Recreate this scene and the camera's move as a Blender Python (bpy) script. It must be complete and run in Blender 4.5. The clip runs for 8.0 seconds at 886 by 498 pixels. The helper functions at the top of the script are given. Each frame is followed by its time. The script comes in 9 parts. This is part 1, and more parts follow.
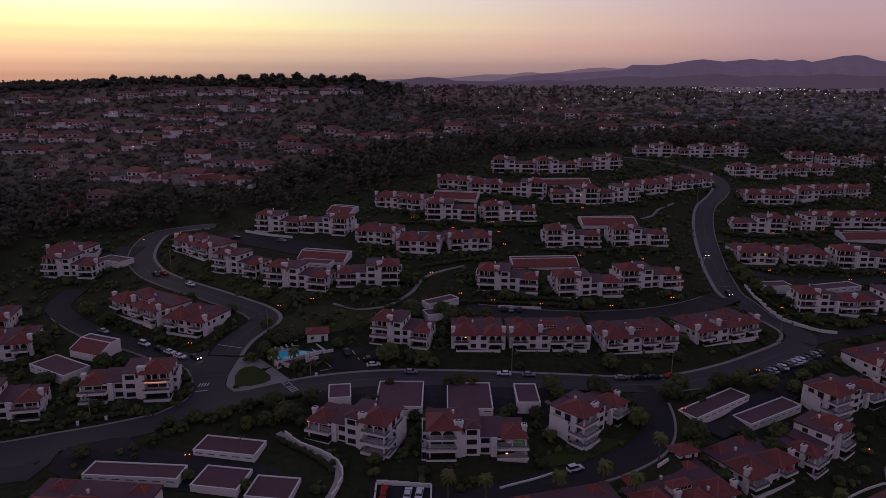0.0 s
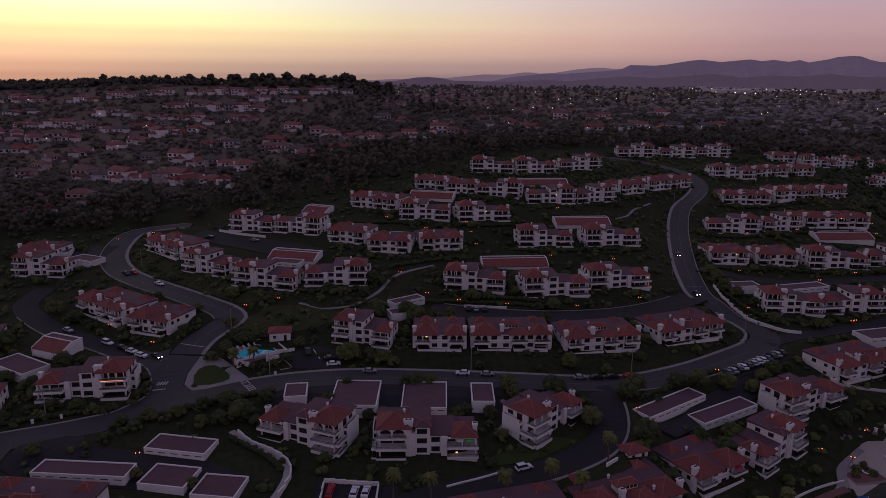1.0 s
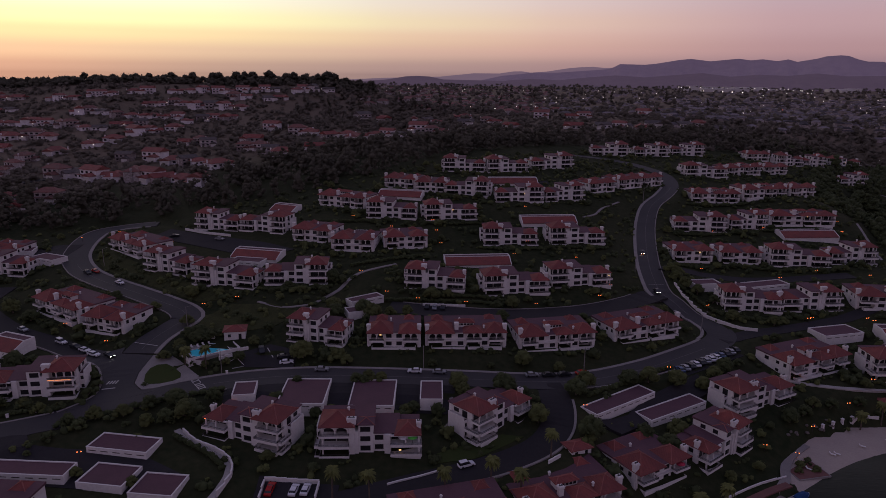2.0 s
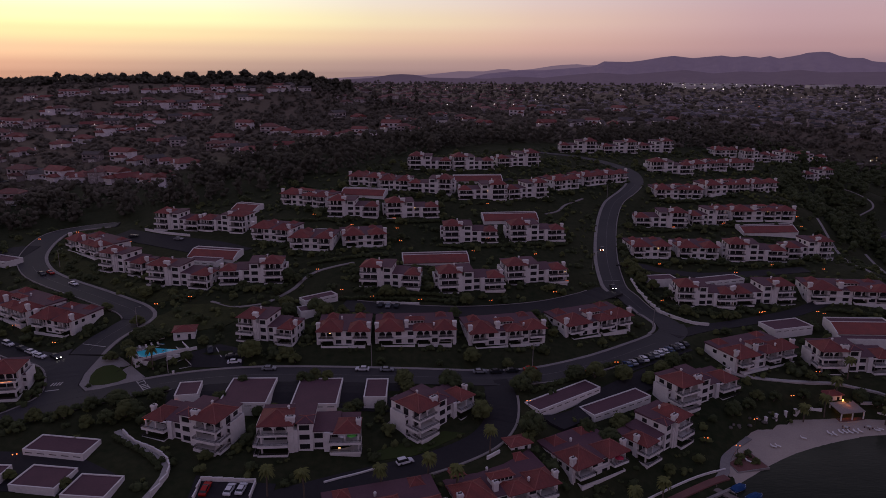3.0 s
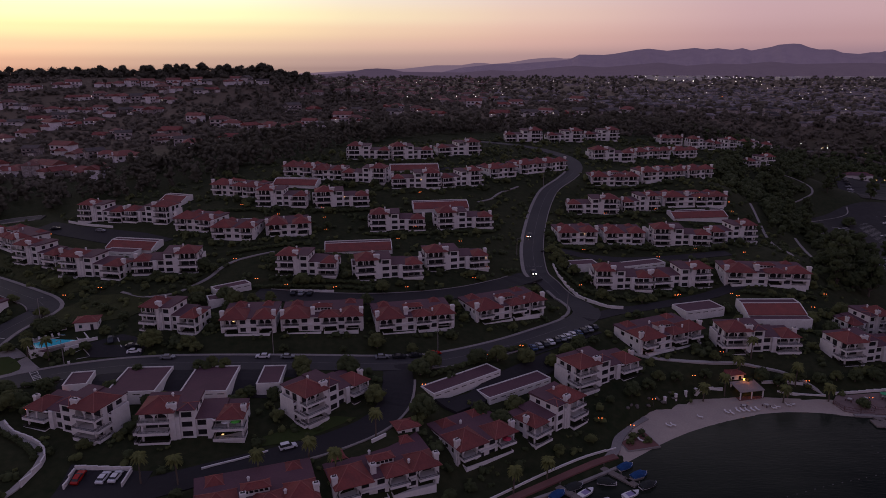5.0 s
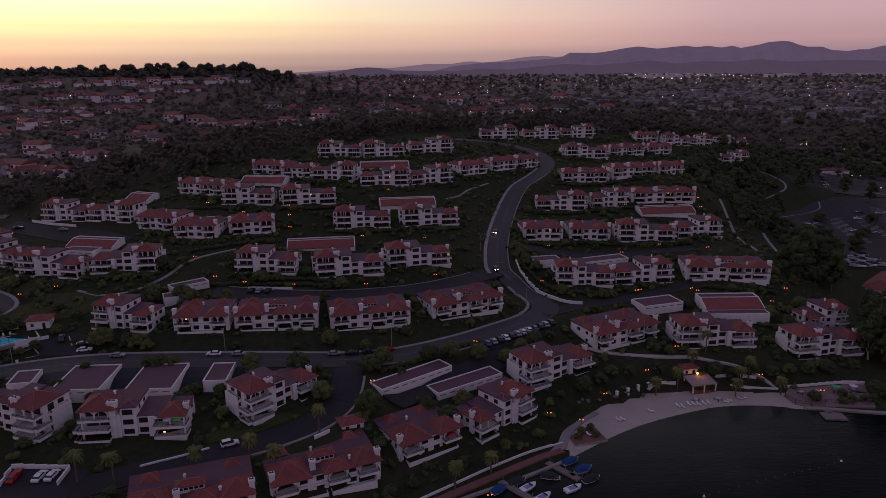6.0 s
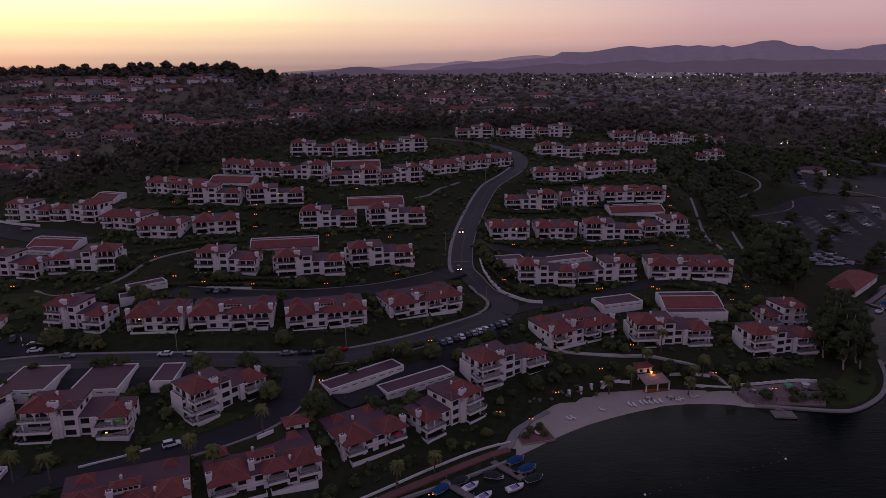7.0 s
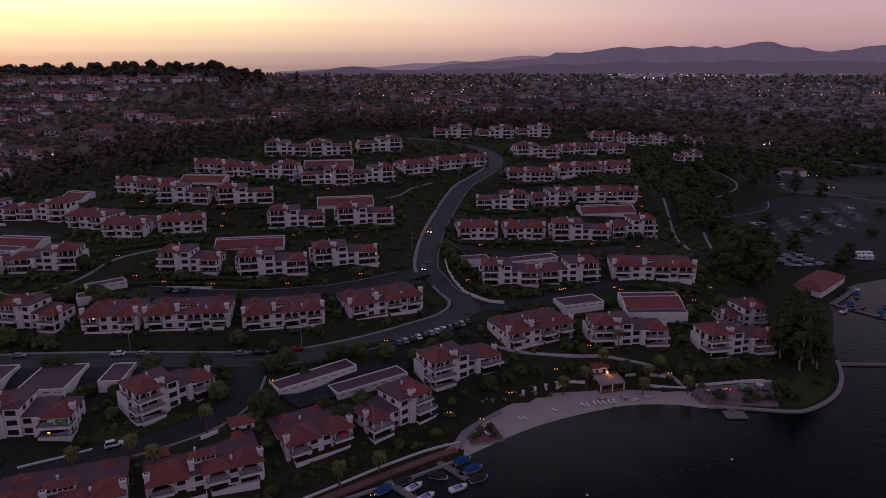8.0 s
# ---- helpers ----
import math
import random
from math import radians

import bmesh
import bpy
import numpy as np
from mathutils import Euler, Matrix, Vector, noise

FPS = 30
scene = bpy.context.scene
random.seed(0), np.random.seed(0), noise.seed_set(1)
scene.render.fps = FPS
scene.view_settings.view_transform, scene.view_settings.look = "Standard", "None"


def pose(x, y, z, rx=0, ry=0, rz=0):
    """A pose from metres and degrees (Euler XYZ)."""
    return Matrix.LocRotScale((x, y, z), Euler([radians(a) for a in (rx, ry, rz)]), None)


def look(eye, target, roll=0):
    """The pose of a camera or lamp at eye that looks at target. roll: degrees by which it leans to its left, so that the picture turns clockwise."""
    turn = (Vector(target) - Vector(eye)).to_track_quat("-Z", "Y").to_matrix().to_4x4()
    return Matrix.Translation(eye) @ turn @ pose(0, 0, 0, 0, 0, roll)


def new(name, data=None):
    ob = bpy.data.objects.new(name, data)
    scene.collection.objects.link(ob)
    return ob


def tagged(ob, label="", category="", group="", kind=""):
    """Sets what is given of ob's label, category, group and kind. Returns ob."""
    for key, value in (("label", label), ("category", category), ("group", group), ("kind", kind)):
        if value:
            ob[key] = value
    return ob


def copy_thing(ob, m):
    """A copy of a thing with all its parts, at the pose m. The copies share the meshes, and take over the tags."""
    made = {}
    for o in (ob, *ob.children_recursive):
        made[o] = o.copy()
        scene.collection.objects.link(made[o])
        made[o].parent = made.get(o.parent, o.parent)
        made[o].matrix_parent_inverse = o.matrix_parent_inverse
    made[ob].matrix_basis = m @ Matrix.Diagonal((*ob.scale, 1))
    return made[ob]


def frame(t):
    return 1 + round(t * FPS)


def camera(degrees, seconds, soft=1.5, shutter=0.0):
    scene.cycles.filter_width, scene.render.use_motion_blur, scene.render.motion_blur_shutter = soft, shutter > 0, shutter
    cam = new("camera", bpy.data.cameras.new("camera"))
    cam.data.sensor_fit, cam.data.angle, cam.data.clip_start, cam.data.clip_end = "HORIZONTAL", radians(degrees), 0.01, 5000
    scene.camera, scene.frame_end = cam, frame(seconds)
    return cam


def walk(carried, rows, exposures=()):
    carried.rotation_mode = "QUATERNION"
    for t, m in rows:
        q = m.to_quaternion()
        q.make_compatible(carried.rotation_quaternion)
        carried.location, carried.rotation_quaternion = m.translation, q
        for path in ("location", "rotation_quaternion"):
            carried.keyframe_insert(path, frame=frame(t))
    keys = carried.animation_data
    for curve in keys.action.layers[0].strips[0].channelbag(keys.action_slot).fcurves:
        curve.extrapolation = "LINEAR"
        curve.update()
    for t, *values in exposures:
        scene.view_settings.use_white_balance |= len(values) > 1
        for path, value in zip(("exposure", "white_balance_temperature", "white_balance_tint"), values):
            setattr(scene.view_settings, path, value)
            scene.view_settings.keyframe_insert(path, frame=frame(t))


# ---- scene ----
cam = camera(65.6, 8.0, soft=0.72)
PATH = [
    (0, (1.557, 0.0, 107.083), (1.557, 1.939, 106.595), 0.3),
    (0.5, (7.935, -0.198, 107.129), (7.935, 1.742, 106.641), 0.4),
    (1, (14.36, -0.627, 107.182), (14.361, 1.312, 106.694), 0.4),
    (1.5, (20.798, -0.817, 107.167), (20.806, 1.122, 106.678), 0.5),
    (3, (40.676, -1.803, 107.207), (40.731, 0.134, 106.711), 0.2),
    (3.5, (47.271, -2.017, 106.647), (47.34, -0.081, 106.149), 0.1),
    (4, (53.755, -2.264, 105.741), (53.836, -0.33, 105.239), -0.1),
    (4.5, (60.136, -2.475, 104.78), (60.23, -0.543, 104.273), -0.1),
    (6, (80.152, -3.352, 102.643), (80.274, -1.423, 102.13), -0.4),
    (6.5, (86.886, -3.611, 102.586), (87.015, -1.682, 102.071), -0.4),
    (7, (93.465, -3.957, 102.47), (93.602, -2.03, 101.955), -0.4),
    (7.5, (100.039, -4.259, 102.326), (100.182, -2.331, 101.812), -0.3),
    (8, (106.538, -4.658, 102.313), (106.687, -2.731, 101.798), -0.2),
]
walk(cam, [(t, look(eye, target, roll)) for t, eye, target, roll in PATH], exposures=[(0.0, -0.04), (3.0, 0.04), (8.0, 0.2)])

# ---- sky and light: dusk, the sun just under the horizon beyond the ridge ----
SUN_AZ = radians(-33)          # from straight ahead (+y), towards -x
world = bpy.data.worlds.new("dusk_sky")
scene.world = world
world.use_nodes = True
wn, wl = world.node_tree.nodes, world.node_tree.links
wn.clear()


def wnode(kind, **values):
    n = wn.new(kind)
    for k, v in values.items():
        n.inputs[k].default_value = v
    return n


def ramp(tree, stops, fac, interpolation="EASE"):
    r = tree.nodes.new("ShaderNodeValToRGB")
    r.color_ramp.interpolation = interpolation
    while len(r.color_ramp.elements) < len(stops):
        r.color_ramp.elements.new(0.5)
    for e, (p, c) in zip(r.color_ramp.elements, stops):
        e.position, e.color = p, (*c, 1)
    tree.links.new(fac, r.inputs[0])
    return r.outputs[0]


wc = wn.new("ShaderNodeTexCoord")
wsep = wn.new("ShaderNodeSeparateXYZ")
wl.new(wc.outputs["Generated"], wsep.inputs[0])
elev = wn.new("ShaderNodeMath"); elev.operation = "SQRT"; elev.use_clamp = True
wl.new(wsep.outputs["Z"], elev.inputs[0])
flat = wn.new("ShaderNodeVectorMath"); flat.operation = "DOT_PRODUCT"
flat.inputs[1].default_value = (math.sin(SUN_AZ), math.cos(SUN_AZ), 0)
wl.new(wc.outputs["Generated"], flat.inputs[0])
azim = wn.new("ShaderNodeMapRange")
azim.inputs["From Min"].default_value, azim.inputs["From Max"].default_value = -1, 1
wl.new(flat.outputs["Value"], azim.inputs["Value"])
# the ramps run over the square root of the height, so that the low glow has room
glow = ramp(world.node_tree, [(0.0, (0.40, 0.29, 0.24)), (0.10, (0.50, 0.37, 0.30)), (0.17, (0.76, 0.57, 0.40)), (0.225, (1.02, 0.82, 0.46)), (0.262, (1.12, 1.10, 0.58)),
                              (0.315, (1.12, 1.12, 0.86)), (0.37, (1.12, 1.10, 1.06)), (0.55, (0.52, 0.46, 0.50)), (1.0, (0.139, 0.143, 0.272))], elev.outputs[0])
side = ramp(world.node_tree, [(0.0, (0.27, 0.17, 0.21)), (0.12, (0.38, 0.235, 0.26)), (0.19, (0.61, 0.355, 0.345)), (0.26, (0.70, 0.435, 0.43)),
                              (0.34, (0.65, 0.49, 0.54)), (0.45, (0.58, 0.495, 0.595)), (0.65, (0.34, 0.285, 0.362)), (1.0, (0.139, 0.143, 0.272))], elev.outputs[0])
east = ramp(world.node_tree, [(0.0, (0.18, 0.13, 0.20)), (0.15, (0.26, 0.175, 0.245)), (0.33, (0.35, 0.25, 0.345)), (0.55, (0.30, 0.235, 0.344)), (1.0, (0.139, 0.143, 0.272))], elev.outputs[0])
near_sun = ramp(world.node_tree, [(0.0, (0, 0, 0)), (0.76, (0, 0, 0)), (0.87, (0.18, 0.18, 0.18)), (0.935, (0.45, 0.45, 0.45)), (0.972, (0.78, 0.78, 0.78)), (0.996, (1, 1, 1))], azim.outputs[0], "LINEAR")
west_half = ramp(world.node_tree, [(0.0, (0, 0, 0)), (0.30, (0, 0, 0)), (0.72, (0.55, 0.55, 0.55)), (0.90, (1, 1, 1))], azim.outputs[0])


def wmix(fac, a, b):
    m = wn.new("ShaderNodeMix"); m.data_type = "RGBA"
    wl.new(fac, m.inputs["Factor"]); wl.new(a, m.inputs["A"]); wl.new(b, m.inputs["B"])
    return m.outputs["Result"]


dome = wmix(west_half, east, wmix(near_sun, side, glow))
air = wn.new("ShaderNodeTexSky"); air.sky_type = "NISHITA"; air.sun_disc = False
air.sun_elevation, air.sun_rotation = radians(1.0), SUN_AZ
bg1 = wnode("ShaderNodeBackground", Strength=0.95)
wl.new(dome, bg1.inputs["Color"])
bg2 = wnode("ShaderNodeBackground", Strength=0.012)
wl.new(air.outputs[0], bg2.inputs["Color"])
both = wn.new("ShaderNodeAddShader")
wl.new(bg1.outputs[0], both.inputs[0]); wl.new(bg2.outputs[0], both.inputs[1])
wout = wn.new("ShaderNodeOutputWorld")
wl.new(both.outputs[0], wout.inputs["Surface"])

sun = new("sun", bpy.data.lights.new("sun", "SUN"))
sun.data.energy, sun.data.angle, sun.data.color = 0.12, radians(25), (1.0, 0.72, 0.55)
sun.matrix_basis = look((math.sin(SUN_AZ) * 900, math.cos(SUN_AZ) * 900, 90), (0, 0, 0))
scene.view_settings.exposure = 0.0


# ---- materials ----
def surface(name, a, b=None, rough=0.85, coarse=0.12, fine=2.5, bump=0.3, metal=0.0, mottle=0.5, vary=0.0, spec=0.3):
    """A surface that drifts between two colours at a coarse and a fine scale, with fine relief."""
    m = bpy.data.materials.new(name)
    m.use_nodes = True
    t = m.node_tree
    p = t.nodes["Principled BSDF"]
    b = b or tuple(v * 0.75 for v in a)
    geo = t.nodes.new("ShaderNodeNewGeometry")
    n1, n2 = t.nodes.new("ShaderNodeTexNoise"), t.nodes.new("ShaderNodeTexNoise")
    n1.inputs["Scale"].default_value, n2.inputs["Scale"].default_value = coarse, fine
    n1.inputs["Detail"].default_value, n2.inputs["Detail"].default_value = 4, 3
    t.links.new(geo.outputs["Position"], n1.inputs["Vector"])
    t.links.new(geo.outputs["Position"], n2.inputs["Vector"])
    blend = t.nodes.new("ShaderNodeMix")
    blend.inputs["Factor"].default_value = mottle
    t.links.new(n1.outputs["Fac"], blend.inputs[2]); t.links.new(n2.outputs["Fac"], blend.inputs[3])
    spread = t.nodes.new("ShaderNodeMapRange")
    spread.inputs["From Min"].default_value, spread.inputs["From Max"].default_value = 0.33, 0.67
    t.links.new(blend.outputs[0], spread.inputs["Value"])
    fac = spread.outputs[0]
    if vary:
        info = t.nodes.new("ShaderNodeObjectInfo")
        add = t.nodes.new("ShaderNodeMath"); add.operation = "MULTIPLY_ADD"; add.use_clamp = True
        t.links.new(info.outputs["Random"], add.inputs[0])
        add.inputs[1].default_value = vary
        t.links.new(fac, add.inputs[2])
        fac = add.outputs[0]
    col = t.nodes.new("ShaderNodeMix"); col.data_type = "RGBA"
    t.links.new(fac, col.inputs["Factor"])
    col.inputs["A"].default_value, col.inputs["B"].default_value = (*a, 1), (*b, 1)
    t.links.new(col.outputs["Result"], p.inputs["Base Color"])
    p.inputs["Roughness"].default_value, p.inputs["Metallic"].default_value = rough, metal
    p.inputs["Specular IOR Level"].default_value = spec
    if bump:
        bp = t.nodes.new("ShaderNodeBump")
        bp.inputs["Strength"].default_value, bp.inputs["Distance"].default_value = bump, 0.08
        t.links.new(n2.outputs["Fac"], bp.inputs["Height"])
        t.links.new(bp.outputs["Normal"], p.inputs["Normal"])
    return m


def shine(name, colour, strength):
    m = bpy.data.materials.new(name)
    m.use_nodes = True
    p = m.node_tree.nodes["Principled BSDF"]
    p.inputs["Base Color"].default_value = (*colour, 1)
    p.inputs["Emission Color"].default_value, p.inputs["Emission Strength"].default_value = (*colour, 1), strength
    return m


def tiles(name, a, b):
    """Barrel tile: courses that follow the height, stained and faded from patch to patch."""
    m = surface(name, a, b, rough=0.8, coarse=0.35, fine=3.0, bump=0.0, mottle=0.45, vary=0.35)
    t = m.node_tree
    p = t.nodes["Principled BSDF"]
    geo = t.nodes.new("ShaderNodeNewGeometry")
    w = t.nodes.new("ShaderNodeTexWave")
    w.bands_direction = "Z"
    w.inputs["Scale"].default_value, w.inputs["Distortion"].default_value = 2.2, 0.6
    t.links.new(geo.outputs["Position"], w.inputs["Vector"])
    bp = t.nodes.new("ShaderNodeBump")
    bp.inputs["Strength"].default_value, bp.inputs["Distance"].default_value = 0.6, 0.08
    t.links.new(w.outputs["Fac"], bp.inputs["Height"])
    t.links.new(bp.outputs["Normal"], p.inputs["Normal"])
    return m


STUCCO = surface("white_stucco", (0.74, 0.71, 0.70), (0.62, 0.58, 0.57), coarse=0.25, fine=1.6, bump=0.15, vary=0.25)
TILE = tiles("red_clay_tile", (0.27, 0.068, 0.057), (0.165, 0.050, 0.047))
TILE_RIDGE = tiles("pale_ridge_tile", (0.36, 0.120, 0.100), (0.24, 0.085, 0.076))
TILE_DULL = tiles("faded_clay_tile", (0.28, 0.082, 0.070), (0.18, 0.075, 0.066))
def each_roof(m, lo, hi):
    """Every roof of a joined town keeps its own tone."""
    t = m.node_tree
    p = t.nodes["Principled BSDF"]
    geo, tone, mul = t.nodes.new("ShaderNodeNewGeometry"), t.nodes.new("ShaderNodeMapRange"), t.nodes.new("ShaderNodeVectorMath")
    tone.inputs["To Min"].default_value, tone.inputs["To Max"].default_value = lo, hi
    mul.operation = "SCALE"
    t.links.new(geo.outputs["Random Per Island"], tone.inputs["Value"])
    t.links.new(p.inputs["Base Color"].links[0].from_socket, mul.inputs[0])
    t.links.new(tone.outputs[0], mul.inputs["Scale"])
    t.links.new(mul.outputs[0], p.inputs["Base Color"])
    return m


TILE_FAR = each_roof(tiles("brown_clay_tile", (0.215, 0.078, 0.066), (0.13, 0.070, 0.064)), 0.4, 1.6)
ROOF_VALLEY = each_roof(tiles("grey_brown_roofing", (0.115, 0.080, 0.080), (0.095, 0.085, 0.092)), 0.25, 2.4)
MEMBRANE = surface("maroon_roofing", (0.128, 0.060, 0.077), (0.094, 0.047, 0.062), coarse=0.2, fine=2.0, bump=0.1, vary=0.3)
GLASS = surface("dark_window_glass", (0.018, 0.018, 0.022), (0.03, 0.028, 0.03), rough=0.08, bump=0.0, spec=0.5)
RAIL = surface("dark_metal_rail", (0.05, 0.04, 0.045), rough=0.5, bump=0.0)
FRAME = surface("bronze_frame", (0.10, 0.08, 0.075), rough=0.5, bump=0.0)
GROUND = surface("bank_ground", (0.018, 0.025, 0.011), (0.042, 0.043, 0.022), coarse=0.02, fine=0.5, bump=0.6, mottle=0.55, spec=0.05)


def dry_hazed_slopes(m, soil, scrub):
    """Past the watered terraces the land turns to dry brown grass and scrub, paled to imitate haze."""
    t = m.node_tree
    p = t.nodes["Principled BSDF"]
    green = p.inputs["Base Color"].links[0].from_socket
    geo, sep = t.nodes.new("ShaderNodeNewGeometry"), t.nodes.new("ShaderNodeSeparateXYZ")
    t.links.new(geo.outputs["Position"], sep.inputs[0])
    n = t.nodes.new("ShaderNodeTexNoise")
    n.inputs["Scale"].default_value, n.inputs["Detail"].default_value = 0.012, 6
    t.links.new(geo.outputs["Position"], n.inputs["Vector"])
    dry = t.nodes.new("ShaderNodeMix"); dry.data_type = "RGBA"
    t.links.new(n.outputs["Fac"], dry.inputs["Factor"])
    dry.inputs["A"].default_value, dry.inputs["B"].default_value = (*soil, 1), (*scrub, 1)
    wob = t.nodes.new("ShaderNodeMath"); wob.operation = "MULTIPLY_ADD"
    t.links.new(n.outputs["Fac"], wob.inputs[0])
    wob.inputs[1].default_value = 60
    lean = t.nodes.new("ShaderNodeMath"); lean.operation = "MULTIPLY_ADD"
    t.links.new(sep.outputs["X"], lean.inputs[0])
    lean.inputs[1].default_value = -0.35
    t.links.new(sep.outputs["Y"], lean.inputs[2])
    t.links.new(lean.outputs[0], wob.inputs[2])
    far = t.nodes.new("ShaderNodeMapRange")
    far.inputs["From Min"].default_value, far.inputs["From Max"].default_value = 510, 610
    t.links.new(wob.outputs[0], far.inputs["Value"])
    mix = t.nodes.new("ShaderNodeMix"); mix.data_type = "RGBA"
    t.links.new(far.outputs[0], mix.inputs["Factor"])
    t.links.new(green, mix.inputs["A"]); t.links.new(dry.outputs["Result"], mix.inputs["B"])
    t.links.new(mix.outputs["Result"], p.inputs["Base Color"])


dry_hazed_slopes(GROUND, (0.185, 0.138, 0.105), (0.105, 0.086, 0.062))
LAWN = surface("lawn_grass", (0.042, 0.062, 0.019), (0.048, 0.056, 0.020), coarse=0.2, fine=4.0, bump=0.4, spec=0.05)
ASPHALT = surface("asphalt", (0.040, 0.036, 0.039), (0.029, 0.026, 0.030), coarse=0.08, fine=3.0, bump=0.15, spec=0.4, rough=0.75)
ASPHALT_OLD = surface("old_asphalt", (0.029, 0.026, 0.029), (0.020, 0.018, 0.021), coarse=0.06, fine=1.0, bump=0.15, spec=0.25)
ASPHALT_WORN = surface("patched_asphalt", (0.030, 0.027, 0.031), (0.013, 0.012, 0.012), coarse=0.03, fine=0.4, bump=0.15, spec=0.25)
CONCRETE = surface("concrete", (0.28, 0.25, 0.24), (0.20, 0.18, 0.175), coarse=0.3, fine=3.0, bump=0.15)
PALE_PATH = surface("pale_concrete", (0.44, 0.40, 0.38), (0.33, 0.30, 0.285), coarse=0.3, fine=3.0, bump=0.15)
PAINT = surface("road_paint", (0.55, 0.53, 0.50), (0.35, 0.33, 0.31), coarse=0.5, fine=6.0, bump=0.0)
PAINT_WORN = surface("worn_road_paint", (0.22, 0.21, 0.20), (0.07, 0.066, 0.068), coarse=0.4, fine=3.0, bump=0.0)
SAND = surface("beach_sand", (0.42, 0.35, 0.30), (0.34, 0.28, 0.25), coarse=0.15, fine=2.0, bump=0.3)
TERRACE_PAVERS = surface("brown_pavers", (0.23, 0.165, 0.155), (0.16, 0.11, 0.105), coarse=0.4, fine=4.0, bump=0.2)
BRICK = surface("red_pavers", (0.20, 0.085, 0.075), (0.14, 0.065, 0.062), coarse=0.4, fine=5.0, bump=0.2)
COVER = surface("olive_groundcover", (0.062, 0.066, 0.026), (0.030, 0.034, 0.016), coarse=0.25, fine=1.6, bump=0.6, spec=0.05)
LEAF = surface("dark_foliage", (0.078, 0.092, 0.034), (0.050, 0.060, 0.024), coarse=0.5, fine=3.0, bump=0.0, vary=0.5, spec=0.15)
LEAF_LIGHT = surface("olive_foliage", (0.116, 0.126, 0.041), (0.074, 0.082, 0.029), coarse=0.5, fine=3.0, bump=0.0, vary=0.5, spec=0.15)
# leaves beyond the terraces are paled in their base colour to imitate haze
LEAF_FAR_HAZED = surface("haze_paled_foliage", (0.170, 0.142, 0.108), (0.115, 0.096, 0.074), coarse=0.03, fine=0.25, bump=0.0, spec=0.05)
LEAF_WOOD_HAZED = surface("haze_paled_woodland", (0.130, 0.114, 0.080), (0.092, 0.081, 0.058), coarse=0.06, fine=0.5, bump=0.0, spec=0.05)


def soft_leaves(m, keep=0.3, spread=0.14):
    """Leaves turn their faces to the sky; each cluster has its own tone."""
    t = m.node_tree
    p = t.nodes["Principled BSDF"]
    geo = t.nodes.new("ShaderNodeNewGeometry")
    scale, add, unit = (t.nodes.new("ShaderNodeVectorMath") for _ in range(3))
    scale.operation, add.operation, unit.operation = "SCALE", "ADD", "NORMALIZE"
    scale.inputs["Scale"].default_value = keep
    t.links.new(geo.outputs["Normal"], scale.inputs[0])
    t.links.new(scale.outputs[0], add.inputs[0])
    add.inputs[1].default_value = (0, 0, 0.6)
    t.links.new(add.outputs[0], unit.inputs[0])
    t.links.new(unit.outputs[0], p.inputs["Normal"])
    tone = t.nodes.new("ShaderNodeMapRange")
    tone.inputs["To Min"].default_value, tone.inputs["To Max"].default_value = 1 - spread, 1 + spread
    t.links.new(geo.outputs["Random Per Island"], tone.inputs["Value"])
    mul = t.nodes.new("ShaderNodeVectorMath"); mul.operation = "SCALE"
    t.links.new(p.inputs["Base Color"].links[0].from_socket, mul.inputs[0])
    t.links.new(tone.outputs[0], mul.inputs["Scale"])
    t.links.new(mul.outputs[0], p.inputs["Base Color"])


LEAF_PALM = surface("palm_fronds", (0.175, 0.180, 0.055), (0.105, 0.110, 0.036), coarse=0.5, fine=3.0, bump=0.0, vary=0.4, spec=0.15)
for _m in (LEAF, LEAF_LIGHT, LEAF_PALM):
    soft_leaves(_m)
for _m in (LEAF_FAR_HAZED, LEAF_WOOD_HAZED):
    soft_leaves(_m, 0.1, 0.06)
BARK = surface("bark", (0.13, 0.10, 0.08), (0.08, 0.06, 0.05), coarse=1.0, fine=6.0, bump=0.5)
PALEBARK = surface("pale_bark", (0.40, 0.34, 0.30), (0.25, 0.20, 0.18), coarse=1.0, fine=6.0, bump=0.4)
STEEL = surface("grey_metal", (0.20, 0.20, 0.21), rough=0.45, metal=0.7, bump=0.0)
TIMBER = surface("dock_timber", (0.20, 0.165, 0.15), (0.14, 0.115, 0.108), coarse=0.5, fine=5.0, bump=0.3)
AMBER = shine("amber_lamp_glow", (1.0, 0.20, 0.045), 3.2)
COOL = shine("cool_lamp_glow", (1.0, 0.86, 0.78), 1.6)
WARMROOM = shine("lit_room_glow", (1.0, 0.62, 0.25), 1.1)


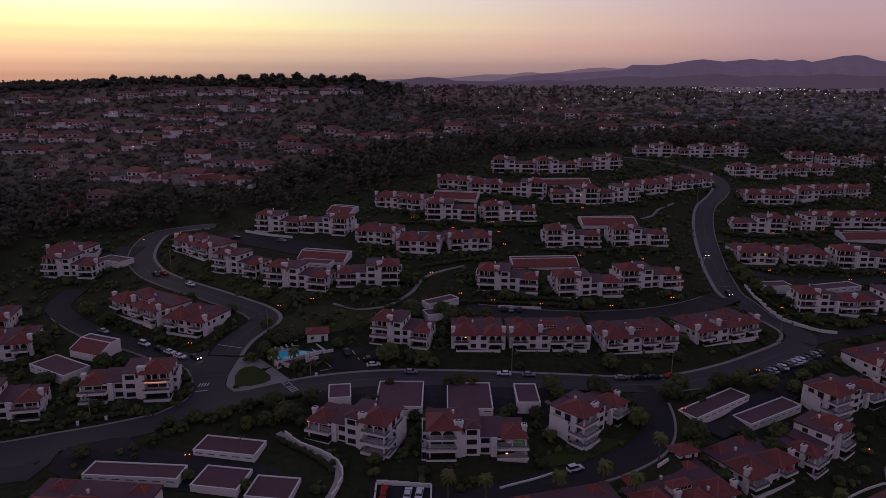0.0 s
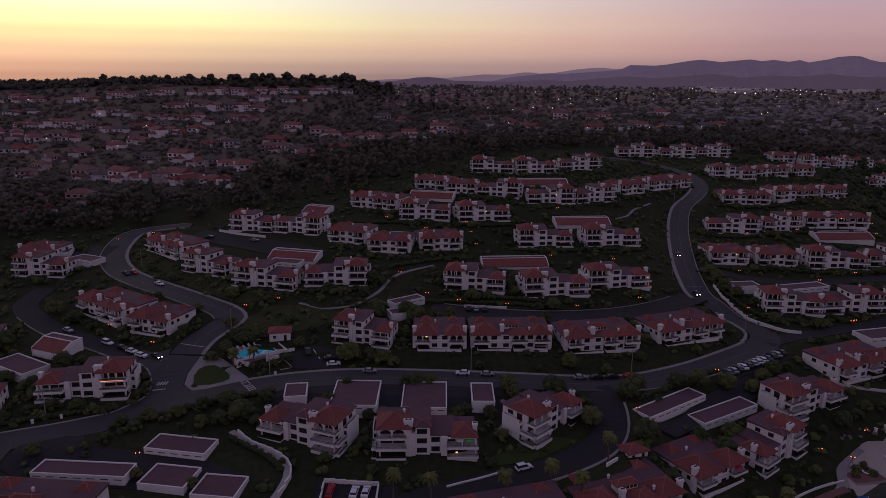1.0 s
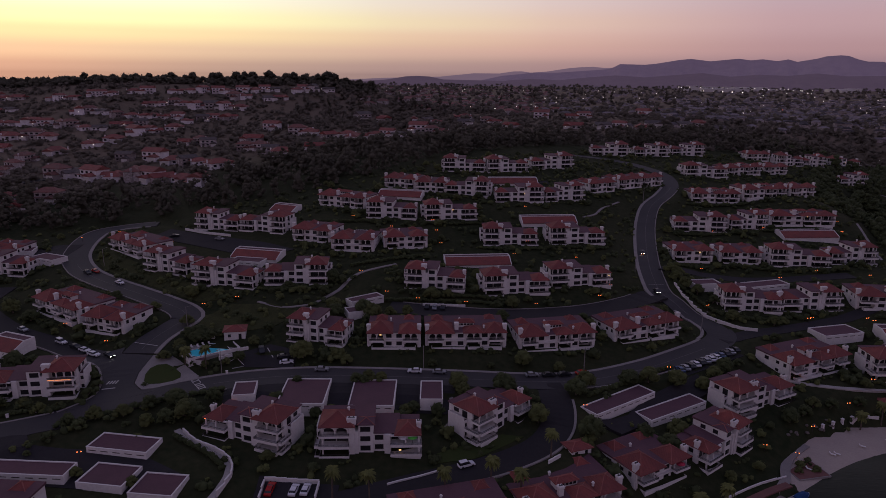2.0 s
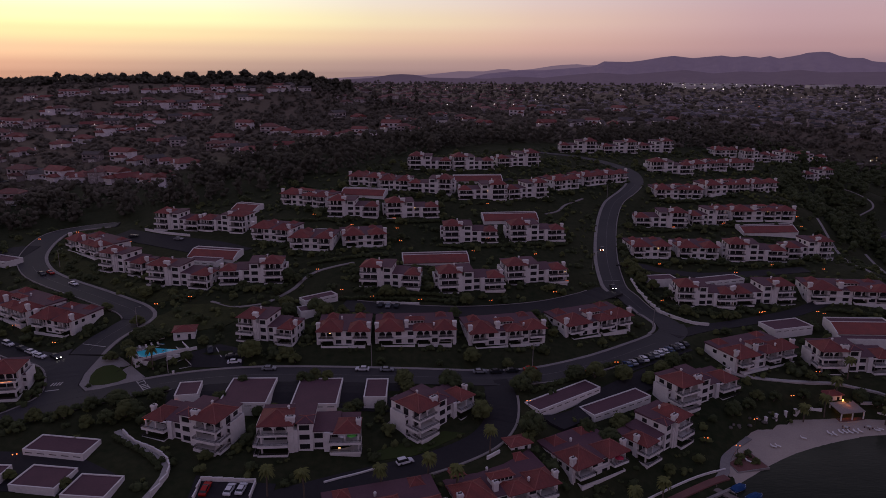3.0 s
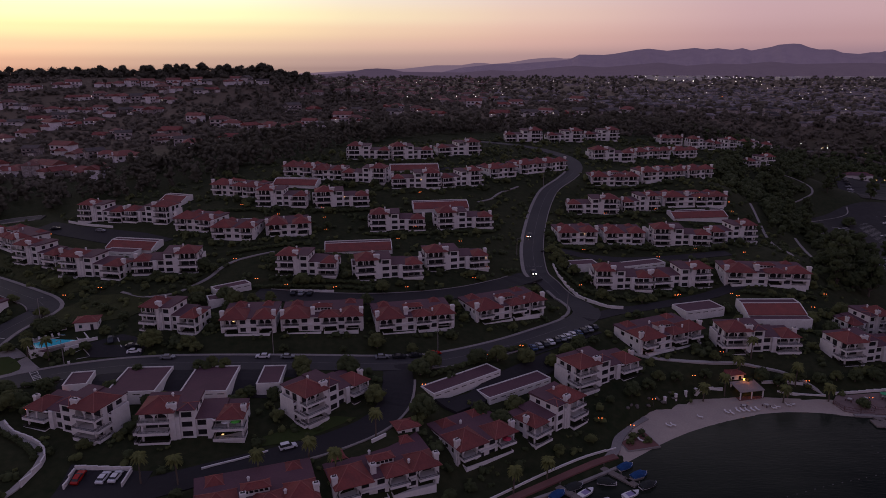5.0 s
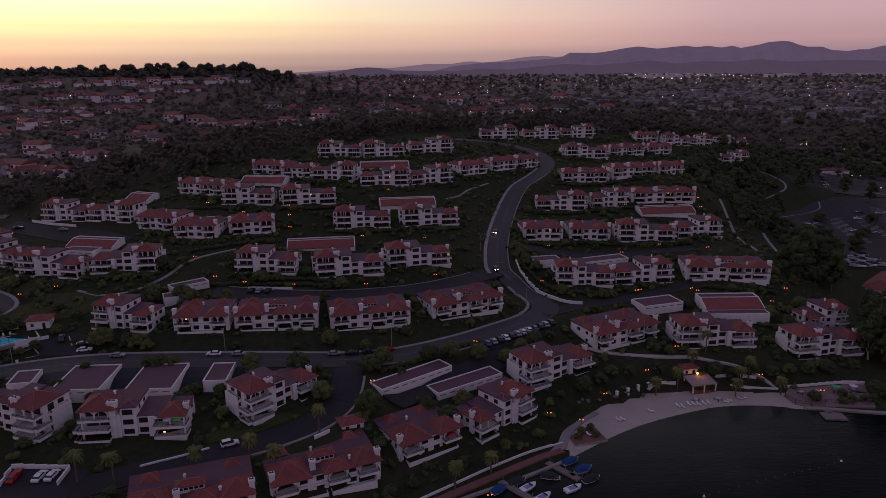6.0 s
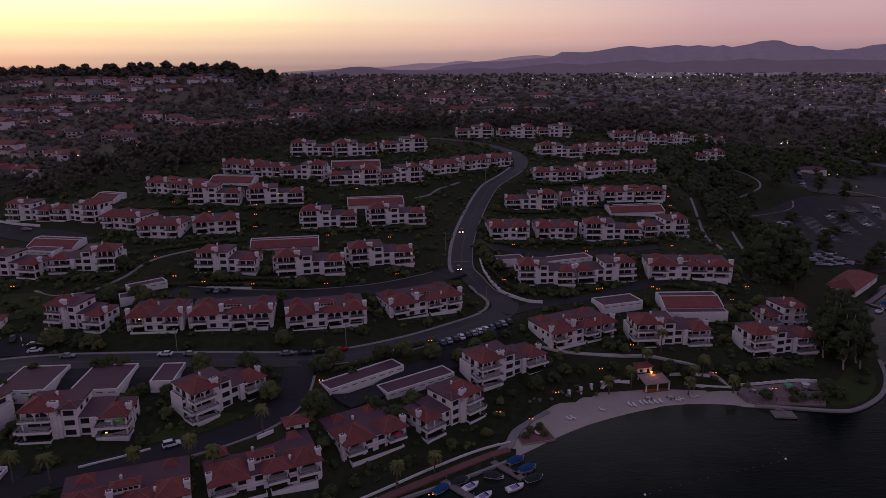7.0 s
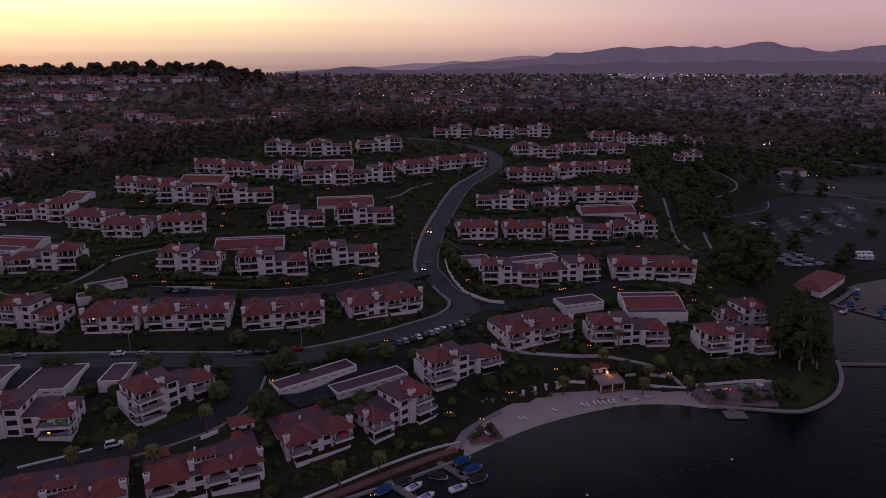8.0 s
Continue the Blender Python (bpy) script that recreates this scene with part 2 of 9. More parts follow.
def water_material():
    m = bpy.data.materials.new("lake_water")
    m.use_nodes = True
    t = m.node_tree
    p = t.nodes["Principled BSDF"]
    pos, away = t.nodes.new("ShaderNodeNewGeometry"), t.nodes.new("ShaderNodeVectorMath")
    away.operation = "DISTANCE"
    away.inputs[1].default_value = (140, 226, 0)
    t.links.new(pos.outputs["Position"], away.inputs[0])
    murk = t.nodes.new("ShaderNodeTexNoise")
    murk.inputs["Scale"].default_value, murk.inputs["Detail"].default_value = 0.05, 4
    t.links.new(pos.outputs["Position"], murk.inputs["Vector"])
    drift = t.nodes.new("ShaderNodeMath"); drift.operation = "MULTIPLY_ADD"
    t.links.new(murk.outputs["Fac"], drift.inputs[0])
    drift.inputs[1].default_value = 26
    t.links.new(away.outputs["Value"], drift.inputs[2])
    deep = t.nodes.new("ShaderNodeMapRange")
    deep.inputs["From Min"].default_value, deep.inputs["From Max"].default_value = 44, 108
    t.links.new(drift.outputs[0], deep.inputs["Value"])
    tint = t.nodes.new("ShaderNodeMix"); tint.data_type = "RGBA"
    t.links.new(deep.outputs[0], tint.inputs["Factor"])
    tint.inputs["A"].default_value, tint.inputs["B"].default_value = (0.070, 0.074, 0.053, 1), (0.0018, 0.0058, 0.0050, 1)
    t.links.new(tint.outputs["Result"], p.inputs["Base Color"])
    p.inputs["Roughness"].default_value, p.inputs["IOR"].default_value = 0.10, 1.33
    p.inputs["Specular IOR Level"].default_value = 0.055
    geo = t.nodes.new("ShaderNodeNewGeometry")
    last = None
    for scale, strength in ((0.22, 0.7), (0.9, 0.55)):
        n = t.nodes.new("ShaderNodeTexNoise")
        n.inputs["Scale"].default_value, n.inputs["Detail"].default_value = scale, 3
        wind = t.nodes.new("ShaderNodeMapping")
        wind.inputs["Rotation"].default_value, wind.inputs["Scale"].default_value = (0, 0, 0.35), (0.45, 1.6, 1)
        t.links.new(geo.outputs["Position"], wind.inputs["Vector"])
        t.links.new(wind.outputs[0], n.inputs["Vector"])
        bp = t.nodes.new("ShaderNodeBump")
        bp.inputs["Strength"].default_value, bp.inputs["Distance"].default_value = strength, 0.12
        t.links.new(n.outputs["Fac"], bp.inputs["Height"])
        if last:
            t.links.new(last.outputs["Normal"], bp.inputs["Normal"])
        last = bp
    t.links.new(last.outputs["Normal"], p.inputs["Normal"])
    return m


WATER = water_material()


# ---- small mesh helpers ----
def box(bm, x0, y0, z0, x1, y1, z1):
    v = [bm.verts.new((x, y, z)) for z in (z0, z1) for x, y in ((x0, y0), (x1, y0), (x1, y1), (x0, y1))]
    for f in ((3, 2, 1, 0), (4, 5, 6, 7), (0, 1, 5, 4), (1, 2, 6, 5), (2, 3, 7, 6), (3, 0, 4, 7)):
        bm.faces.new([v[i] for i in f])


def drum(bm, x, y, z0, z1, r0, r1=None, n=10):
    r1 = r0 if r1 is None else r1
    rings = [[bm.verts.new((x + r * math.cos(k * math.tau / n), y + r * math.sin(k * math.tau / n), z)) for k in range(n)] for r, z in ((r0, z0), (r1, z1))]
    for k in range(n):
        bm.faces.new((rings[0][k], rings[0][(k + 1) % n], rings[1][(k + 1) % n], rings[1][k]))
    bm.faces.new(rings[0][::-1]); bm.faces.new(rings[1])


def tube(bm, a, b, ra, rb, n=7):
    """A tapered round bar from a to b."""
    a, b = Vector(a), Vector(b)
    q = (b - a).to_track_quat("Z", "Y")
    rings = [[bm.verts.new(c + q @ Vector((r * math.cos(k * math.tau / n), r * math.sin(k * math.tau / n), 0))) for k in range(n)] for c, r in ((a, ra), (b, rb))]
    for k in range(n):
        bm.faces.new((rings[0][k], rings[0][(k + 1) % n], rings[1][(k + 1) % n], rings[1][k]))
    bm.faces.new(rings[0][::-1]); bm.faces.new(rings[1])


def hip(bm, x0, x1, y0, y1, z, rise, eave=0.14):
    """A hipped roof with a thick eave; its ridge runs along the longer side."""
    lo = [bm.verts.new(p) for p in ((x0, y0, z), (x1, y0, z), (x1, y1, z), (x0, y1, z))]
    up = [bm.verts.new((v.co.x, v.co.y, z + eave)) for v in lo]
    w, d = x1 - x0, y1 - y0
    if w >= d:
        a, b = bm.verts.new((x0 + d / 2, (y0 + y1) / 2, z + eave + rise)), bm.verts.new((x1 - d / 2 + 0.01, (y0 + y1) / 2, z + eave + rise))
        tops = ((up[0], up[1], b, a), (up[1], up[2], b), (up[2], up[3], a, b), (up[3], up[0], a))
    else:
        a, b = bm.verts.new(((x0 + x1) / 2, y0 + w / 2, z + eave + rise)), bm.verts.new(((x0 + x1) / 2, y1 - w / 2 + 0.01, z + eave + rise))
        tops = ((up[0], up[1], a), (up[1], up[2], b, a), (up[2], up[3], b), (up[3], up[0], a, b))
    bm.faces.new(lo[::-1])
    for k in range(4):
        bm.faces.new((lo[k], lo[(k + 1) % 4], up[(k + 1) % 4], up[k]))
    for f in tops:
        bm.faces.new(f)


def ridge_caps(bm, x0, x1, y0, y1, z, rise, eave=0.14):
    """Half-round cap tiles along the ridge and the four hips."""
    w, d = x1 - x0, y1 - y0
    q = min(w, d) / 2
    top, cx, cy = z + eave + rise, (x0 + x1) / 2, (y0 + y1) / 2
    a, b = ((x0 + q, cy, top), (x1 - q, cy, top)) if w >= d else ((cx, y0 + q, top), (cx, y1 - q, top))
    far = (((x0, y0), a), ((x0, y1), a if w >= d else b), ((x1, y0), b if w >= d else a), ((x1, y1), b))
    for (cx, cy), end in far:
        tube(bm, (cx, cy, z + eave), end, 0.13, 0.13, 6)
    if abs(w - d) > 0.5:
        tube(bm, a, b, 0.14, 0.14, 6)


def stamp(ob, m):
    """A copy of a thing at the pose and scale of m, whatever the scale of the first one."""
    return copy_thing(ob, m @ Matrix.Diagonal((1 / ob.scale[0], 1 / ob.scale[1], 1 / ob.scale[2], 1)))


def part(name, bm, material, parent, label=""):
    me = bpy.data.meshes.new(name)
    bm.to_mesh(me); bm.free()
    me.materials.append(material)
    ob = new(name, me)
    ob.parent = parent
    return tagged(ob, label=label)


def solid(name, bm, material, label, category, kind="", group=""):
    me = bpy.data.meshes.new(name)
    bm.to_mesh(me); bm.free()
    me.materials.append(material)
    return tagged(new(name, me), label, category, group, kind)


def from_arrays(name, verts, faces, material, smooth=False):
    me = bpy.data.meshes.new(name)
    me.from_pydata(verts, [], faces)
    me.materials.append(material)
    if smooth:
        me.polygons.foreach_set("use_smooth", [True] * len(me.polygons))
    return new(name, me)


# ---- the lie of the land: a soft lattice of heights and some knolls and hollows ----
NEAR_LATTICE = [
    (2.2, 2.2, 2.0, 1.4, -0.4, -4.6, -12.1, -22.2, -34.0, -46.8, -60.5, -74.9, -89.5),
    (9.3, 7.5, 5.8, 4.2, 2.7, 0.5, -5.4, -14.3, -24.8, -36.6, -49.3, -62.4, -75.7),
    (16.5, 13.1, 10.0, 7.5, 5.9, 5.3, 1.6, -6.1, -15.3, -26.3, -38.1, -49.9, -61.5),
    (23.8, 19.2, 14.8, 12.2, 11.7, 12.4, 10.5, 3.6, -4.9, -16.1, -27.1, -37.1, -46.6),
    (31.3, 25.9, 20.4, 17.4, 18.9, 22.1, 21.7, 16.5, 6.2, -5.9, -15.5, -23.3, -30.8),
    (38.5, 32.8, 28.0, 26.2, 29.7, 33.7, 32.9, 28.3, 18.0, 6.6, -1.6, -8.1, -14.3),
    (45.8, 40.1, 36.7, 37.8, 42.2, 45.4, 43.3, 38.7, 30.3, 21.3, 14.6, 8.4, 2.3),
]
FAR_LATTICE = [
    (52.7, 47.5, 45.2, 48.3, 52.6, 54.1, 50.3, 45.6, 40.6, 35.7, 30.7, 24.5, 18.1),
    (56.7, 53.0, 52.3, 55.8, 59.1, 59.0, 54.4, 49.7, 46.6, 44.8, 42.4, 37.6, 32.5),
    (57.4, 55.7, 55.8, 58.5, 60.7, 60.0, 56.1, 52.1, 49.8, 49.2, 48.9, 47.2, 44.7),
    (57.3, 56.5, 56.3, 57.0, 57.9, 57.4, 55.9, 54.1, 52.9, 52.9, 53.7, 54.3, 54.6),
    (56.9, 56.2, 55.4, 54.8, 55.0, 55.1, 55.2, 54.9, 54.5, 55.4, 57.4, 60.0, 62.6),
    (56.3, 55.4, 54.5, 53.9, 54.0, 54.5, 54.6, 54.6, 54.9, 56.9, 60.6, 65.0, 69.6),
    (55.6, 54.6, 53.8, 53.3, 53.3, 53.6, 53.7, 54.1, 55.5, 58.7, 63.7, 69.7, 76.2),
]
LATTICE = np.array(NEAR_LATTICE + FAR_LATTICE)
KNOLLS = [(-350, 930, 200, 15.8), (-580, 960, 80, 19.0), (497, 607, 110, -37.1), (-113, 928, 80, 33.5), (245, 383, 25, 13.5), (309, 362, 65, -15.8),
          (400, 520, 25, -14.8), (131, 273, 65, -6.7), (420, 420, 65, -10.3), (-350, 930, 130, 25.1), (300, 250, 25, -4.7), (355, 540, 40, 7.0),
          (492, 754, 200, 4.8), (145, 350, 25, -3.7), (237, 278, 25, 10.6), (260, 260, 25, -7.9), (700, 1000, 80, -3.9), (123, 160, 25, -4.2),
          (-700, 980, 200, 10.2), (33, 416, 110, 10.3), (48, 312, 25, -3.4), (287, 682, 200, 12.7), (330, 420, 25, -4.4), (-111, 865, 80, -8.6)]


def spline4(f):
    return ((1 - f) ** 3 / 6, (3 * f ** 3 - 6 * f ** 2 + 4) / 6, (-3 * f ** 3 + 3 * f ** 2 + 3 * f + 1) / 6, f ** 3 / 6)


def bare_land(x, y):
    yy = np.maximum(y, -200)
    v = np.clip(np.arcsinh((yy - 80) / 150) * 2.5, -1.49, 10.49) + 1.5
    u = np.clip(x / (70 * (1 + np.maximum(yy, 0) / 500)), -4.99, 5.99) + 5
    iu, iv = np.floor(u).astype(int), np.floor(v).astype(int)
    bu, bv = spline4(u - iu), spline4(v - iv)
    z = 0
    for a in range(4):
        for b in range(4):
            z = z + bu[a] * bv[b] * LATTICE[np.clip(iv + b - 1, 0, 13), np.clip(iu + a - 1, 0, 12)]
    for kx, ky, s, h in KNOLLS:
        z = z + h * np.exp(-((x - kx) ** 2 + (y - ky) ** 2) / (2 * s * s))
    return z


# the lake's edge, from the boat slips round the beach and the point to the marina
SHORE = [(60, 124), (91, 142), (111, 151), (125, 159.5), (137, 168), (149, 175), (161, 179.8), (172.6, 183.4), (184, 184.6), (194, 183.4), (202, 181),
         (209, 179.8), (226, 175.8), (233, 176.5), (241.5, 181), (249, 187), (257, 197), (264, 210), (272, 225), (282, 240), (291, 254), (301, 271),
         (318, 288), (345, 300), (400, 312), (520, 330)]
LAKE = SHORE + [(900, 330), (900, -700), (-300, -700), (-300, 60), (-60, 84), (20, 104)]


def line_samples(points, step=2.0):
    """A smooth line through the points, sampled evenly."""
    p = np.array(points, float)
    ext = np.vstack([2 * p[0] - p[1], p, 2 * p[-1] - p[-2]])
    out = []
    for i in range(1, len(ext) - 2):
        n = max(2, int(np.linalg.norm(ext[i + 1] - ext[i]) / step))
        f = np.linspace(0, 1, n, endpoint=False)[:, None]
        a, b, c, d = ext[i - 1], ext[i], ext[i + 1], ext[i + 2]
        out.append(0.5 * (2 * b + (c - a) * f + (2 * a - 5 * b + 4 * c - d) * f ** 2 + (3 * b - a - 3 * c + d) * f ** 3))
    return np.vstack(out + [p[-1:]])


def inside(poly, x, y):
    hit = np.zeros(np.shape(x), bool)
    n = len(poly)
    for k in range(n):
        (ax, ay), (bx, by) = poly[k], poly[(k + 1) % n]
        cross = (ay > y) != (by > y)
        hit ^= cross & (x < (bx - ax) * (y - ay) / ((by - ay) if by != ay else 1e-9) + ax)
    return hit


def edge_distance(poly, x, y, closed=True):
    d = np.full(np.shape(x), 1e9)
    n = len(poly)
    for k in range(n if closed else n - 1):
        (ax, ay), (bx, by) = poly[k], poly[(k + 1) % n]
        dx, dy = bx - ax, by - ay
        s = np.clip(((x - ax) * dx + (y - ay) * dy) / (dx * dx + dy * dy), 0, 1)
        d = np.minimum(d, np.hypot(x - ax - s * dx, y - ay - s * dy))
    return d


SHORE_LINE = [tuple(p) for p in line_samples(SHORE, 6.0)]
LAKE_LINE = SHORE_LINE + LAKE[len(SHORE):]

# streets: name, half width, middle line
MAIN_STREET = [(-260, 98), (-190, 132), (-122, 157.8), (-101, 165.2), (-89, 169.4), (-75, 175.6), (-61, 183.6), (-46, 190.5), (-30, 195), (-13, 197), (4, 197),
               (22, 196.8), (40, 196.8), (57, 197.0), (76, 200.0), (97, 209.8), (114, 220.4), (128, 230.0), (133.6, 237), (134.4, 243)]
HILL_STREET = [(133.2, 236), (134, 242), (132.5, 248.5), (127.8, 256), (122.8, 267), (121.3, 275), (124, 297), (130.4, 325), (138.7, 354), (148, 377), (161.5, 396), (171.5, 416), (174.4, 438), (168, 456), (150, 475), (120, 488)]
CURVED_STREET = [(-64, 183), (-68.5, 196), (-70.5, 209), (-69.5, 220.5), (-65.5, 230.5), (-63.5, 237), (-67.7, 243.5), (-77, 250), (-91, 259.5), (-109, 271.5),
                 (-124, 284), (-135.5, 301), (-141, 320), (-141, 334), (-134, 341), (-115, 345)]
PARKING_LANE = [(-70, 207), (-77, 206), (-89, 211.5), (-104, 220), (-121, 228.5), (-136, 240), (-147, 252), (-149, 270)]
LOWER_LANE = [(62, 196), (63.5, 186), (62, 175), (56.5, 166), (46, 158.6), (35, 153.6), (23.5, 149.3), (11, 144.3), (-2, 139), (-20, 134)]
TERRACE_LANE = [(119, 270), (100, 257), (81, 248), (55, 241.5), (30, 241), (10, 244)]
LAKE_LANE = [(132, 233), (150, 241), (171, 248), (190, 254), (206, 262)]
UPPER_LANE = [(128, 297), (145, 292), (162, 288), (183, 289), (212, 290)]
STREETS = [(MAIN_STREET, 5.2), (CURVED_STREET, 5.2), (HILL_STREET, 4.5), (PARKING_LANE, 4.4), (LOWER_LANE, 4.6), (TERRACE_LANE, 6.0), (LAKE_LANE, 3.2), (UPPER_LANE, 4.0)]
STREET_LINES = []
for _points, _half in STREETS:
    _s = line_samples(_points)
    _z = bare_land(_s[:, 0], _s[:, 1])
    _k = np.ones(15) / 15
    _z = np.convolve(np.pad(_z, 7, mode="edge"), _k, mode="valid")
    _z = np.maximum(_z, 1.0)
    for _es, _ez, _eh in STREET_LINES:           # side streets meet the earlier ones at their level
        _d = np.hypot(_s[:, None, 0] - _es[None, :, 0], _s[:, None, 1] - _es[None, :, 1])
        _j = _d.argmin(1)
        _f = np.clip((_d.min(1) - _eh - 3.0) / 14.0, 0, 1)
        _z = _ez[_j] * (1 - _f) + _z * _f
    STREET_LINES.append((_s, _z, _half))


JUNCTION = [(-65.2, 210), (-66, 200), (-65.3, 194.5), (-61.5, 190.4), (-57, 191.2), (-56.4, 189.4), (-62.4, 186.2), (-70, 182.6), (-77.5, 179.6), (-83, 178.0), (-83.3, 179.6), (-77.6, 182.6),
            (-74.2, 187), (-74.6, 193), (-78, 200), (-83, 204.2), (-89.5, 207.4), (-86.2, 215), (-80.5, 213), (-76.5, 215.5), (-75.9, 211)]


def junction_height(x, y):
    """The level of the junction, eased between the two streets."""
    x, y = np.asarray(x, float), np.asarray(y, float)
    return sum(land(x + a, y + b) for a in (-3, 0, 3) for b in (-3, 0, 3)) / 9


BEACH = [(125.0, 158.5), (137, 165.5), (150, 172), (162, 176.6), (173, 180), (184, 181.2), (194, 180.2), (201, 178.5), (208, 180.5), (207, 189.5), (198, 191), (184, 193), (172, 194.5), (162, 194), (153, 191.2),
         (144, 187.2), (136, 182.6), (129, 176), (123.5, 168)]


def land(x, y):
    """The finished ground: lake bed, shore, and streets cut level into the slopes."""
    x, y = np.atleast_1d(np.asarray(x, float)), np.atleast_1d(np.asarray(y, float))
    z = bare_land(x, y)
    wet = inside(LAKE_LINE, x, y)
    d = edge_distance(LAKE_LINE, x, y)
    edge = np.minimum(0.3 * d, 0.45)
    shore = np.minimum(np.maximum(z, edge + 0.03 * np.minimum(d, 40)), edge + 0.07 * d + 0.55 * np.maximum(d - 11, 0))
    z = np.where(wet, -np.minimum(0.28 * d, 4), shore)
    sandy = inside(BEACH, x, y)
    z = np.where(sandy, np.where(wet, -0.02 - 0.085 * d, 0.02 + 0.085 * d), z)
    keep = np.full(len(x), 1.0)
    cut = np.zeros(len(x))
    for s, sz, half in STREET_LINES:
        near = (x > s[:, 0].min() - 16) & (x < s[:, 0].max() + 16) & (y > s[:, 1].min() - 16) & (y < s[:, 1].max() + 16)
        idx = np.nonzero(near)[0]
        for lo in range(0, len(idx), 4000):
            k = idx[lo:lo + 4000]
            dd = np.hypot(x[k, None] - s[None, :, 0], y[k, None] - s[None, :, 1])
            j = dd.argmin(1)
            dist = dd[np.arange(len(k)), j]
            f = np.clip((dist - half - 3.2) / 7.0, 0, 1)
            f = f * f * (3 - 2 * f)
            better = f < keep[k]
            cut[k] = np.where(better, sz[j], cut[k])
            keep[k] = np.minimum(keep[k], f)
    return cut * (1 - keep) + z * keep


def ground(x, y):
    return float(land(x, y)[0])


def build_ground():
    xs = np.concatenate([-260 - np.cumsum(3 * 1.13 ** np.arange(46))[::-1], np.arange(-260, 421, 3.0), 420 + np.cumsum(3 * 1.13 ** np.arange(46))])
    ys = np.concatenate([60 - np.cumsum(3 * 1.2 ** np.arange(26))[::-1], np.arange(60, 481, 3.0), 480 + np.cumsum(3 * 1.055 ** np.arange(80))])
    ys = ys[ys < 4900]
    gx, gy = np.meshgrid(xs, ys)
    z = land(gx.ravel(), gy.ravel())
    rough = np.array([noise.noise((a * 0.06, b * 0.06, 0)) for a, b in zip(gx.ravel(), gy.ravel())])
    z = z + np.where(gy.ravel() > 500, rough * 1.0, 0.0)
    z = z - np.where(inside(BEACH, gx.ravel(), gy.ravel()), 0.7, 0.0)
    px, py = gx.ravel(), gy.ravel()
    under = inside(JUNCTION, px, py)
    for s, _sz, half in STREET_LINES:
        box_in = np.nonzero((px > s[:, 0].min() - 8) & (px < s[:, 0].max() + 8) & (py > s[:, 1].min() - 8) & (py < s[:, 1].max() + 8))[0]
        for lo in range(0, len(box_in), 4000):
            k = box_in[lo:lo + 4000]
            under[k] |= np.hypot(px[k, None] - s[None, :, 0], py[k, None] - s[None, :, 1]).min(1) < half - 0.4
    z = z - np.where(under, 0.45, 0.0)
    nx, ny = len(xs), len(ys)
    verts = np.column_stack([gx.ravel(), gy.ravel(), z]).tolist()
    faces = [(j * nx + i, j * nx + i + 1, (j + 1) * nx + i + 1, (j + 1) * nx + i) for j in range(ny - 1) for i in range(nx - 1)]
    g = from_arrays("ground", verts, faces, GROUND, True)
    tagged(g, "dark green planted banks and dry soil of the hillside", "ground", kind="structure")


build_ground()

lake_bm = bmesh.new()
lake_bm.faces.new([lake_bm.verts.new((x, y, 0)) for x, y in ((-300, -700), (900, -700), (900, 345), (-300, 345))])
solid("water", lake_bm, WATER, "dark still lake water with faint ripples", "lake", kind="structure")


def strip(name, line, z, left, right, lift, thick, material, label, category):
    """A band along a sampled line, from left to right of it (metres, left negative), with real thickness."""
    d = np.gradient(line, axis=0)
    nrm = np.column_stack([d[:, 1], -d[:, 0]]) / np.linalg.norm(d, axis=1)[:, None]
    a, b = line + nrm * left, line + nrm * right
    verts, faces = [], []
    for p, q, h in zip(a, b, z):
        verts += [(p[0], p[1], h + lift), (q[0], q[1], h + lift), (q[0], q[1], h + lift - thick), (p[0], p[1], h + lift - thick)]
    for k in range(len(line) - 1):
        i = 4 * k
        for e in range(4):
            f = (e + 1) % 4
            faces.append((i + e, i + f, i + 4 + f, i + 4 + e))
    faces += [(3, 2, 1, 0), tuple(4 * (len(line) - 1) + e for e in range(4))]
    ob = from_arrays(name, verts, [tuple(reversed(f)) for f in faces], material)
    return tagged(ob, label, category, kind="structure")


for _i, (_s, _z, _half) in enumerate(STREET_LINES):
    # the side streets start where the junction ends
    _keep = (_s[:, 1] > 209.0) if _i == 1 else (_s[:, 0] < -87) if _i == 3 else np.ones(len(_s), bool)
    _s, _z = _s[_keep], _z[_keep]
    strip("road", _s, _z + 0.0005 * _i, -_half, _half, 0.14 - 0.012 * _i, 0.6, ASPHALT if _i < 3 else ASPHALT_OLD, "grey asphalt street winding between the terraces", "road")


def stretch(street, a, b):
    """The samples of a street between the places nearest to a and b."""
    s, z, half = STREET_LINES[street]
    i, j = (int(np.argmin(np.hypot(s[:, 0] - p[0], s[:, 1] - p[1]))) for p in (a, b))
    i, j = min(i, j), max(i, j)
    return s[i:j + 1], z[i:j + 1], half


def walkway(street, a, b, side, wide=1.5, label="pale concrete pavement with a raised kerb"):
    """A raised pavement beside part of a street; side is -1 or 1."""
    s, z, half = stretch(street, a, b)
    e0, e1 = sorted((side * half, side * (half + wide)))
    strip("pavement", s, z, e0, e1, 0.28, 0.6, CONCRETE, label, "pavement")


def marking(street, a, b, off, wide=0.12):
    s, z, half = stretch(street, a, b)
    strip("trim", s, z, off - wide / 2, off + wide / 2, 0.15, 0.05, PAINT_WORN, "worn pale road line", "marking")


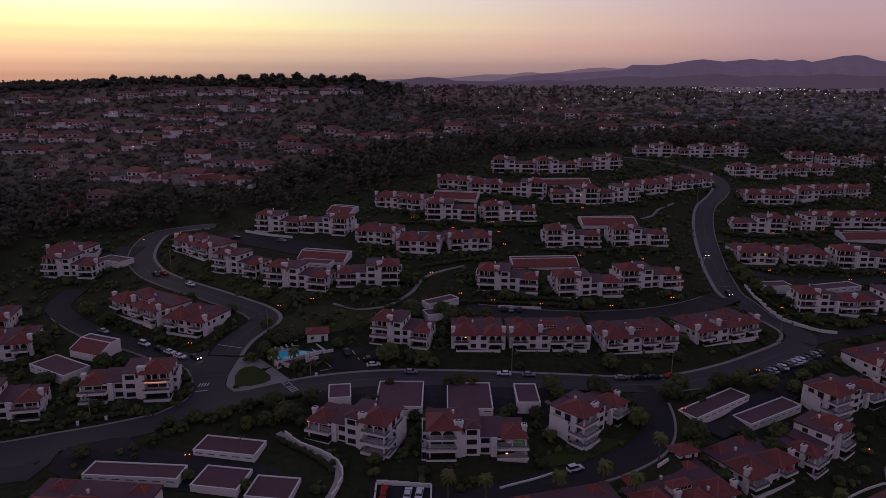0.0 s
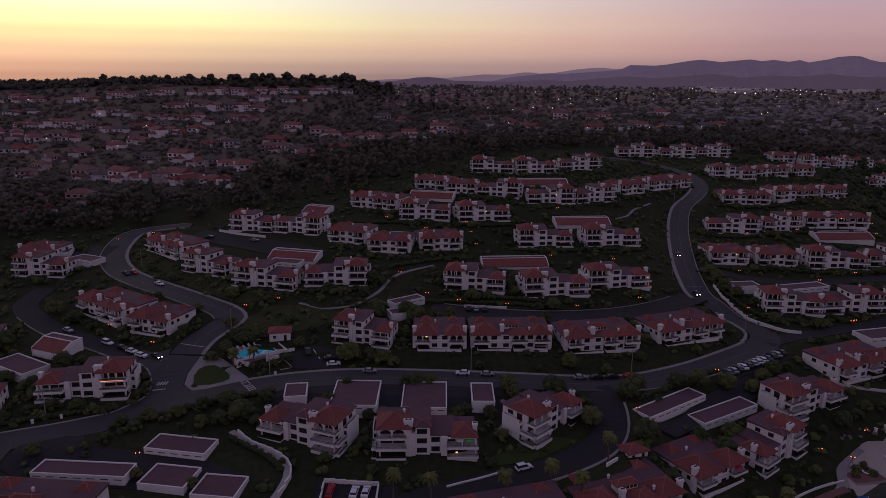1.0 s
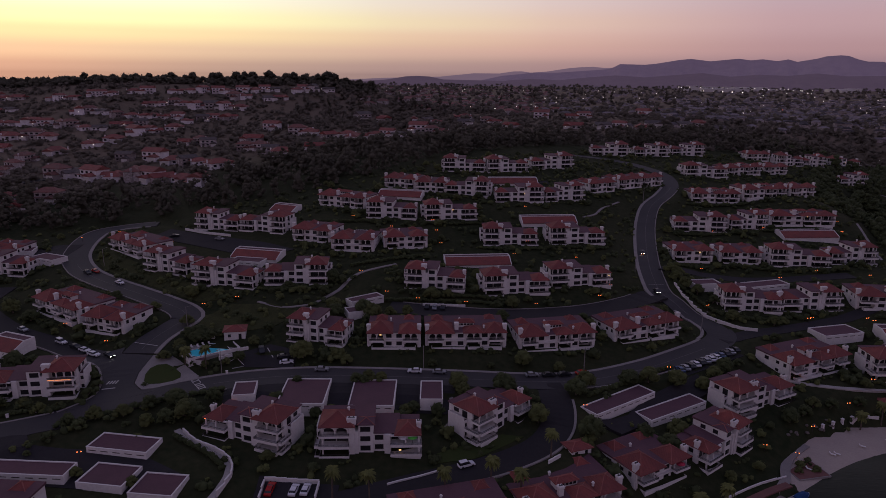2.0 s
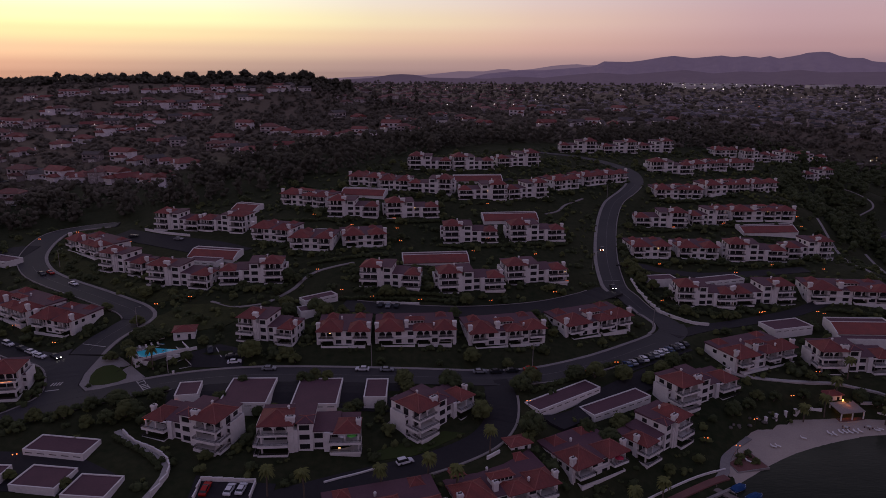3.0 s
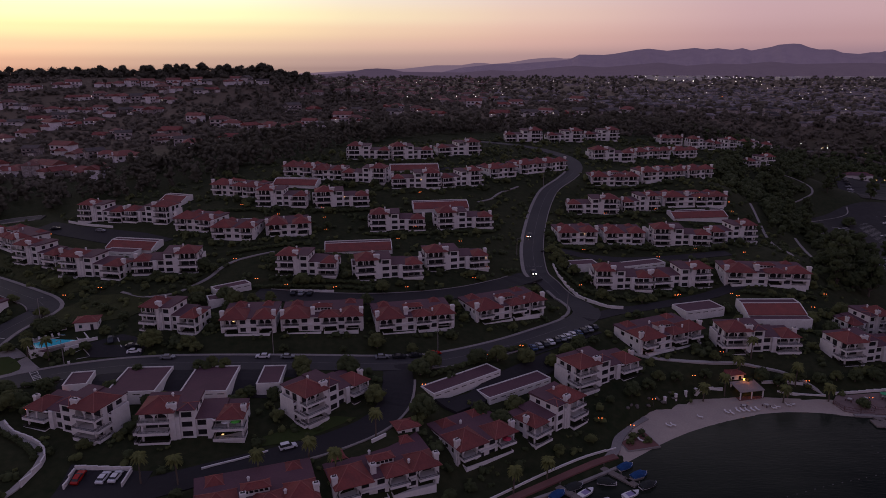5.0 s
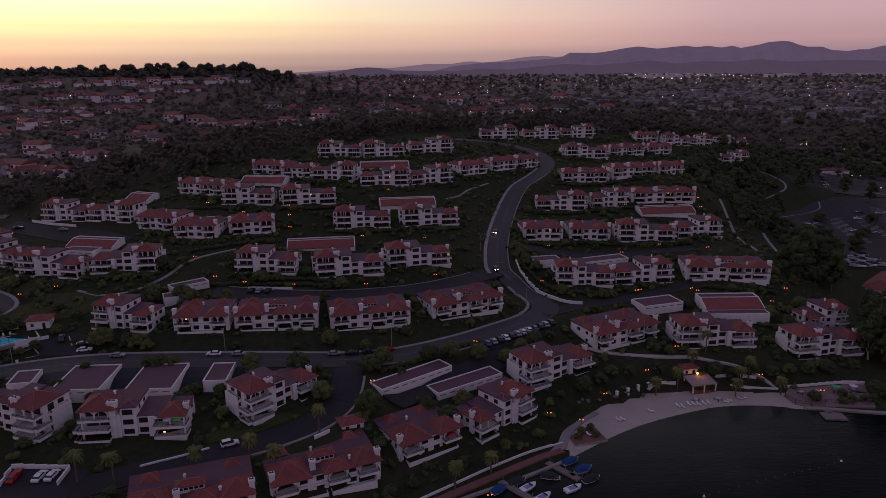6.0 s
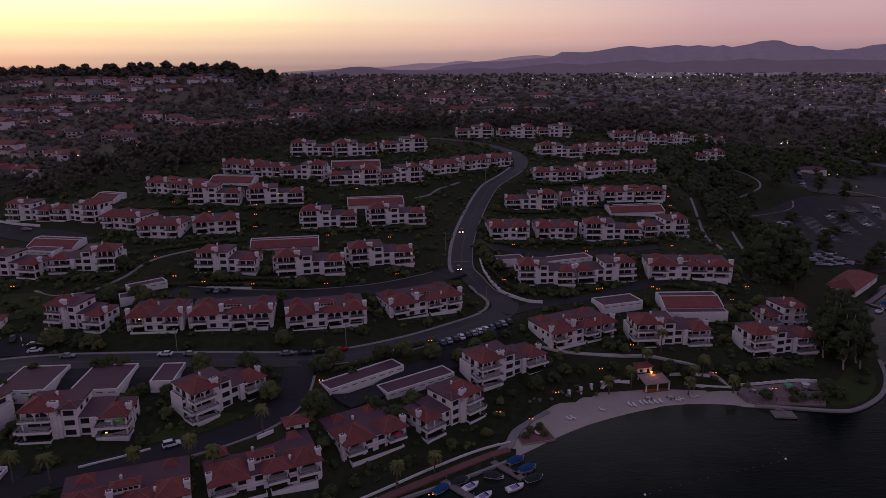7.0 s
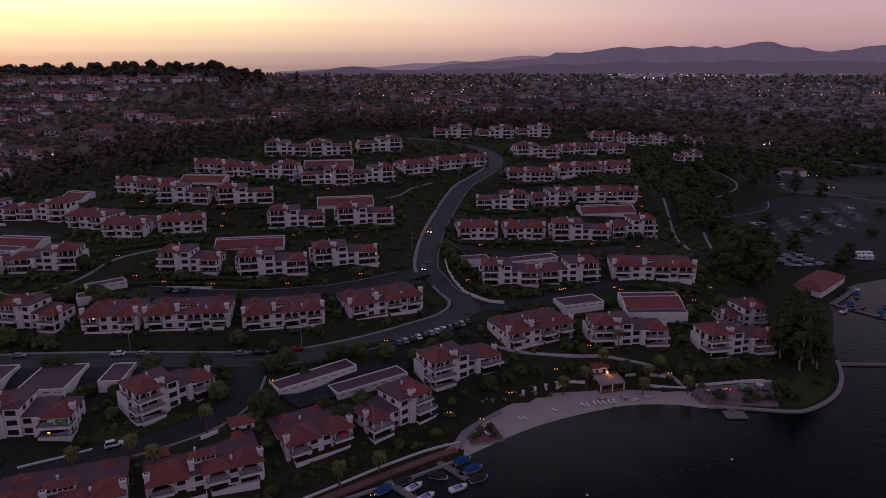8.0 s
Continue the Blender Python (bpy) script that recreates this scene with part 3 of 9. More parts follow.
walkway(0, (-150, 150), (-79, 175), -1, 0.7)
walkway(0, (-50, 189), (128, 230), -1, 1.3)
walkway(0, (-46, 190), (-36, 193.5), 1, 0.5)
walkway(0, (70, 200), (112, 220), 1, 0.5)
walkway(1, (-70, 212), (-118, 344), 1, 1.4)
walkway(1, (-62.5, 240), (-118, 344), -1, 0.4)
walkway(2, (123, 266), (170, 410), -1, 1.5)
walkway(2, (130, 251), (170, 410), 1, 0.4)
walkway(3, (-90, 212), (-140, 244), -1, 0.4)
walkway(4, (63.5, 187), (20, 148), -1, 0.7)
walkway(5, (112, 265), (14, 243.5), 1, 0.3)
marking(0, (-40, 192.5), (122, 227), 0.0)
marking(1, (-70, 214), (-130, 292), 0.0)
marking(2, (128, 256), (170, 410), 0.0)
for _a, _b in (((-48.2, 195.8), (-43.1, 188.7)), ((-46.7, 197.0), (-41.6, 189.9))):          # crossing by the pool path
    _s = line_samples([_a, _b], 1.5)
    strip("trim", _s, land(_s[:, 0], _s[:, 1]), -0.12, 0.12, 0.17, 0.05, PAINT, "white edge line of a crossing", "marking")
for _k in range(7):
    _x, _y = -48.0 + 5.1 * (_k + 0.5) / 7, 195.8 - 7.1 * (_k + 0.5) / 7
    _s = np.array([(_x, _y), (_x + 1.5, _y + 1.2)])
    strip("trim", _s, land(_s[:, 0], _s[:, 1]), -0.2, 0.2, 0.165, 0.05, PAINT, "white stripe of a crossing", "marking")
_s = np.array([(-73.2, 190.6), (-69.6, 191.6)])
strip("trim", _s, junction_height(_s[:, 0], _s[:, 1]), -0.25, 0.25, 0.21, 0.05, PAINT, "white stop line", "marking")
for _k in range(4):            # worn letters before the stop line
    _s = np.array([(-73.0 + 0.8 * _k, 193.4 + 0.2 * _k), (-72.8 + 0.8 * _k, 195.2 + 0.2 * _k)])
    strip("trim", _s, junction_height(_s[:, 0], _s[:, 1]), -0.2, 0.2, 0.21, 0.05, PAINT, "worn white bar painted on the street", "marking")
for _line in (((118.0, 279.0), (124.6, 278.4)), ((-74.6, 218.3), (-66.0, 216.2)), ((-39.9, 205.3), (-37.1, 207.6)), ((-37.1, 207.6), (-33.6, 204.4)), ((-33.6, 204.4), (-37.4, 203.0)), ((-28.5, 213.5), (-25.5, 208.5))):
    _s = np.array(_line)
    strip("trim", _s, land(_s[:, 0], _s[:, 1]), -0.15, 0.15, 0.22, 0.05, PAINT, "white painted line", "marking")


# ---- condominium buildings ----
class Builder:
    """Collects the parts of one building; flip mirrors it left to right."""

    def __init__(self, root, flip=False, fine=2):
        self.root, self.f, self.fine = root, -1 if flip else 1, fine
        self.panes, self.rails = bmesh.new(), bmesh.new()

    def span(self, x0, x1):
        return (x0, x1) if self.f > 0 else (-x1, -x0)

    def boxes(self, name, material, items, parent=None, label=""):
        bm = bmesh.new()
        for x0, y0, z0, x1, y1, z1 in items:
            a, b = self.span(x0, x1)
            box(bm, a, y0, z0, b, y1, z1)
        return part(name, bm, material, parent or self.root, label)

    def roof(self, x0, x1, y0, y1, z, rise, material=None, label="", name="roof"):
        bm = bmesh.new()
        a, b = self.span(x0, x1)
        hip(bm, a, b, y0, y1, z, rise)
        n = len(bm.faces)
        if self.fine:
            ridge_caps(bm, a, b, y0, y1, z, rise)
        ob = part(name, bm, material or TILE, self.root, label)
        ob.data.materials.append(TILE_RIDGE)
        for f in ob.data.polygons[n:]:
            f.material_index = 1
        return ob

    def flat_roof(self, x0, x1, y0, y1, z, slope=0.35, rim=True):
        """A low maroon roof that falls to the front, with a thin pale edge."""
        bm = bmesh.new()
        a, b = self.span(x0, x1)
        v = [bm.verts.new(p) for p in ((a, y0, z), (b, y0, z), (b, y1, z), (a, y1, z), (a, y0, z + 0.16), (b, y0, z + 0.16), (b, y1, z + 0.16 + slope), (a, y1, z + 0.16 + slope))]
        for f in ((3, 2, 1, 0), (4, 5, 6, 7), (0, 1, 5, 4), (1, 2, 6, 5), (2, 3, 7, 6), (3, 0, 4, 7)):
            bm.faces.new([v[i] for i in f])
        return part("roof", bm, MEMBRANE, self.root, "low maroon roof")

    def panel(self, u0, u1, z0, z1, holes, place, thick):
        """One connected sheet of wall with openings cut through; place maps (u, depth, z) into the building."""
        us = sorted({u0, u1, *[h[0] for h in holes], *[h[2] for h in holes]})
        zs = sorted({z0, z1, *[h[1] for h in holes], *[h[3] for h in holes]})
        bm = bmesh.new()
        grid = {}

        def vert(i, j, k):
            if (i, j, k) not in grid:
                x, y, z = place(us[i], thick * k, zs[j])
                grid[i, j, k] = bm.verts.new((self.f * x, y, z))
            return grid[i, j, k]

        def is_full(i, j):
            if not (0 <= i < len(us) - 1 and 0 <= j < len(zs) - 1):
                return False
            cu, cz = (us[i] + us[i + 1]) / 2, (zs[j] + zs[j + 1]) / 2
            return not any(h[0] < cu < h[2] and h[1] < cz < h[3] for h in holes)

        for i in range(len(us) - 1):
            for j in range(len(zs) - 1):
                if not is_full(i, j):
                    continue
                for k in (0, 1):
                    bm.faces.new([vert(*c, k) for c in ((i, j), (i + 1, j), (i + 1, j + 1), (i, j + 1))])
                for di, dj, p, q in ((-1, 0, (i, j), (i, j + 1)), (1, 0, (i + 1, j), (i + 1, j + 1)), (0, -1, (i, j), (i + 1, j)), (0, 1, (i, j + 1), (i + 1, j + 1))):
                    if not is_full(i + di, j + dj):
                        bm.faces.new((vert(*p, 0), vert(*q, 0), vert(*q, 1), vert(*p, 1)))
        bmesh.ops.recalc_face_normals(bm, faces=bm.faces)
        part("wall", bm, STUCCO, self.root)

    def front(self, x0, x1, y, z0, z1, holes, thick=0.28):
        """A wall facing the front; each opening gets a framed pane."""
        self.panel(x0, x1, z0, z1, holes, lambda u, d, z: (u, y + d, z), thick)
        for h in holes:
            self.window(h, lambda u, d, z: (u, y + 0.1 + d, z))

    def side(self, x, y0, y1, z0, z1, holes, thick=0.28):
        """An end wall; holes are (y0, z0, y1, z1)."""
        self.panel(y0, y1, z0, z1, holes, lambda u, d, z: (x + d, u, z), thick)
        for h in holes:
            self.window(h, lambda u, d, z: (x + 0.1 + d, u, z))

    def window(self, h, place):
        u0, z0, u1, z1 = h
        b = 0.09

        def quad_box(bm, a, c, e, g, d0, d1):
            p, q = place(a, d0, e), place(c, d1, g)
            lo, hi = [min(m, n) for m, n in zip(p, q)], [max(m, n) for m, n in zip(p, q)]
            s0, s1 = self.span(lo[0], hi[0])
            box(bm, s0, lo[1], lo[2], s1, hi[1], hi[2])

        bm = bmesh.new()
        if self.fine == 2:
            ring = [(u0, z0), (u1, z0), (u1, z1), (u0, z1)]
            inner = [(u0 + b, z0 + b), (u1 - b, z0 + b), (u1 - b, z1 - b), (u0 + b, z1 - b)]
            v = [[bm.verts.new(tuple(m * (self.f if n == 0 else 1) for n, m in enumerate(place(u, d, z)))) for u, z in loop] for d in (0.0, 0.1) for loop in (ring, inner)]
            for k in range(4):
                n = (k + 1) % 4
                bm.faces.new((v[0][k], v[0][n], v[1][n], v[1][k]))
                bm.faces.new((v[2][k], v[2][n], v[3][n], v[3][k]))
                bm.faces.new((v[1][k], v[1][n], v[3][n], v[3][k]))
                bm.faces.new((v[0][k], v[0][n], v[2][n], v[2][k]))
            bmesh.ops.recalc_face_normals(bm, faces=bm.faces)
            fr = part("window", bm, FRAME, self.root)
            bm = bmesh.new()
            quad_box(bm, u0 + b, u1 - b, z0 + b, z1 - b, 0.04, 0.06)
            part("pane", bm, GLASS, fr)
        elif self.fine == 0:
            bm.free()
            quad_box(self.panes, u0 + 0.004, u1 - 0.004, z0 + 0.004, z1 - 0.004, 0.04, 0.08)
        else:
            quad_box(bm, u0 + 0.004, u1 - 0.004, z0 + 0.004, z1 - 0.004, 0.04, 0.08)
            part("window", bm, GLASS, self.root)

    def balcony(self, x0, x1, y0, y1, z, band=0.62, ends=(True, True)):
        """A slab with a white parapet round its open sides and a dark rail on top."""
        e = 0.14
        band *= 0.8
        items = [(x0, y0, z - 0.22, x1, y1, z), (x0, y0, z, x1, y0 + e, z + band)]
        rails = [(x0, y0 + 0.03, z + band, x1, y0 + 0.08, z + band + 0.05), (x0, y0 + 0.03, z + band + 0.48, x1, y0 + 0.08, z + band + 0.55)]
        n = max(2, int((x1 - x0) / 0.3))
        rails += [(x0 + (x1 - x0) * k / n - 0.025, y0 + 0.03, z + band + 0.05, x0 + (x1 - x0) * k / n + 0.025, y0 + 0.08, z + band + 0.48) for k in range(n + 1)]
        for on, x in zip(ends, (x0, x1 - e)):
            if on:
                items.append((x, y0 + e, z, x + e, y1, z + band))
                rails += [(x + 0.04, y0 + 0.08, z + band + q, x + 0.09, y1, z + band + q + 0.06) for q in (0.0, 0.16, 0.32, 0.48)]
        b = self.boxes("balcony", STUCCO, items)
        if self.fine == 2:
            self.boxes("railing", RAIL, rails, b, "dark metal railing")
        else:
            s0, s1 = self.span(x0, x1)
            for q in (0.06, 0.22, 0.38, 0.52):
                box(self.rails, s0, y0 + 0.03, z + band + q, s1, y0 + 0.08, z + band + q + 0.09)
        return b

    def arches(self, x0, x1, y, z0, z1, n, thick=0.3):
        """A beam under the eaves, cut into n arches."""
        bm = bmesh.new()
        pier, seg = 0.32, 8
        w = (x1 - x0) / n
        for k in range(n):
            a, b = x0 + k * w + pier / 2, x0 + (k + 1) * w - pier / 2
            rise = min((z1 - z0) * 0.8, (b - a) / 2)
            pts = [(a + (b - a) * s / seg, z0 + rise * math.sin(math.acos(max(-1, min(1, 1 - 2 * s / seg))))) for s in range(seg + 1)]
            for (ax, az), (bx, bz) in zip(pts, pts[1:]):
                sa, sb = (ax, bx) if self.f > 0 else (-bx, -ax)
                la, lb = (az, bz) if self.f > 0 else (bz, az)
                v = [bm.verts.new(p) for p in ((sa, y, la), (sb, y, lb), (sb, y, z1), (sa, y, z1), (sa, y + thick, la), (sb, y + thick, lb), (sb, y + thick, z1), (sa, y + thick, z1))]
                for f in ((0, 1, 2, 3), (7, 6, 5, 4), (0, 4, 5, 1), (3, 2, 6, 7)):
                    bm.faces.new([v[i] for i in f])
        for k in range(n + 1):
            c = x0 + k * w
            a, b = self.span(max(x0, c - pier / 2), min(x1, c + pier / 2))
            box(bm, a, y, z0 - 1.5, b, y + thick, z1)
        return part("arcade", bm, STUCCO, self.root, "white arched beam on square piers")

    def chimney(self, x, y, z0, z1, w=1.1, d=1.1):
        """A stucco stack with a flared, arched cap."""
        c = self.boxes("chimney", STUCCO, [(x - w / 2, y - d / 2, z0, x + w / 2, y + d / 2, z1 - 0.7)])
        self.boxes("chimney_cap", STUCCO, [(x - w / 2 - 0.14, y - d / 2 - 0.14, z1 - 0.7, x + w / 2 + 0.14, y + d / 2 + 0.14, z1 - 0.25),
                                           (x - w / 2 - 0.05, y - d / 2 - 0.05, z1 - 0.25, x + w / 2 + 0.05, y + d / 2 + 0.05, z1 - 0.1)], c)
        if self.fine < 2:
            return
        bm = bmesh.new()
        box(bm, self.f * x - w * 0.4, y - 0.2, z1 - 0.1, self.f * x + w * 0.4, y + 0.2, z1 - 0.02)
        for k in (-1, 1):
            drum(bm, self.f * x + k * w * 0.25, y, z1 - 0.1, z1 + 0.22, 0.17, 0.15, 8)
        part("flue", bm, RAIL, c, "dark clay flue pots")

    def done(self):
        """Far buildings keep their panes in one part, too small to pick apart."""
        if len(self.rails.verts):
            tagged(part("railing", self.rails, RAIL, self.root, "dark metal railings"), kind="stuff")
        else:
            self.rails.free()
        if len(self.panes.verts):
            tagged(part("window", self.panes, GLASS, self.root), kind="stuff")
        else:
            self.panes.free()

    def vent(self, x, y, z):
        bm = bmesh.new()
        drum(bm, self.f * x, y, z - 0.4, z + 0.45, 0.32, 0.32, 10)
        drum(bm, self.f * x, y, z + 0.45, z + 0.75, 0.45, 0.25, 10)
        part("roof_vent", bm, STUCCO, self.root)


ST = 2.7      # storey height
CONDO_GROUP = "condominium buildings on the terraces"


def stepped_condo(flip, fine=2):
    """Three storeys with stacked balconies beside a lower two-storey wing."""
    root = new("condo_building")
    tagged(root, "white stucco three-storey condominium, stacked balconies, red hipped tile roofs", "building", CONDO_GROUP)
    b = Builder(root, flip, fine)
    top, low = 3 * ST, 2 * ST
    # high block: loggia back wall, tower, window bay
    b.front(-12.2, -5.2, 2.6, -2.5, top, [(-11.9 + 3.35 * k, f * ST + 0.05, -8.75 + 3.35 * k, f * ST + 2.3) for k in (0, 1) for f in range(3)])
    b.boxes("tower", STUCCO, [(-5.2, 0.4, -2.5, -3.6, 3.4, top + 0.3), (-3.6, 0.7, -2.5, -2.6, 3.2, ST * 2.4)], label="white chimney tower, stepped")
    b.front(-2.6, 1.0, 1.2, -2.5, top, [(-2.2, f * ST + 0.65, 0.5, f * ST + 2.15) for f in range(3)])
    b.side(-12.48, 2.6, 11.4, -2.5, top, [(4.4, 2 * ST + 0.1, 6.4, 2 * ST + 2.2)] + [(7.6, f * ST + 0.8, 9.6, f * ST + 2.1) for f in range(3)])
    b.side(1.0, 1.2, 11.4, -2.5, top, [(3.6, 2 * ST + 0.8, 5.2, 2 * ST + 2.1), (7.4, 2 * ST + 0.8, 9.0, 2 * ST + 2.1)])
    b.boxes("wall", STUCCO, [(-12.2, 11.12, -2.5, 1.0, 11.4, top)])
    for f in range(3):
        b.balcony(-12.9, -5.0, -1.2 if f < 2 else -0.4, 2.6, f * ST, 0.72 if f < 2 else 0.5)
    for f in (0, 1) if fine == 2 else ():
        b.balcony(-14.1, -12.75, -0.7, 4.1, f * ST, 0.72, (True, False))
    b.arches(-12.1, -5.3, 0.2, top - (1.15 if fine == 2 else 0.6), top, 2 if fine == 2 else 3)
    b.boxes("column", STUCCO, [(-12.2, 0.2, -2.3, -11.75, 0.65, top - 2.2)])
    b.boxes("plinth", STUCCO, [(-12.6, -1.1, -2.5, -5.3, 2.6, -0.22)])
    # low side terrace
    b.front(-14.0, -12.48, 4.2, -2.5, low, [(-13.75, f * ST + 0.8, -12.8, f * ST + 2.0) for f in range(2)])
    b.boxes("wall", STUCCO, [(-14.0, 4.48, -2.5, -13.72, 10.5, low + 0.9), (-13.72, 10.2, -2.5, -12.48, 10.5, low + 0.9)])
    b.boxes("terrace_deck", MEMBRANE, [(-13.72, 4.48, low - 0.2, -12.48, 10.2, low)])
    # two-storey wing
    b.front(1.28, 4.2, 1.8, -2.5, low, [(1.6, f * ST + 0.65, 3.9, f * ST + 2.15) for f in range(2)])
    b.boxes("pier", STUCCO, [(4.2, 0.9, -2.5, 5.8, 3.0, low)])
    b.front(5.8, 13.2, 3.2, -2.5, low, [(6.0 + 2.4 * k, f * ST + 0.05, 8.25 + 2.4 * k, f * ST + 2.3) for k in range(3) for f in range(2)])
    b.side(13.2, 3.2, 10.8, -2.5, low, [(4.6 + 3.0 * k, f * ST + 0.8, 6.3 + 3.0 * k, f * ST + 2.1) for f in range(2) for k in range(2)])
    b.boxes("wall", STUCCO, [(1.28, 10.52, -2.5, 13.2, 10.8, low)])
    for f in range(2):
        b.balcony(5.8, 14.1, -0.7, 3.2, f * ST, 0.68)
    b.boxes("column", STUCCO, [(13.15, 0.5, -2.3, 13.55, 0.9, low)])
    b.boxes("column", STUCCO, [(9.6, 0.5, ST, 9.95, 0.85, low)])
    b.boxes("beam", STUCCO, [(5.8, 0.5, low - 0.45, 13.55, 0.85, low)])
    b.boxes("plinth", STUCCO, [(5.9, -0.2, -2.5, 13.8, 3.2, -0.22)])
    # roofs
    b.roof(-13.0, -3.4, -0.3, 9.6, top, 2.5)
    b.flat_roof(-4.2, 1.6, 0.9, 11.7, top, 0.5)
    b.flat_roof(-12.8, -4.25, 9.2, 11.7, top, 0.2)
    b.flat_roof(1.3, 8.2, 1.4, 11.1, low, 0.7)
    b.roof(6.8, 14.0, 0.0, 8.4, low, 2.0)
    b.flat_roof(8.25, 13.6, 8.2, 11.1, low, 0.3)
    if fine == 2:
        b.roof(-2.9, 1.7, 0.7, 5.4, top + 0.06, 1.0, MEMBRANE, "low maroon hip")
    b.chimney(-4.4, 1.6, top + 0.2, top + 2.1, 2.3, 1.2)
    b.chimney(13.3, 4.0, 0.0, low + 2.4, 1.2, 1.3)
    b.vent(-5.6, 7.2, top + 1.5)
    b.done()
    return root


def row_condo(wide, fine=2):
    """A two-storey row with arched loggias, flat roof behind red hips; the wide one has a clerestory."""
    h = 13.6 if wide else 9.2
    low = 2 * ST
    root = new("condo_building")
    tagged(root, "white stucco two-storey condominium row with arched loggias, red and maroon roofs", "building", CONDO_GROUP)
    b = Builder(root, False, fine)
    bays = [(-h + 0.7, -h + 5.5), (h - 5.5, h - 0.7)] + ([(0.2, 5.0)] if wide else [])
    bays.sort()
    x = -h
    edges = []
    for a, c in bays:
        if a - x > 0.8:
            edges.append((x, a))
        x = c
    edges.append((x, h))
    for a, c in edges:                       # plain wall between loggias
        n = max(1, int((c - a) / 2.9)) if c - a > 1.6 else 0
        w = (c - a) / n if n else 0
        holes = [(a + w * (k + 0.5) - 1.0, f * ST + 0.7, a + w * (k + 0.5) + 1.0, f * ST + 2.1) for k in range(n) for f in range(2)]
        b.front(a, c, 1.4, -2.5, low, holes)
    for a, c in bays:
        b.front(a, c, 3.2, -2.5, low, [(a + 0.2, ST + 0.05, c - 0.2, ST + 2.3), (a + 0.5, 0.3, c - 0.5, 2.2)])
        b.boxes("wall", STUCCO, [(a - 0.2, 1.68, -2.5, a, 3.2, low)])
        b.boxes("wall", STUCCO, [(c, 1.68, -2.5, c + 0.2, 3.2, low)])
        b.arches(a, c, 0.5, low - (1.1 if fine else 0.7), low, 1 if fine == 2 else 2)
        b.balcony(a - 0.3, c + 0.3, -0.6, 3.2, ST, 0.6)
    for k, (a, c) in enumerate(edges):
        if c - a > 1.6:
            b.boxes("ledge", STUCCO, [(a + (0.35 if k else 0), 0.75, ST - 0.22, c - 0.35, 1.4, ST + 0.25)])
    b.side(-h - 0.28, 1.4, 16.0, -2.5, low, [(6.0, f * ST + 0.9, 7.4, f * ST + 2.0) for f in range(2)] + [(2.9, ST + 0.8, 4.4, ST + 2.1), (10.4, ST + 0.8, 12.2, ST + 2.1)])
    b.side(h, 1.4, 16.0, -2.5, low, [(6.0, f * ST + 0.9, 7.4, f * ST + 2.0) for f in range(2)] + [(2.9, ST + 0.8, 4.4, ST + 2.1), (10.4, ST + 0.8, 12.2, ST + 2.1)])
    b.boxes("wall", STUCCO, [(-h, 15.72, -2.5, h, 16.0, low)])
    # garden walls in front of the ground floor
    for a, c in ([(-h + 1.6, -0.4), (0.6, h - 1.2)] if wide else [(-h + 1.2, h - 1.4)]):
        b.boxes("terrace_wall", STUCCO, [(a, -0.5, -2.6, c, -0.3, 0.7), (a, -0.3, -2.6, a + 0.2, 1.4, 0.7), (c - 0.2, -0.3, -2.6, c, 1.4, 0.7), (a + 0.2, -0.3, -2.6, c - 0.2, 1.4, 0.14)])
    # roofs
    b.flat_roof(-h - 0.5, h + 0.5, 1.0, 16.4, low, 0.45)
    b.roof(-h - 0.6, -h + (9.6 if wide else 9.0), -0.2, 9.8, low + 0.04, 3.0)
    b.roof(h - 7.6, h + 0.6, -0.2, 8.0, low + 0.05, 2.5)
    if wide:
        b.roof(-1.2, 6.2, -0.15, 6.4, low + 0.03, 1.5)
        lan = b.boxes("clerestory", STUCCO, [(-3.2, 5.4, low + 0.2, 3.0, 8.0, low + 1.9)], label="white clerestory box with small windows")
        for k in range(5):
            b.boxes("pane", GLASS, [(-2.8 + 1.15 * k, 5.36, low + 1.0, -1.9 + 1.15 * k, 5.41, low + 1.6)], lan)
        b.roof(-3.6, 3.4, 5.0, 8.4, low + 1.9, 0.8)
    b.roof(-h + 1.6, -h + 6.8, 11.4, 16.7, low + 0.1, 1.7)
    b.roof(h - 6.4, h - 1.6, 12.0, 16.7, low + 0.1, 1.5)
    b.chimney(-h + 0.1, 2.3, 0.0, low + 2.7, 1.3, 1.2)
    b.chimney(h - 0.1, 2.3, 0.0, low + 2.7, 1.3, 1.2)
    if wide:
        b.chimney(-h + 10.4, 3.4, low, low + 2.9, 1.3, 1.2)
    if wide:
        b.vent(6.4, 3.4, low + 1.0)
    b.vent(-1.5, 11.5, low + 0.8)
    b.done()
    return root


PROTOTYPES = {}


def prototype(kind, fine):
    if kind in "AM":
        return stepped_condo(kind == "M", fine)
    return row_condo(kind == "B", fine)


FOOT = {"A": (28.0, 12.0), "M": (28.0, 12.0), "B": (28.2, 16.5), "S": (19.4, 16.5)}
FOOTPRINTS = []       # x, y, turn, half width, depth


def place_condo(kind, x, y, turn, width, fine):
    w, d = FOOT[kind]
    sx = width / w
    m = pose(x, y, ground(x, y), 0, 0, turn) @ Matrix.Diagonal((sx, 1, 1, 1))
    if (kind, fine) in PROTOTYPES:
        stamp(PROTOTYPES[kind, fine], m)
    else:
        PROTOTYPES[kind, fine] = prototype(kind, fine)
        PROTOTYPES[kind, fine].matrix_basis = m
    FOOTPRINTS.append((x, y, radians(turn), w * sx / 2 + 1.0, d))


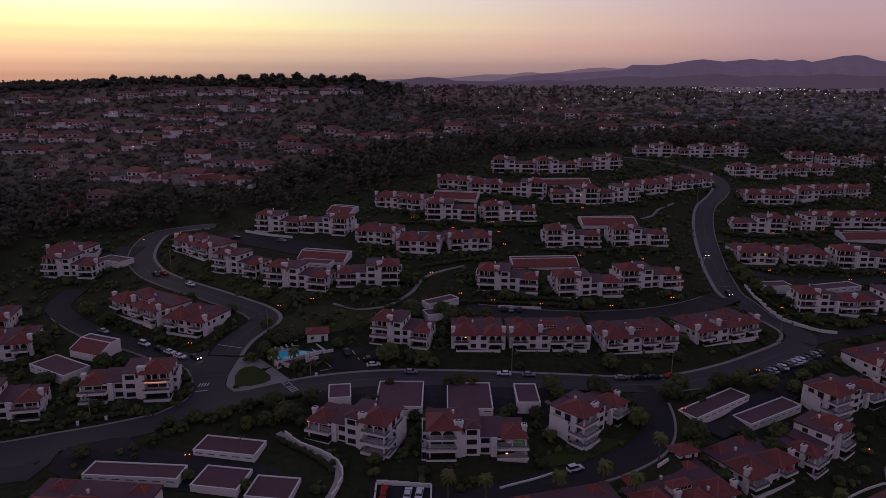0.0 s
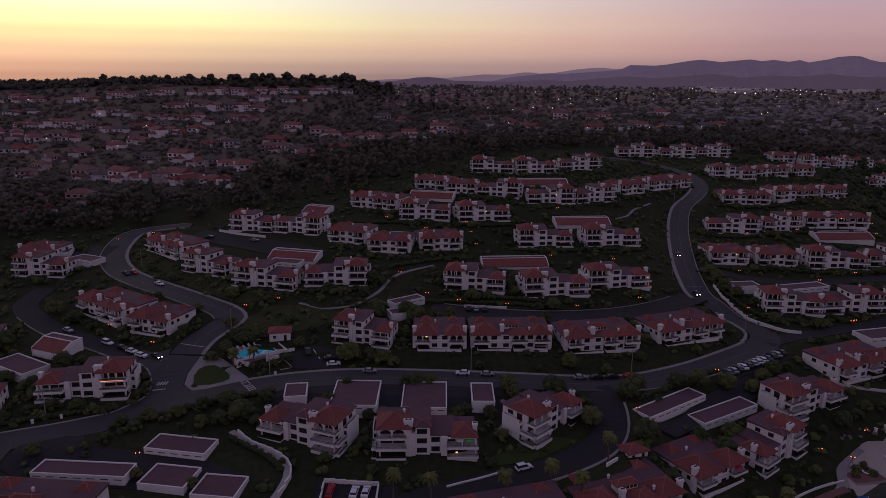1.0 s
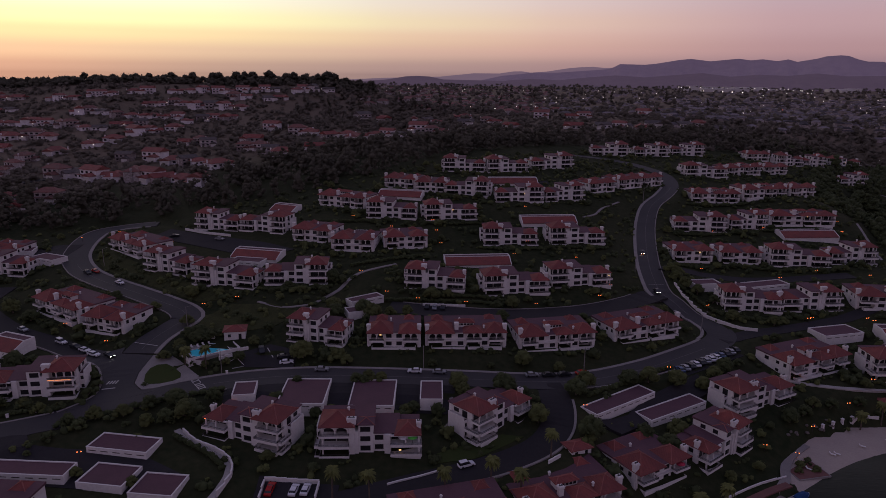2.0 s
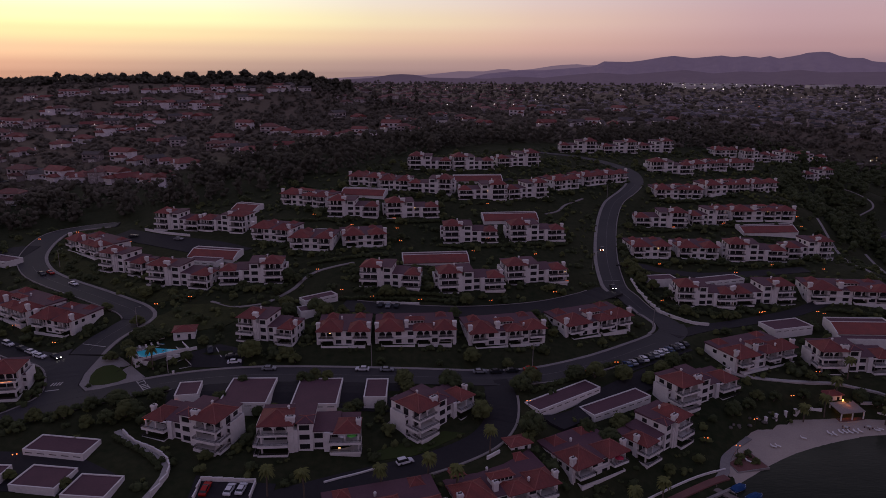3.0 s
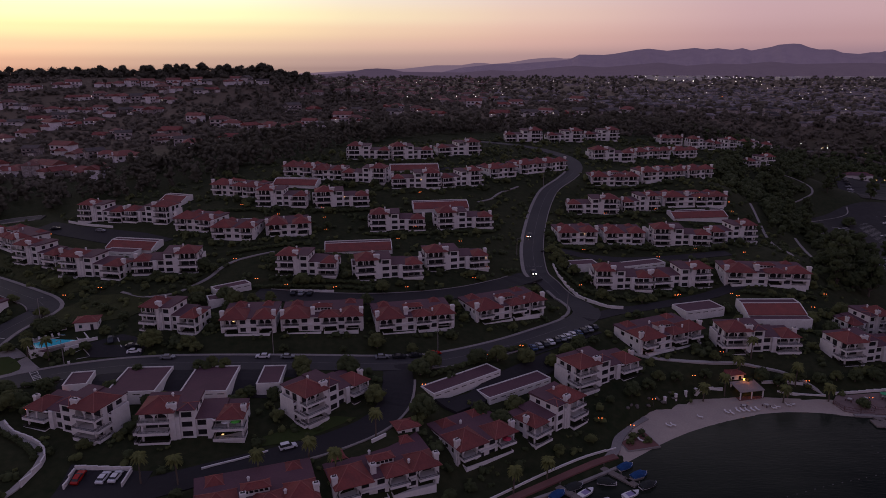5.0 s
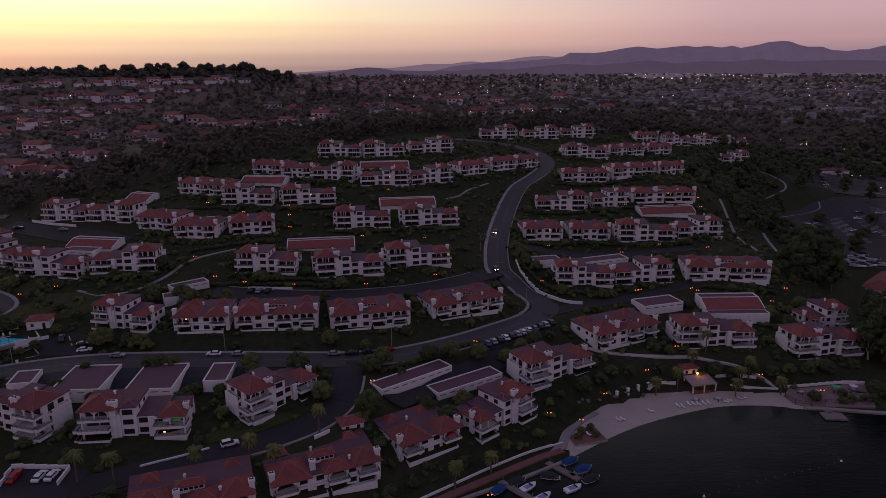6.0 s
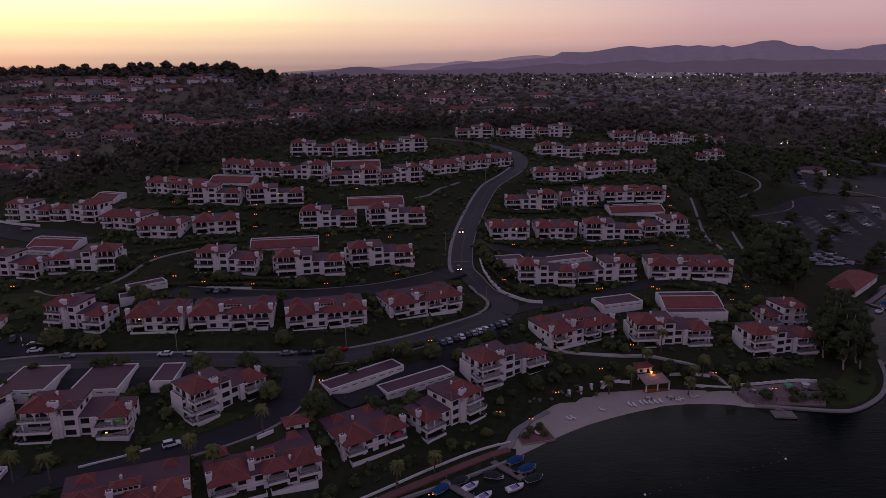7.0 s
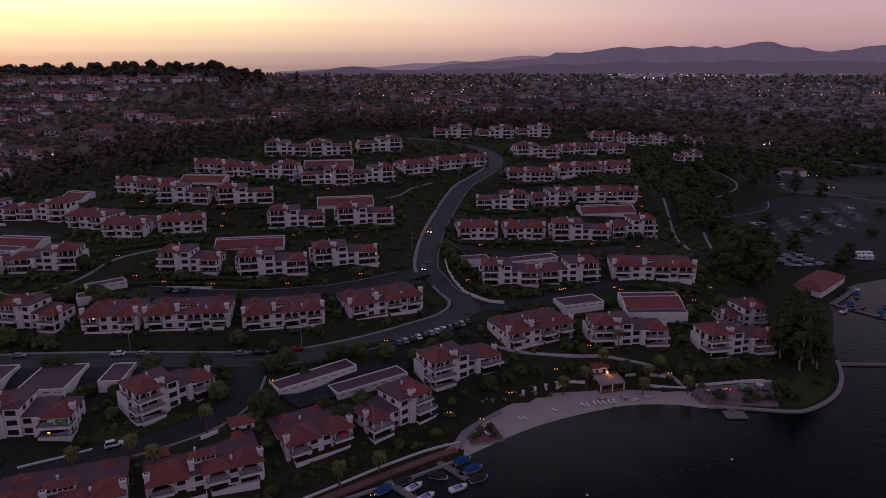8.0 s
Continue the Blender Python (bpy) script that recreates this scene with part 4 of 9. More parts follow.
SHORE_ROW = [("M", -23.5, 163.3, -21, 25), ("A", 10.2, 159.5, 2, 27.6), ("A", 47.0, 173.0, 44, 24), ("B", 33.5, 130.0, 16, 27), ("B", 61.8, 142.5, 21, 27), ("B", -79.0, 127.5, -5, 28),
             ("S", 87.6, 157.2, 30, 19), ("M", 109.4, 169.2, 38, 22.5), ("A", 129.4, 192.0, 27, 27), ("B", 158.0, 212.5, 22, 27), ("A", 187.8, 210.6, 0, 28),
             ("A", 226.0, 206.5, 8, 27), ("M", 238.0, 226.0, 10, 17)]
STREET_ROW = [("A", -13.5, 216.6, -15, 21), ("S", 13.6, 213.6, 1, 18), ("B", 37.9, 215.4, 3, 27.5), ("B", 69.7, 218.0, 11, 27.5), ("B", 105.0, 231.0, 23, 29),
              ("M", -91.1, 185.3, 8, 27), ("A", -124.5, 174.0, 12, 26), ("S", -143.0, 209.5, 16, 18), ("B", -113.0, 239.5, -33, 28), ("S", -89.5, 226.5, -20, 17)]
BEND_ROW = [("A", -159.6, 282.6, -6, 24), ("S", -170.5, 300.0, -6, 17), ("B", -165.0, 226.0, 14, 26), ("B", -114.0, 303.0, -38, 28), ("A", -86.6, 278.3, -25, 24), ("A", -57.9, 262.2, -15, 28), ("M", -27.7, 262.3, 3, 26),
            ("A", 26.5, 259.2, -8, 25), ("A", 59.3, 259.1, 8, 28), ("A", 87.3, 271.0, 10, 28), ("A", 153.8, 258.3, -5, 24), ("M", 180.4, 261.1, 4, 26), ("B", 214.0, 257.6, -8, 34)]
MIDDLE_ROW = [("A", -80.0, 327.9, -14, 24), ("M", -55.5, 321.1, -17, 25), ("S", -30.4, 306.5, -18, 19.5), ("S", -9.8, 294.6, -8, 19.5), ("S", 14.2, 300.2, 12, 20),
              ("A", 62.1, 312.6, 1, 27), ("A", 94.2, 314.8, 6, 28), ("S", 147.1, 305.4, 2, 19), ("S", 169.5, 305.9, -2, 19.5), ("A", 195.1, 303.1, -6, 28), ("M", 223.0, 306.5, 4, 23)]
UPPER_ROW = [("B", -22.5, 352.5, -24, 28), ("A", 4.8, 334.7, -6, 26), ("A", 34.6, 336.6, 8, 28), ("S", 6.5, 381.5, -22, 19), ("S", 24.2, 373.8, -10, 17),
             ("M", 44.3, 368.8, -12, 25), ("M", 72.8, 362.3, 4, 27), ("M", 98.5, 369.5, 20, 25), ("S", 124.0, 390.0, 27, 19), ("S", 143.5, 402.0, 30, 19), ("S", 160.0, 414.0, 30, 17),
             ("M", 165.4, 346.8, -4, 28), ("M", 192.6, 351.0, 8, 21), ("B", 224.0, 356.5, 1, 36), ("B", 188.8, 387.9, -1, 28), ("B", 219.0, 391.5, 10, 28), ("S", 243.5, 396.0, 18, 18)]
CREST_ROW = [("A", 43.8, 417.0, -5, 27), ("A", 71.0, 418.0, 12, 27), ("M", 102.0, 433.0, 18, 30), ("M", 153.1, 493.4, 3, 28), ("M", 185.5, 500.5, 12, 28), ("M", 217.5, 516.0, 15, 29),
             ("A", 204.5, 446.5, 8, 31), ("B", 240.0, 468.0, 20, 30), ("S", 268.5, 482.0, 14, 20), ("S", 272.0, 519.0, 2, 18), ("A", 293.0, 512.0, 4, 20), ("M", 313.0, 515.0, 8, 18), ("A", 346.0, 530.0, 10, 26), ("M", 325.0, 481.0, 8, 22)]
for _row, _fine in ((SHORE_ROW, 2), (STREET_ROW, 1), (BEND_ROW, 0), (MIDDLE_ROW, 0), (UPPER_ROW, 0), (CREST_ROW, 0)):
    for _k, _x, _y, _a, _w in _row:
        place_condo(_k, _x, _y, _a, _w, _fine)


# ---- garages ----
def flat_garage(w, d, h=2.5):
    root = new("garage")
    tagged(root, "low white stucco garage block with a flat maroon roof", "garage", "garage blocks")
    b = Builder(root)
    t = 0.3
    b.boxes("wall", STUCCO, [(-w / 2, 0, -3.5, -w / 2 + t, d, h), (w / 2 - t, 0, -3.5, w / 2, d, h), (-w / 2 + t, d - t, -3.5, w / 2 - t, d, h), (-w / 2 + t, 0, -3.5, w / 2 - t, t, h)])
    b.boxes("roof", MEMBRANE, [(-w / 2 + t, t, h - 0.45, w / 2 - t, d - t, h - 0.18)], label="flat maroon roof")
    b.boxes("coping", STUCCO, [(-w / 2 - 0.05, -0.05, h, w / 2 + 0.05, t, h + 0.08), (-w / 2 - 0.05, d - t, h, w / 2 + 0.05, d + 0.05, h + 0.08),
                               (-w / 2 - 0.05, t, h, -w / 2 + t, d - t, h + 0.08), (w / 2 - t, t, h, w / 2 + 0.05, d - t, h + 0.08)])
    if w > 12:
        n = int(w / 3.2)
        for k in range(n):
            b.boxes("vent_slot", FRAME, [(-w / 2 + (k + 0.2) * w / n, -0.02, h - 1.0, -w / 2 + (k + 0.8) * w / n, 0.05, h - 0.75)])
    return root


def red_garage(w, d, h=2.6, porch=0.0):
    root = new("garage")
    tagged(root, "white garage block, red tiled front slope between white gable parapets", "garage", "garage blocks")
    b = Builder(root)
    t, top = 0.35, h + 2.4
    b.boxes("wall", STUCCO, [(-w / 2 + t, 0, -2.0, w / 2 - t, 0.3, h), (-w / 2 + t, d - 0.3, -2.0, w / 2 - t, d, top)])
    bm = bmesh.new()
    prof = [(-0.35, h - 0.1), (-0.35, h + 0.1), (d * 0.55, top), (d * 0.55, top - 0.3)]
    ends = [[bm.verts.new((x, y, z)) for y, z in prof] for x in (-w / 2 + t, w / 2 - t)]
    bm.faces.new(ends[0]); bm.faces.new(ends[1][::-1])
    for k in range(4):
        bm.faces.new((ends[0][k], ends[1][k], ends[1][(k + 1) % 4], ends[0][(k + 1) % 4])[::-1])
    part("roof", bm, TILE, root, "red tile slope")
    b.boxes("flat_roof", MEMBRANE, [(-w / 2 + t, d * 0.55 + 0.3, top - 0.4, w / 2 - t, d - 0.3, top - 0.15)])
    b.boxes("coping", STUCCO, [(-w / 2 + t, d * 0.55, top - 0.3, w / 2 - t, d * 0.55 + 0.3, top + 0.2), (-w / 2 + t, d - 0.3, top, w / 2 - t, d + 0.05, top + 0.2)])
    if porch:
        b.boxes("lean_to_roof", MEMBRANE, [(-w / 2 + 0.3, -porch + 0.25, h - 0.75, w / 2 - 0.3, -0.36, h - 0.5)], label="flat maroon roof of the lean-to")
        b.boxes("lean_to_wall", STUCCO, [(-w / 2, -porch, -2.0, w / 2, -porch + 0.25, h - 0.35), (-w / 2, -porch + 0.25, -2.0, -w / 2 + 0.3, -0.16, h - 0.35), (w / 2 - 0.3, -porch + 0.25, -2.0, w / 2, -0.16, h - 0.35)])
    for s in (-1, 1):
        bm = bmesh.new()
        x0, x1 = sorted((s * w / 2, s * (w / 2 - t)))
        pr = [(-0.15, -2.0), (d, -2.0), (d, top + 0.22), (d * 0.55, top + 0.22), (-0.15, h + 0.25)]
        e = [[bm.verts.new((x, y, z)) for y, z in pr] for x in (x0, x1)]
        bm.faces.new(e[0][::-1]); bm.faces.new(e[1])
        for k in range(5):
            bm.faces.new((e[0][k], e[1][k], e[1][(k + 1) % 5], e[0][(k + 1) % 5])[::-1])
        part("gable_wall", bm, STUCCO, root)
    return root


def place_garage(make, x, y, turn, w, d, lift=0.0):
    g = make(w, d)
    back = ground(x - d * math.sin(radians(turn)), y + d * math.cos(radians(turn)))
    g.matrix_basis = pose(x, y, (ground(x, y) + max(back, ground(x, y))) / 2 + lift, 0, 0, turn)
    FOOTPRINTS.append((x, y, radians(turn), w / 2 + 0.8, d))


FLAT_GARAGES = [(-27.9, 181.0, 8, 6.5, 9.0), (-10.7, 176.0, 0, 13.4, 16.6), (9.4, 175.4, 0, 12.9, 17.0), (26.4, 179.6, 0, 6.6, 12.4), (-0.4, 233.4, 22, 7, 6), (84.4, 184.6, 35, 26, 6.4),
                (100.3, 184.6, 31, 24, 6.4), (-54.6, 158.3, -10, 17, 7.6), (-74.4, 148.1, -4, 24, 6.2), (-53.0, 145.0, -9, 12, 9), (-39.5, 141.5, -7, 11, 9),
                (-122.1, 198.4, -30, 18, 9), (-160.8, 303.6, 14, 8, 9), (-146.0, 291.8, -24, 14, 8), (2.2, 245.0, 36, 13.6, 5.2), (178.4, 235.1, 14, 17, 9),
                (142.5, 275.0, 8, 12, 7), (168.0, 275.0, 16, 22, 7), (-53.3, 279.5, -13, 14, 7)]
for _x, _y, _a, _w, _d in FLAT_GARAGES:
    place_garage(flat_garage, _x, _y, _a, _w, _d, -0.7 if 80 < _x < 104 else -1.0 if -60 < _x < -39 and _y < 160 else -0.4 if _x == -74.4 else 0.0)
RED_GARAGES = [(46.0, 284.7, 5, 29, 9), (84.3, 333.2, 5, 28, 9), (7.6, 361.8, -12, 24, 9), (72.1, 388.4, 4, 28, 9), (-51.2, 286.0, -14, 22, 9), (-52.3, 346.2, -24, 14, 9),
               (204.5, 232.0, -3, 22.5, 11), (220.6, 340.9, 4, 30, 9), (-115.4, 209.6, -22, 13.5, 8.5)]
def lean_to_garage(w, d):
    return red_garage(w, d, porch=4.2)


for _x, _y, _a, _w, _d in RED_GARAGES:
    place_garage(lean_to_garage if _x == 204.5 else red_garage, _x, _y, _a, _w, _d, -0.4 if _x in (204.5, -115.4) else -1.7)


# ---- paved courts, lawns, paths and walls ----
def patch(name, outline, lift, material, label, category, cell=4.0, thick=0.5, height=None):
    """A flat-laid area that follows the ground inside an outline, with a skirt at its edge."""
    bm = bmesh.new()
    rim = []
    n = len(outline)
    for k in range(n):
        a, b = np.array(outline[k], float), np.array(outline[(k + 1) % n], float)
        m = max(1, int(np.linalg.norm(b - a) / cell))
        rim += [tuple(a + (b - a) * i / m) for i in range(m)]
    edge = [bm.verts.new((x, y, 0)) for x, y in rim]
    face = bm.faces.new(edge)
    if face.normal.z < 0:
        face.normal_flip()
    bmesh.ops.triangulate(bm, faces=[face])
    for _ in range(3):
        long_edges = [e for e in bm.edges if e.calc_length() > cell * 1.6]
        if long_edges:
            bmesh.ops.subdivide_edges(bm, edges=long_edges, cuts=1)
            bmesh.ops.triangulate(bm, faces=bm.faces)
    bm.verts.ensure_lookup_table()
    z = (height or land)([v.co.x for v in bm.verts], [v.co.y for v in bm.verts])
    for v, h in zip(bm.verts, z):
        v.co.z = h + lift
    bmesh.ops.recalc_face_normals(bm, faces=bm.faces)
    if sum(f.normal.z for f in bm.faces) < 0:
        bmesh.ops.reverse_faces(bm, faces=bm.faces)
    border = [e for e in bm.edges if e.is_boundary]
    low = bmesh.ops.extrude_edge_only(bm, edges=border)
    for v in low["geom"]:
        if isinstance(v, bmesh.types.BMVert):
            v.co.z -= thick
    return solid(name, bm, material, label, category, "structure")


def path(points, wide, label, material=None, lift=0.2):
    s = line_samples(points, 2.0)
    return strip("pavement", s, land(s[:, 0], s[:, 1]), -wide / 2, wide / 2, lift, 0.6, material or CONCRETE, label, "path")


def garden_wall(points, high, label, thick=0.3, step=0.0, deep=1.0):
    """A free-standing wall along a line; with step, its top goes in steps."""
    s = line_samples(points, 2.4)
    z = land(s[:, 0], s[:, 1])
    root = new("garden_wall")
    tagged(root, label, "wall")
    mid = len(s) // 2
    root.matrix_basis = pose(s[mid][0], s[mid][1], z[mid] - deep)
    for k in range(len(s) - 1):
        a, b = s[k], s[k + 1]
        d = b - a
        ln = float(np.hypot(*d))
        top = (z[k] + z[k + 1]) / 2 + high
        bm = bmesh.new()
        box(bm, -0.02, -thick / 2, min(z[k], z[k + 1]) - deep, ln + 0.02, thick / 2, top)
        box(bm, -0.03, -thick / 2 - 0.06, top, ln + 0.01, thick / 2 + 0.06, top + 0.12)
        ob = part("wall_length", bm, STUCCO, root)
        ob.matrix_basis = root.matrix_basis.inverted() @ pose(a[0], a[1], 0, 0, 0, math.degrees(math.atan2(d[1], d[0])))
    return root


patch("road", [(-36, 193), (-34, 180), (32, 178), (34, 193)], 0.10, ASPHALT_OLD, "grey asphalt forecourt between the street garages", "driveway")
patch("road", [(-35, 204), (-36, 211), (-28, 216), (-18, 212), (-18, 203)], 0.16, ASPHALT_OLD, "small asphalt car park beside the pool", "car park")
patch("road", [(-16, 151), (-16, 138), (4, 138), (4, 149)], 0.13, ASPHALT_OLD, "parking bays in front of a white wall", "car park")
patch("road", JUNCTION, 0.16, ASPHALT, "wide asphalt junction of two streets", "road", 2.5, 0.6, junction_height)
patch("pavement", [(-65.0, 209.8), (-65.8, 200), (-65.0, 194.6), (-61.3, 190.7), (-57, 191.5), (-48.2, 195.4), (-46.2, 198), (-51.7, 203.0), (-57, 208.0), (-60.6, 210.8)], 0.22, CONCRETE, "pale concrete apron round a small lawn", "pavement", 2.0, 0.5, junction_height)
_s = line_samples([(-80.4, 178.6), (-76.9, 182.6), (-74.0, 187), (-74.4, 193), (-77.8, 200), (-83, 204.5), (-89.4, 207.6)], 1.0)
strip("pavement", _s, junction_height(_s[:, 0], _s[:, 1]), -0.5, 0.1, 0.3, 0.7, CONCRETE, "pale kerb curving round the corner", "kerb")
patch("road", [(107, 203.6), (135, 221), (133, 227), (104, 210)], 0.11, ASPHALT_OLD, "row of parking bays along the street", "car park")
patch("road", [(-110, 324), (-90, 312), (-62, 296), (-44, 292), (-36, 298), (-52, 308), (-84, 322), (-104, 334)], 0.22, ASPHALT_OLD, "asphalt court behind the terrace", "driveway")
patch("road", [(74, 176.5), (84, 182), (92, 191.5), (113, 206), (117, 200), (98, 186), (89, 179), (80, 172.5)], 0.9, ASPHALT_OLD, "asphalt lane between two long garages", "driveway", 4.0, 1.8)
patch("road", [(-165, 302), (-140, 296), (-140, 318), (-160, 316)], 0.2, ASPHALT_OLD, "asphalt garage court", "driveway")
patch("road", [(60, 396), (94, 396), (92, 402), (58, 402)], 0.2, ASPHALT_OLD, "asphalt lane behind a garage", "driveway")
patch("road", [(296, 316), (300, 345), (290, 372), (318, 405), (357, 432), (380, 445), (455, 468), (520, 470), (520, 400), (415, 330), (345, 310), (318, 302)], 0.35, ASPHALT_WORN,
      "large asphalt car park by the marina", "car park", 9.0)
patch("road", [(385, 455), (430, 560), (503, 630), (600, 620), (560, 520), (500, 478)], 0.35, ASPHALT_WORN, "large upper car park", "car park", 12.0)
patch("road", [(-97, 162.5), (-83, 168.0), (-79, 162.0), (-64, 161.0), (-46, 157.5), (-33, 150), (-35, 143), (-60, 146), (-88, 149), (-97, 153)], 0.15, ASPHALT_OLD, "asphalt lane turning off the street to the garages", "driveway")
patch("pavement", [(-122, 153.5), (-113, 157.6), (-105, 160.4), (-98.2, 162.6), (-97.6, 155.2), (-100.2, 149.6), (-112, 147), (-123, 147)], 0.2, ASPHALT, "worn asphalt entrance drive", "driveway")
patch("lawn", [(-63.6, 199.5), (-63.2, 202.6), (-61.6, 204.4), (-58.8, 204.6), (-55.4, 202.4), (-52.4, 199.4), (-51.8, 197.2), (-53.6, 195.2), (-57, 194.0), (-60.4, 193.9), (-62.6, 195.8)], 0.30, LAWN, "small green lawn ringed by a path", "lawn", 2.0, 0.5, junction_height)
patch("lawn", [(-131, 316), (-126, 300), (-115, 286.5), (-100, 275.5), (-84, 265), (-72, 256.5), (-64, 252), (-54, 251), (-44, 256), (-60, 260), (-86, 275), (-108, 295), (-122, 310)], 0.2, COVER, "olive groundcover on the bank inside the bend", "groundcover", 3.0)
patch("lawn", [(-56, 226), (-44, 224), (-30, 228), (-22, 238), (-34, 246), (-50, 246), (-58, 238)], 0.2, COVER, "olive groundcover on the bank above the pool", "groundcover", 3.0)
patch("lawn", [(28, 162), (46, 171), (52, 170), (38, 160), (28, 158)], 0.15, LAWN, "green lawn on the slope below a building", "lawn")
patch("lawn", [(226, 178.5), (232, 178.6), (238, 181), (244, 185.5), (249.5, 191.5), (254.5, 199.5), (253, 205), (248, 204), (243, 198.5), (238, 193.5), (232, 189.5), (227, 186)], 0.1, LAWN, "green point of land by the lake", "lawn")

path([(-19, 245), (-10.7, 256.6), (-7.9, 265.5), (-4.4, 271.8), (0.7, 276.2), (10.6, 282.4)], 1.6, "pale path climbing the planted bank")
path([(-40, 248), (-30, 243), (-19, 245)], 1.3, "pale path climbing the planted bank")
path([(141, 211), (147.1, 207.4), (157.2, 205.4), (163.7, 204.8), (171.8, 205.2), (178.1, 205.3), (187.4, 203.2), (192.2, 201.4), (197.2, 197.6), (201, 192.5)], 1.9, "pale path above the beach", PALE_PATH)
path([(-43, 169.5), (-37, 164.2), (-30.5, 160.5), (-25.5, 156.2), (-24, 150.6), (-26, 143), (-31, 135)], 1.8, "pale path curving below a wall", PALE_PATH)
path([(123.6, 234.6), (125.9, 237.0), (127.6, 240.4), (128.2, 243.5), (127.8, 247.0), (126.2, 250.8), (122.6, 257.4)], 1.2, "pale pavement rounding the corner of two streets", None, 0.32)
path([(30, 171), (33, 176), (36, 181), (32, 185)], 1.4, "pale path between buildings")
path([(333, 476), (344, 471), (350, 461), (346, 450), (334, 440), (322, 431)], 1.3, "pale footpath on the wooded slope")
path([(262, 372), (256, 345), (247, 312), (240, 282)], 1.6, "narrow pale path down the slope")
path([(275, 345), (268, 322), (258, 295)], 1.4, "narrow pale path down the slope")
path([(104, 349), (112, 356), (118, 366), (130, 378)], 1.4, "pale path beside the upper terrace")

garden_wall([(-41, 168.6), (-36.2, 163.8), (-29.6, 160.3), (-24.6, 155.9), (-22.9, 150.6), (-24.6, 144)], 1.3, "curved white retaining wall beside a path")
garden_wall([(129.4, 279), (130.2, 268), (133.6, 258), (138.5, 249.2), (143, 243.6), (149, 241.6)], 1.1, "long low white wall along the bend of the street")
garden_wall([(79, 139.8), (90, 146.8), (98, 152), (104.4, 155.9), (112.2, 160.4), (117.6, 163), (124, 165.6)], 0.5, "low white wall above the lakeside walk", 0.22)
garden_wall([(15.8, 148.7), (19.3, 150.3), (23.4, 151.9), (26.5, 153.3), (30.6, 155.4)], 0.4, "low white wall beside the lower lane")
garden_wall([(-14.4, 149.4), (-1.0, 149.4)], 1.1, "white wall behind parked cars")
garden_wall([(-14.4, 149.2), (-14.4, 143)], 1.1, "white wall behind parked cars")
garden_wall([(-1.0, 149.2), (-1.0, 143)], 1.1, "white wall behind parked cars")
garden_wall([(158.5, 193.4), (162, 195.2), (168, 195.6)], 0.7, "low white wall beside the pavilion")
garden_wall([(186.4, 195.6), (194.2, 193.1), (200.5, 192.0)], 0.5, "white wall at the back of the beach")
garden_wall([(182.5, 198.6), (189, 198.4), (195.6, 197.0)], 0.8, "white wall above the beach path")
garden_wall([(56.8, 157.0), (60.4, 160.0)], 0.8, "low white wall beside the annex")
garden_wall([(-96, 331), (-84, 324), (-70, 318)], 1.0, "white wall round a parking court")
garden_wall([(-42.6, 206.6), (-38.9, 208.8)], 0.9, "short white wall beside the pool car park")
garden_wall([(-37.8, 211.9), (-34.7, 213.1)], 0.9, "short white wall beside the pool car park")
garden_wall([(22.6, 246.6), (38.8, 247.4)], 0.9, "white wall behind parked cars")
garden_wall([(-20, 314), (-8, 317), (6, 314)], 1.0, "white wall above a terrace lane")
garden_wall([(203.8, 192.4), (216, 191.6), (228.1, 190.4)], 0.7, "white wall on the lakeside terrace")


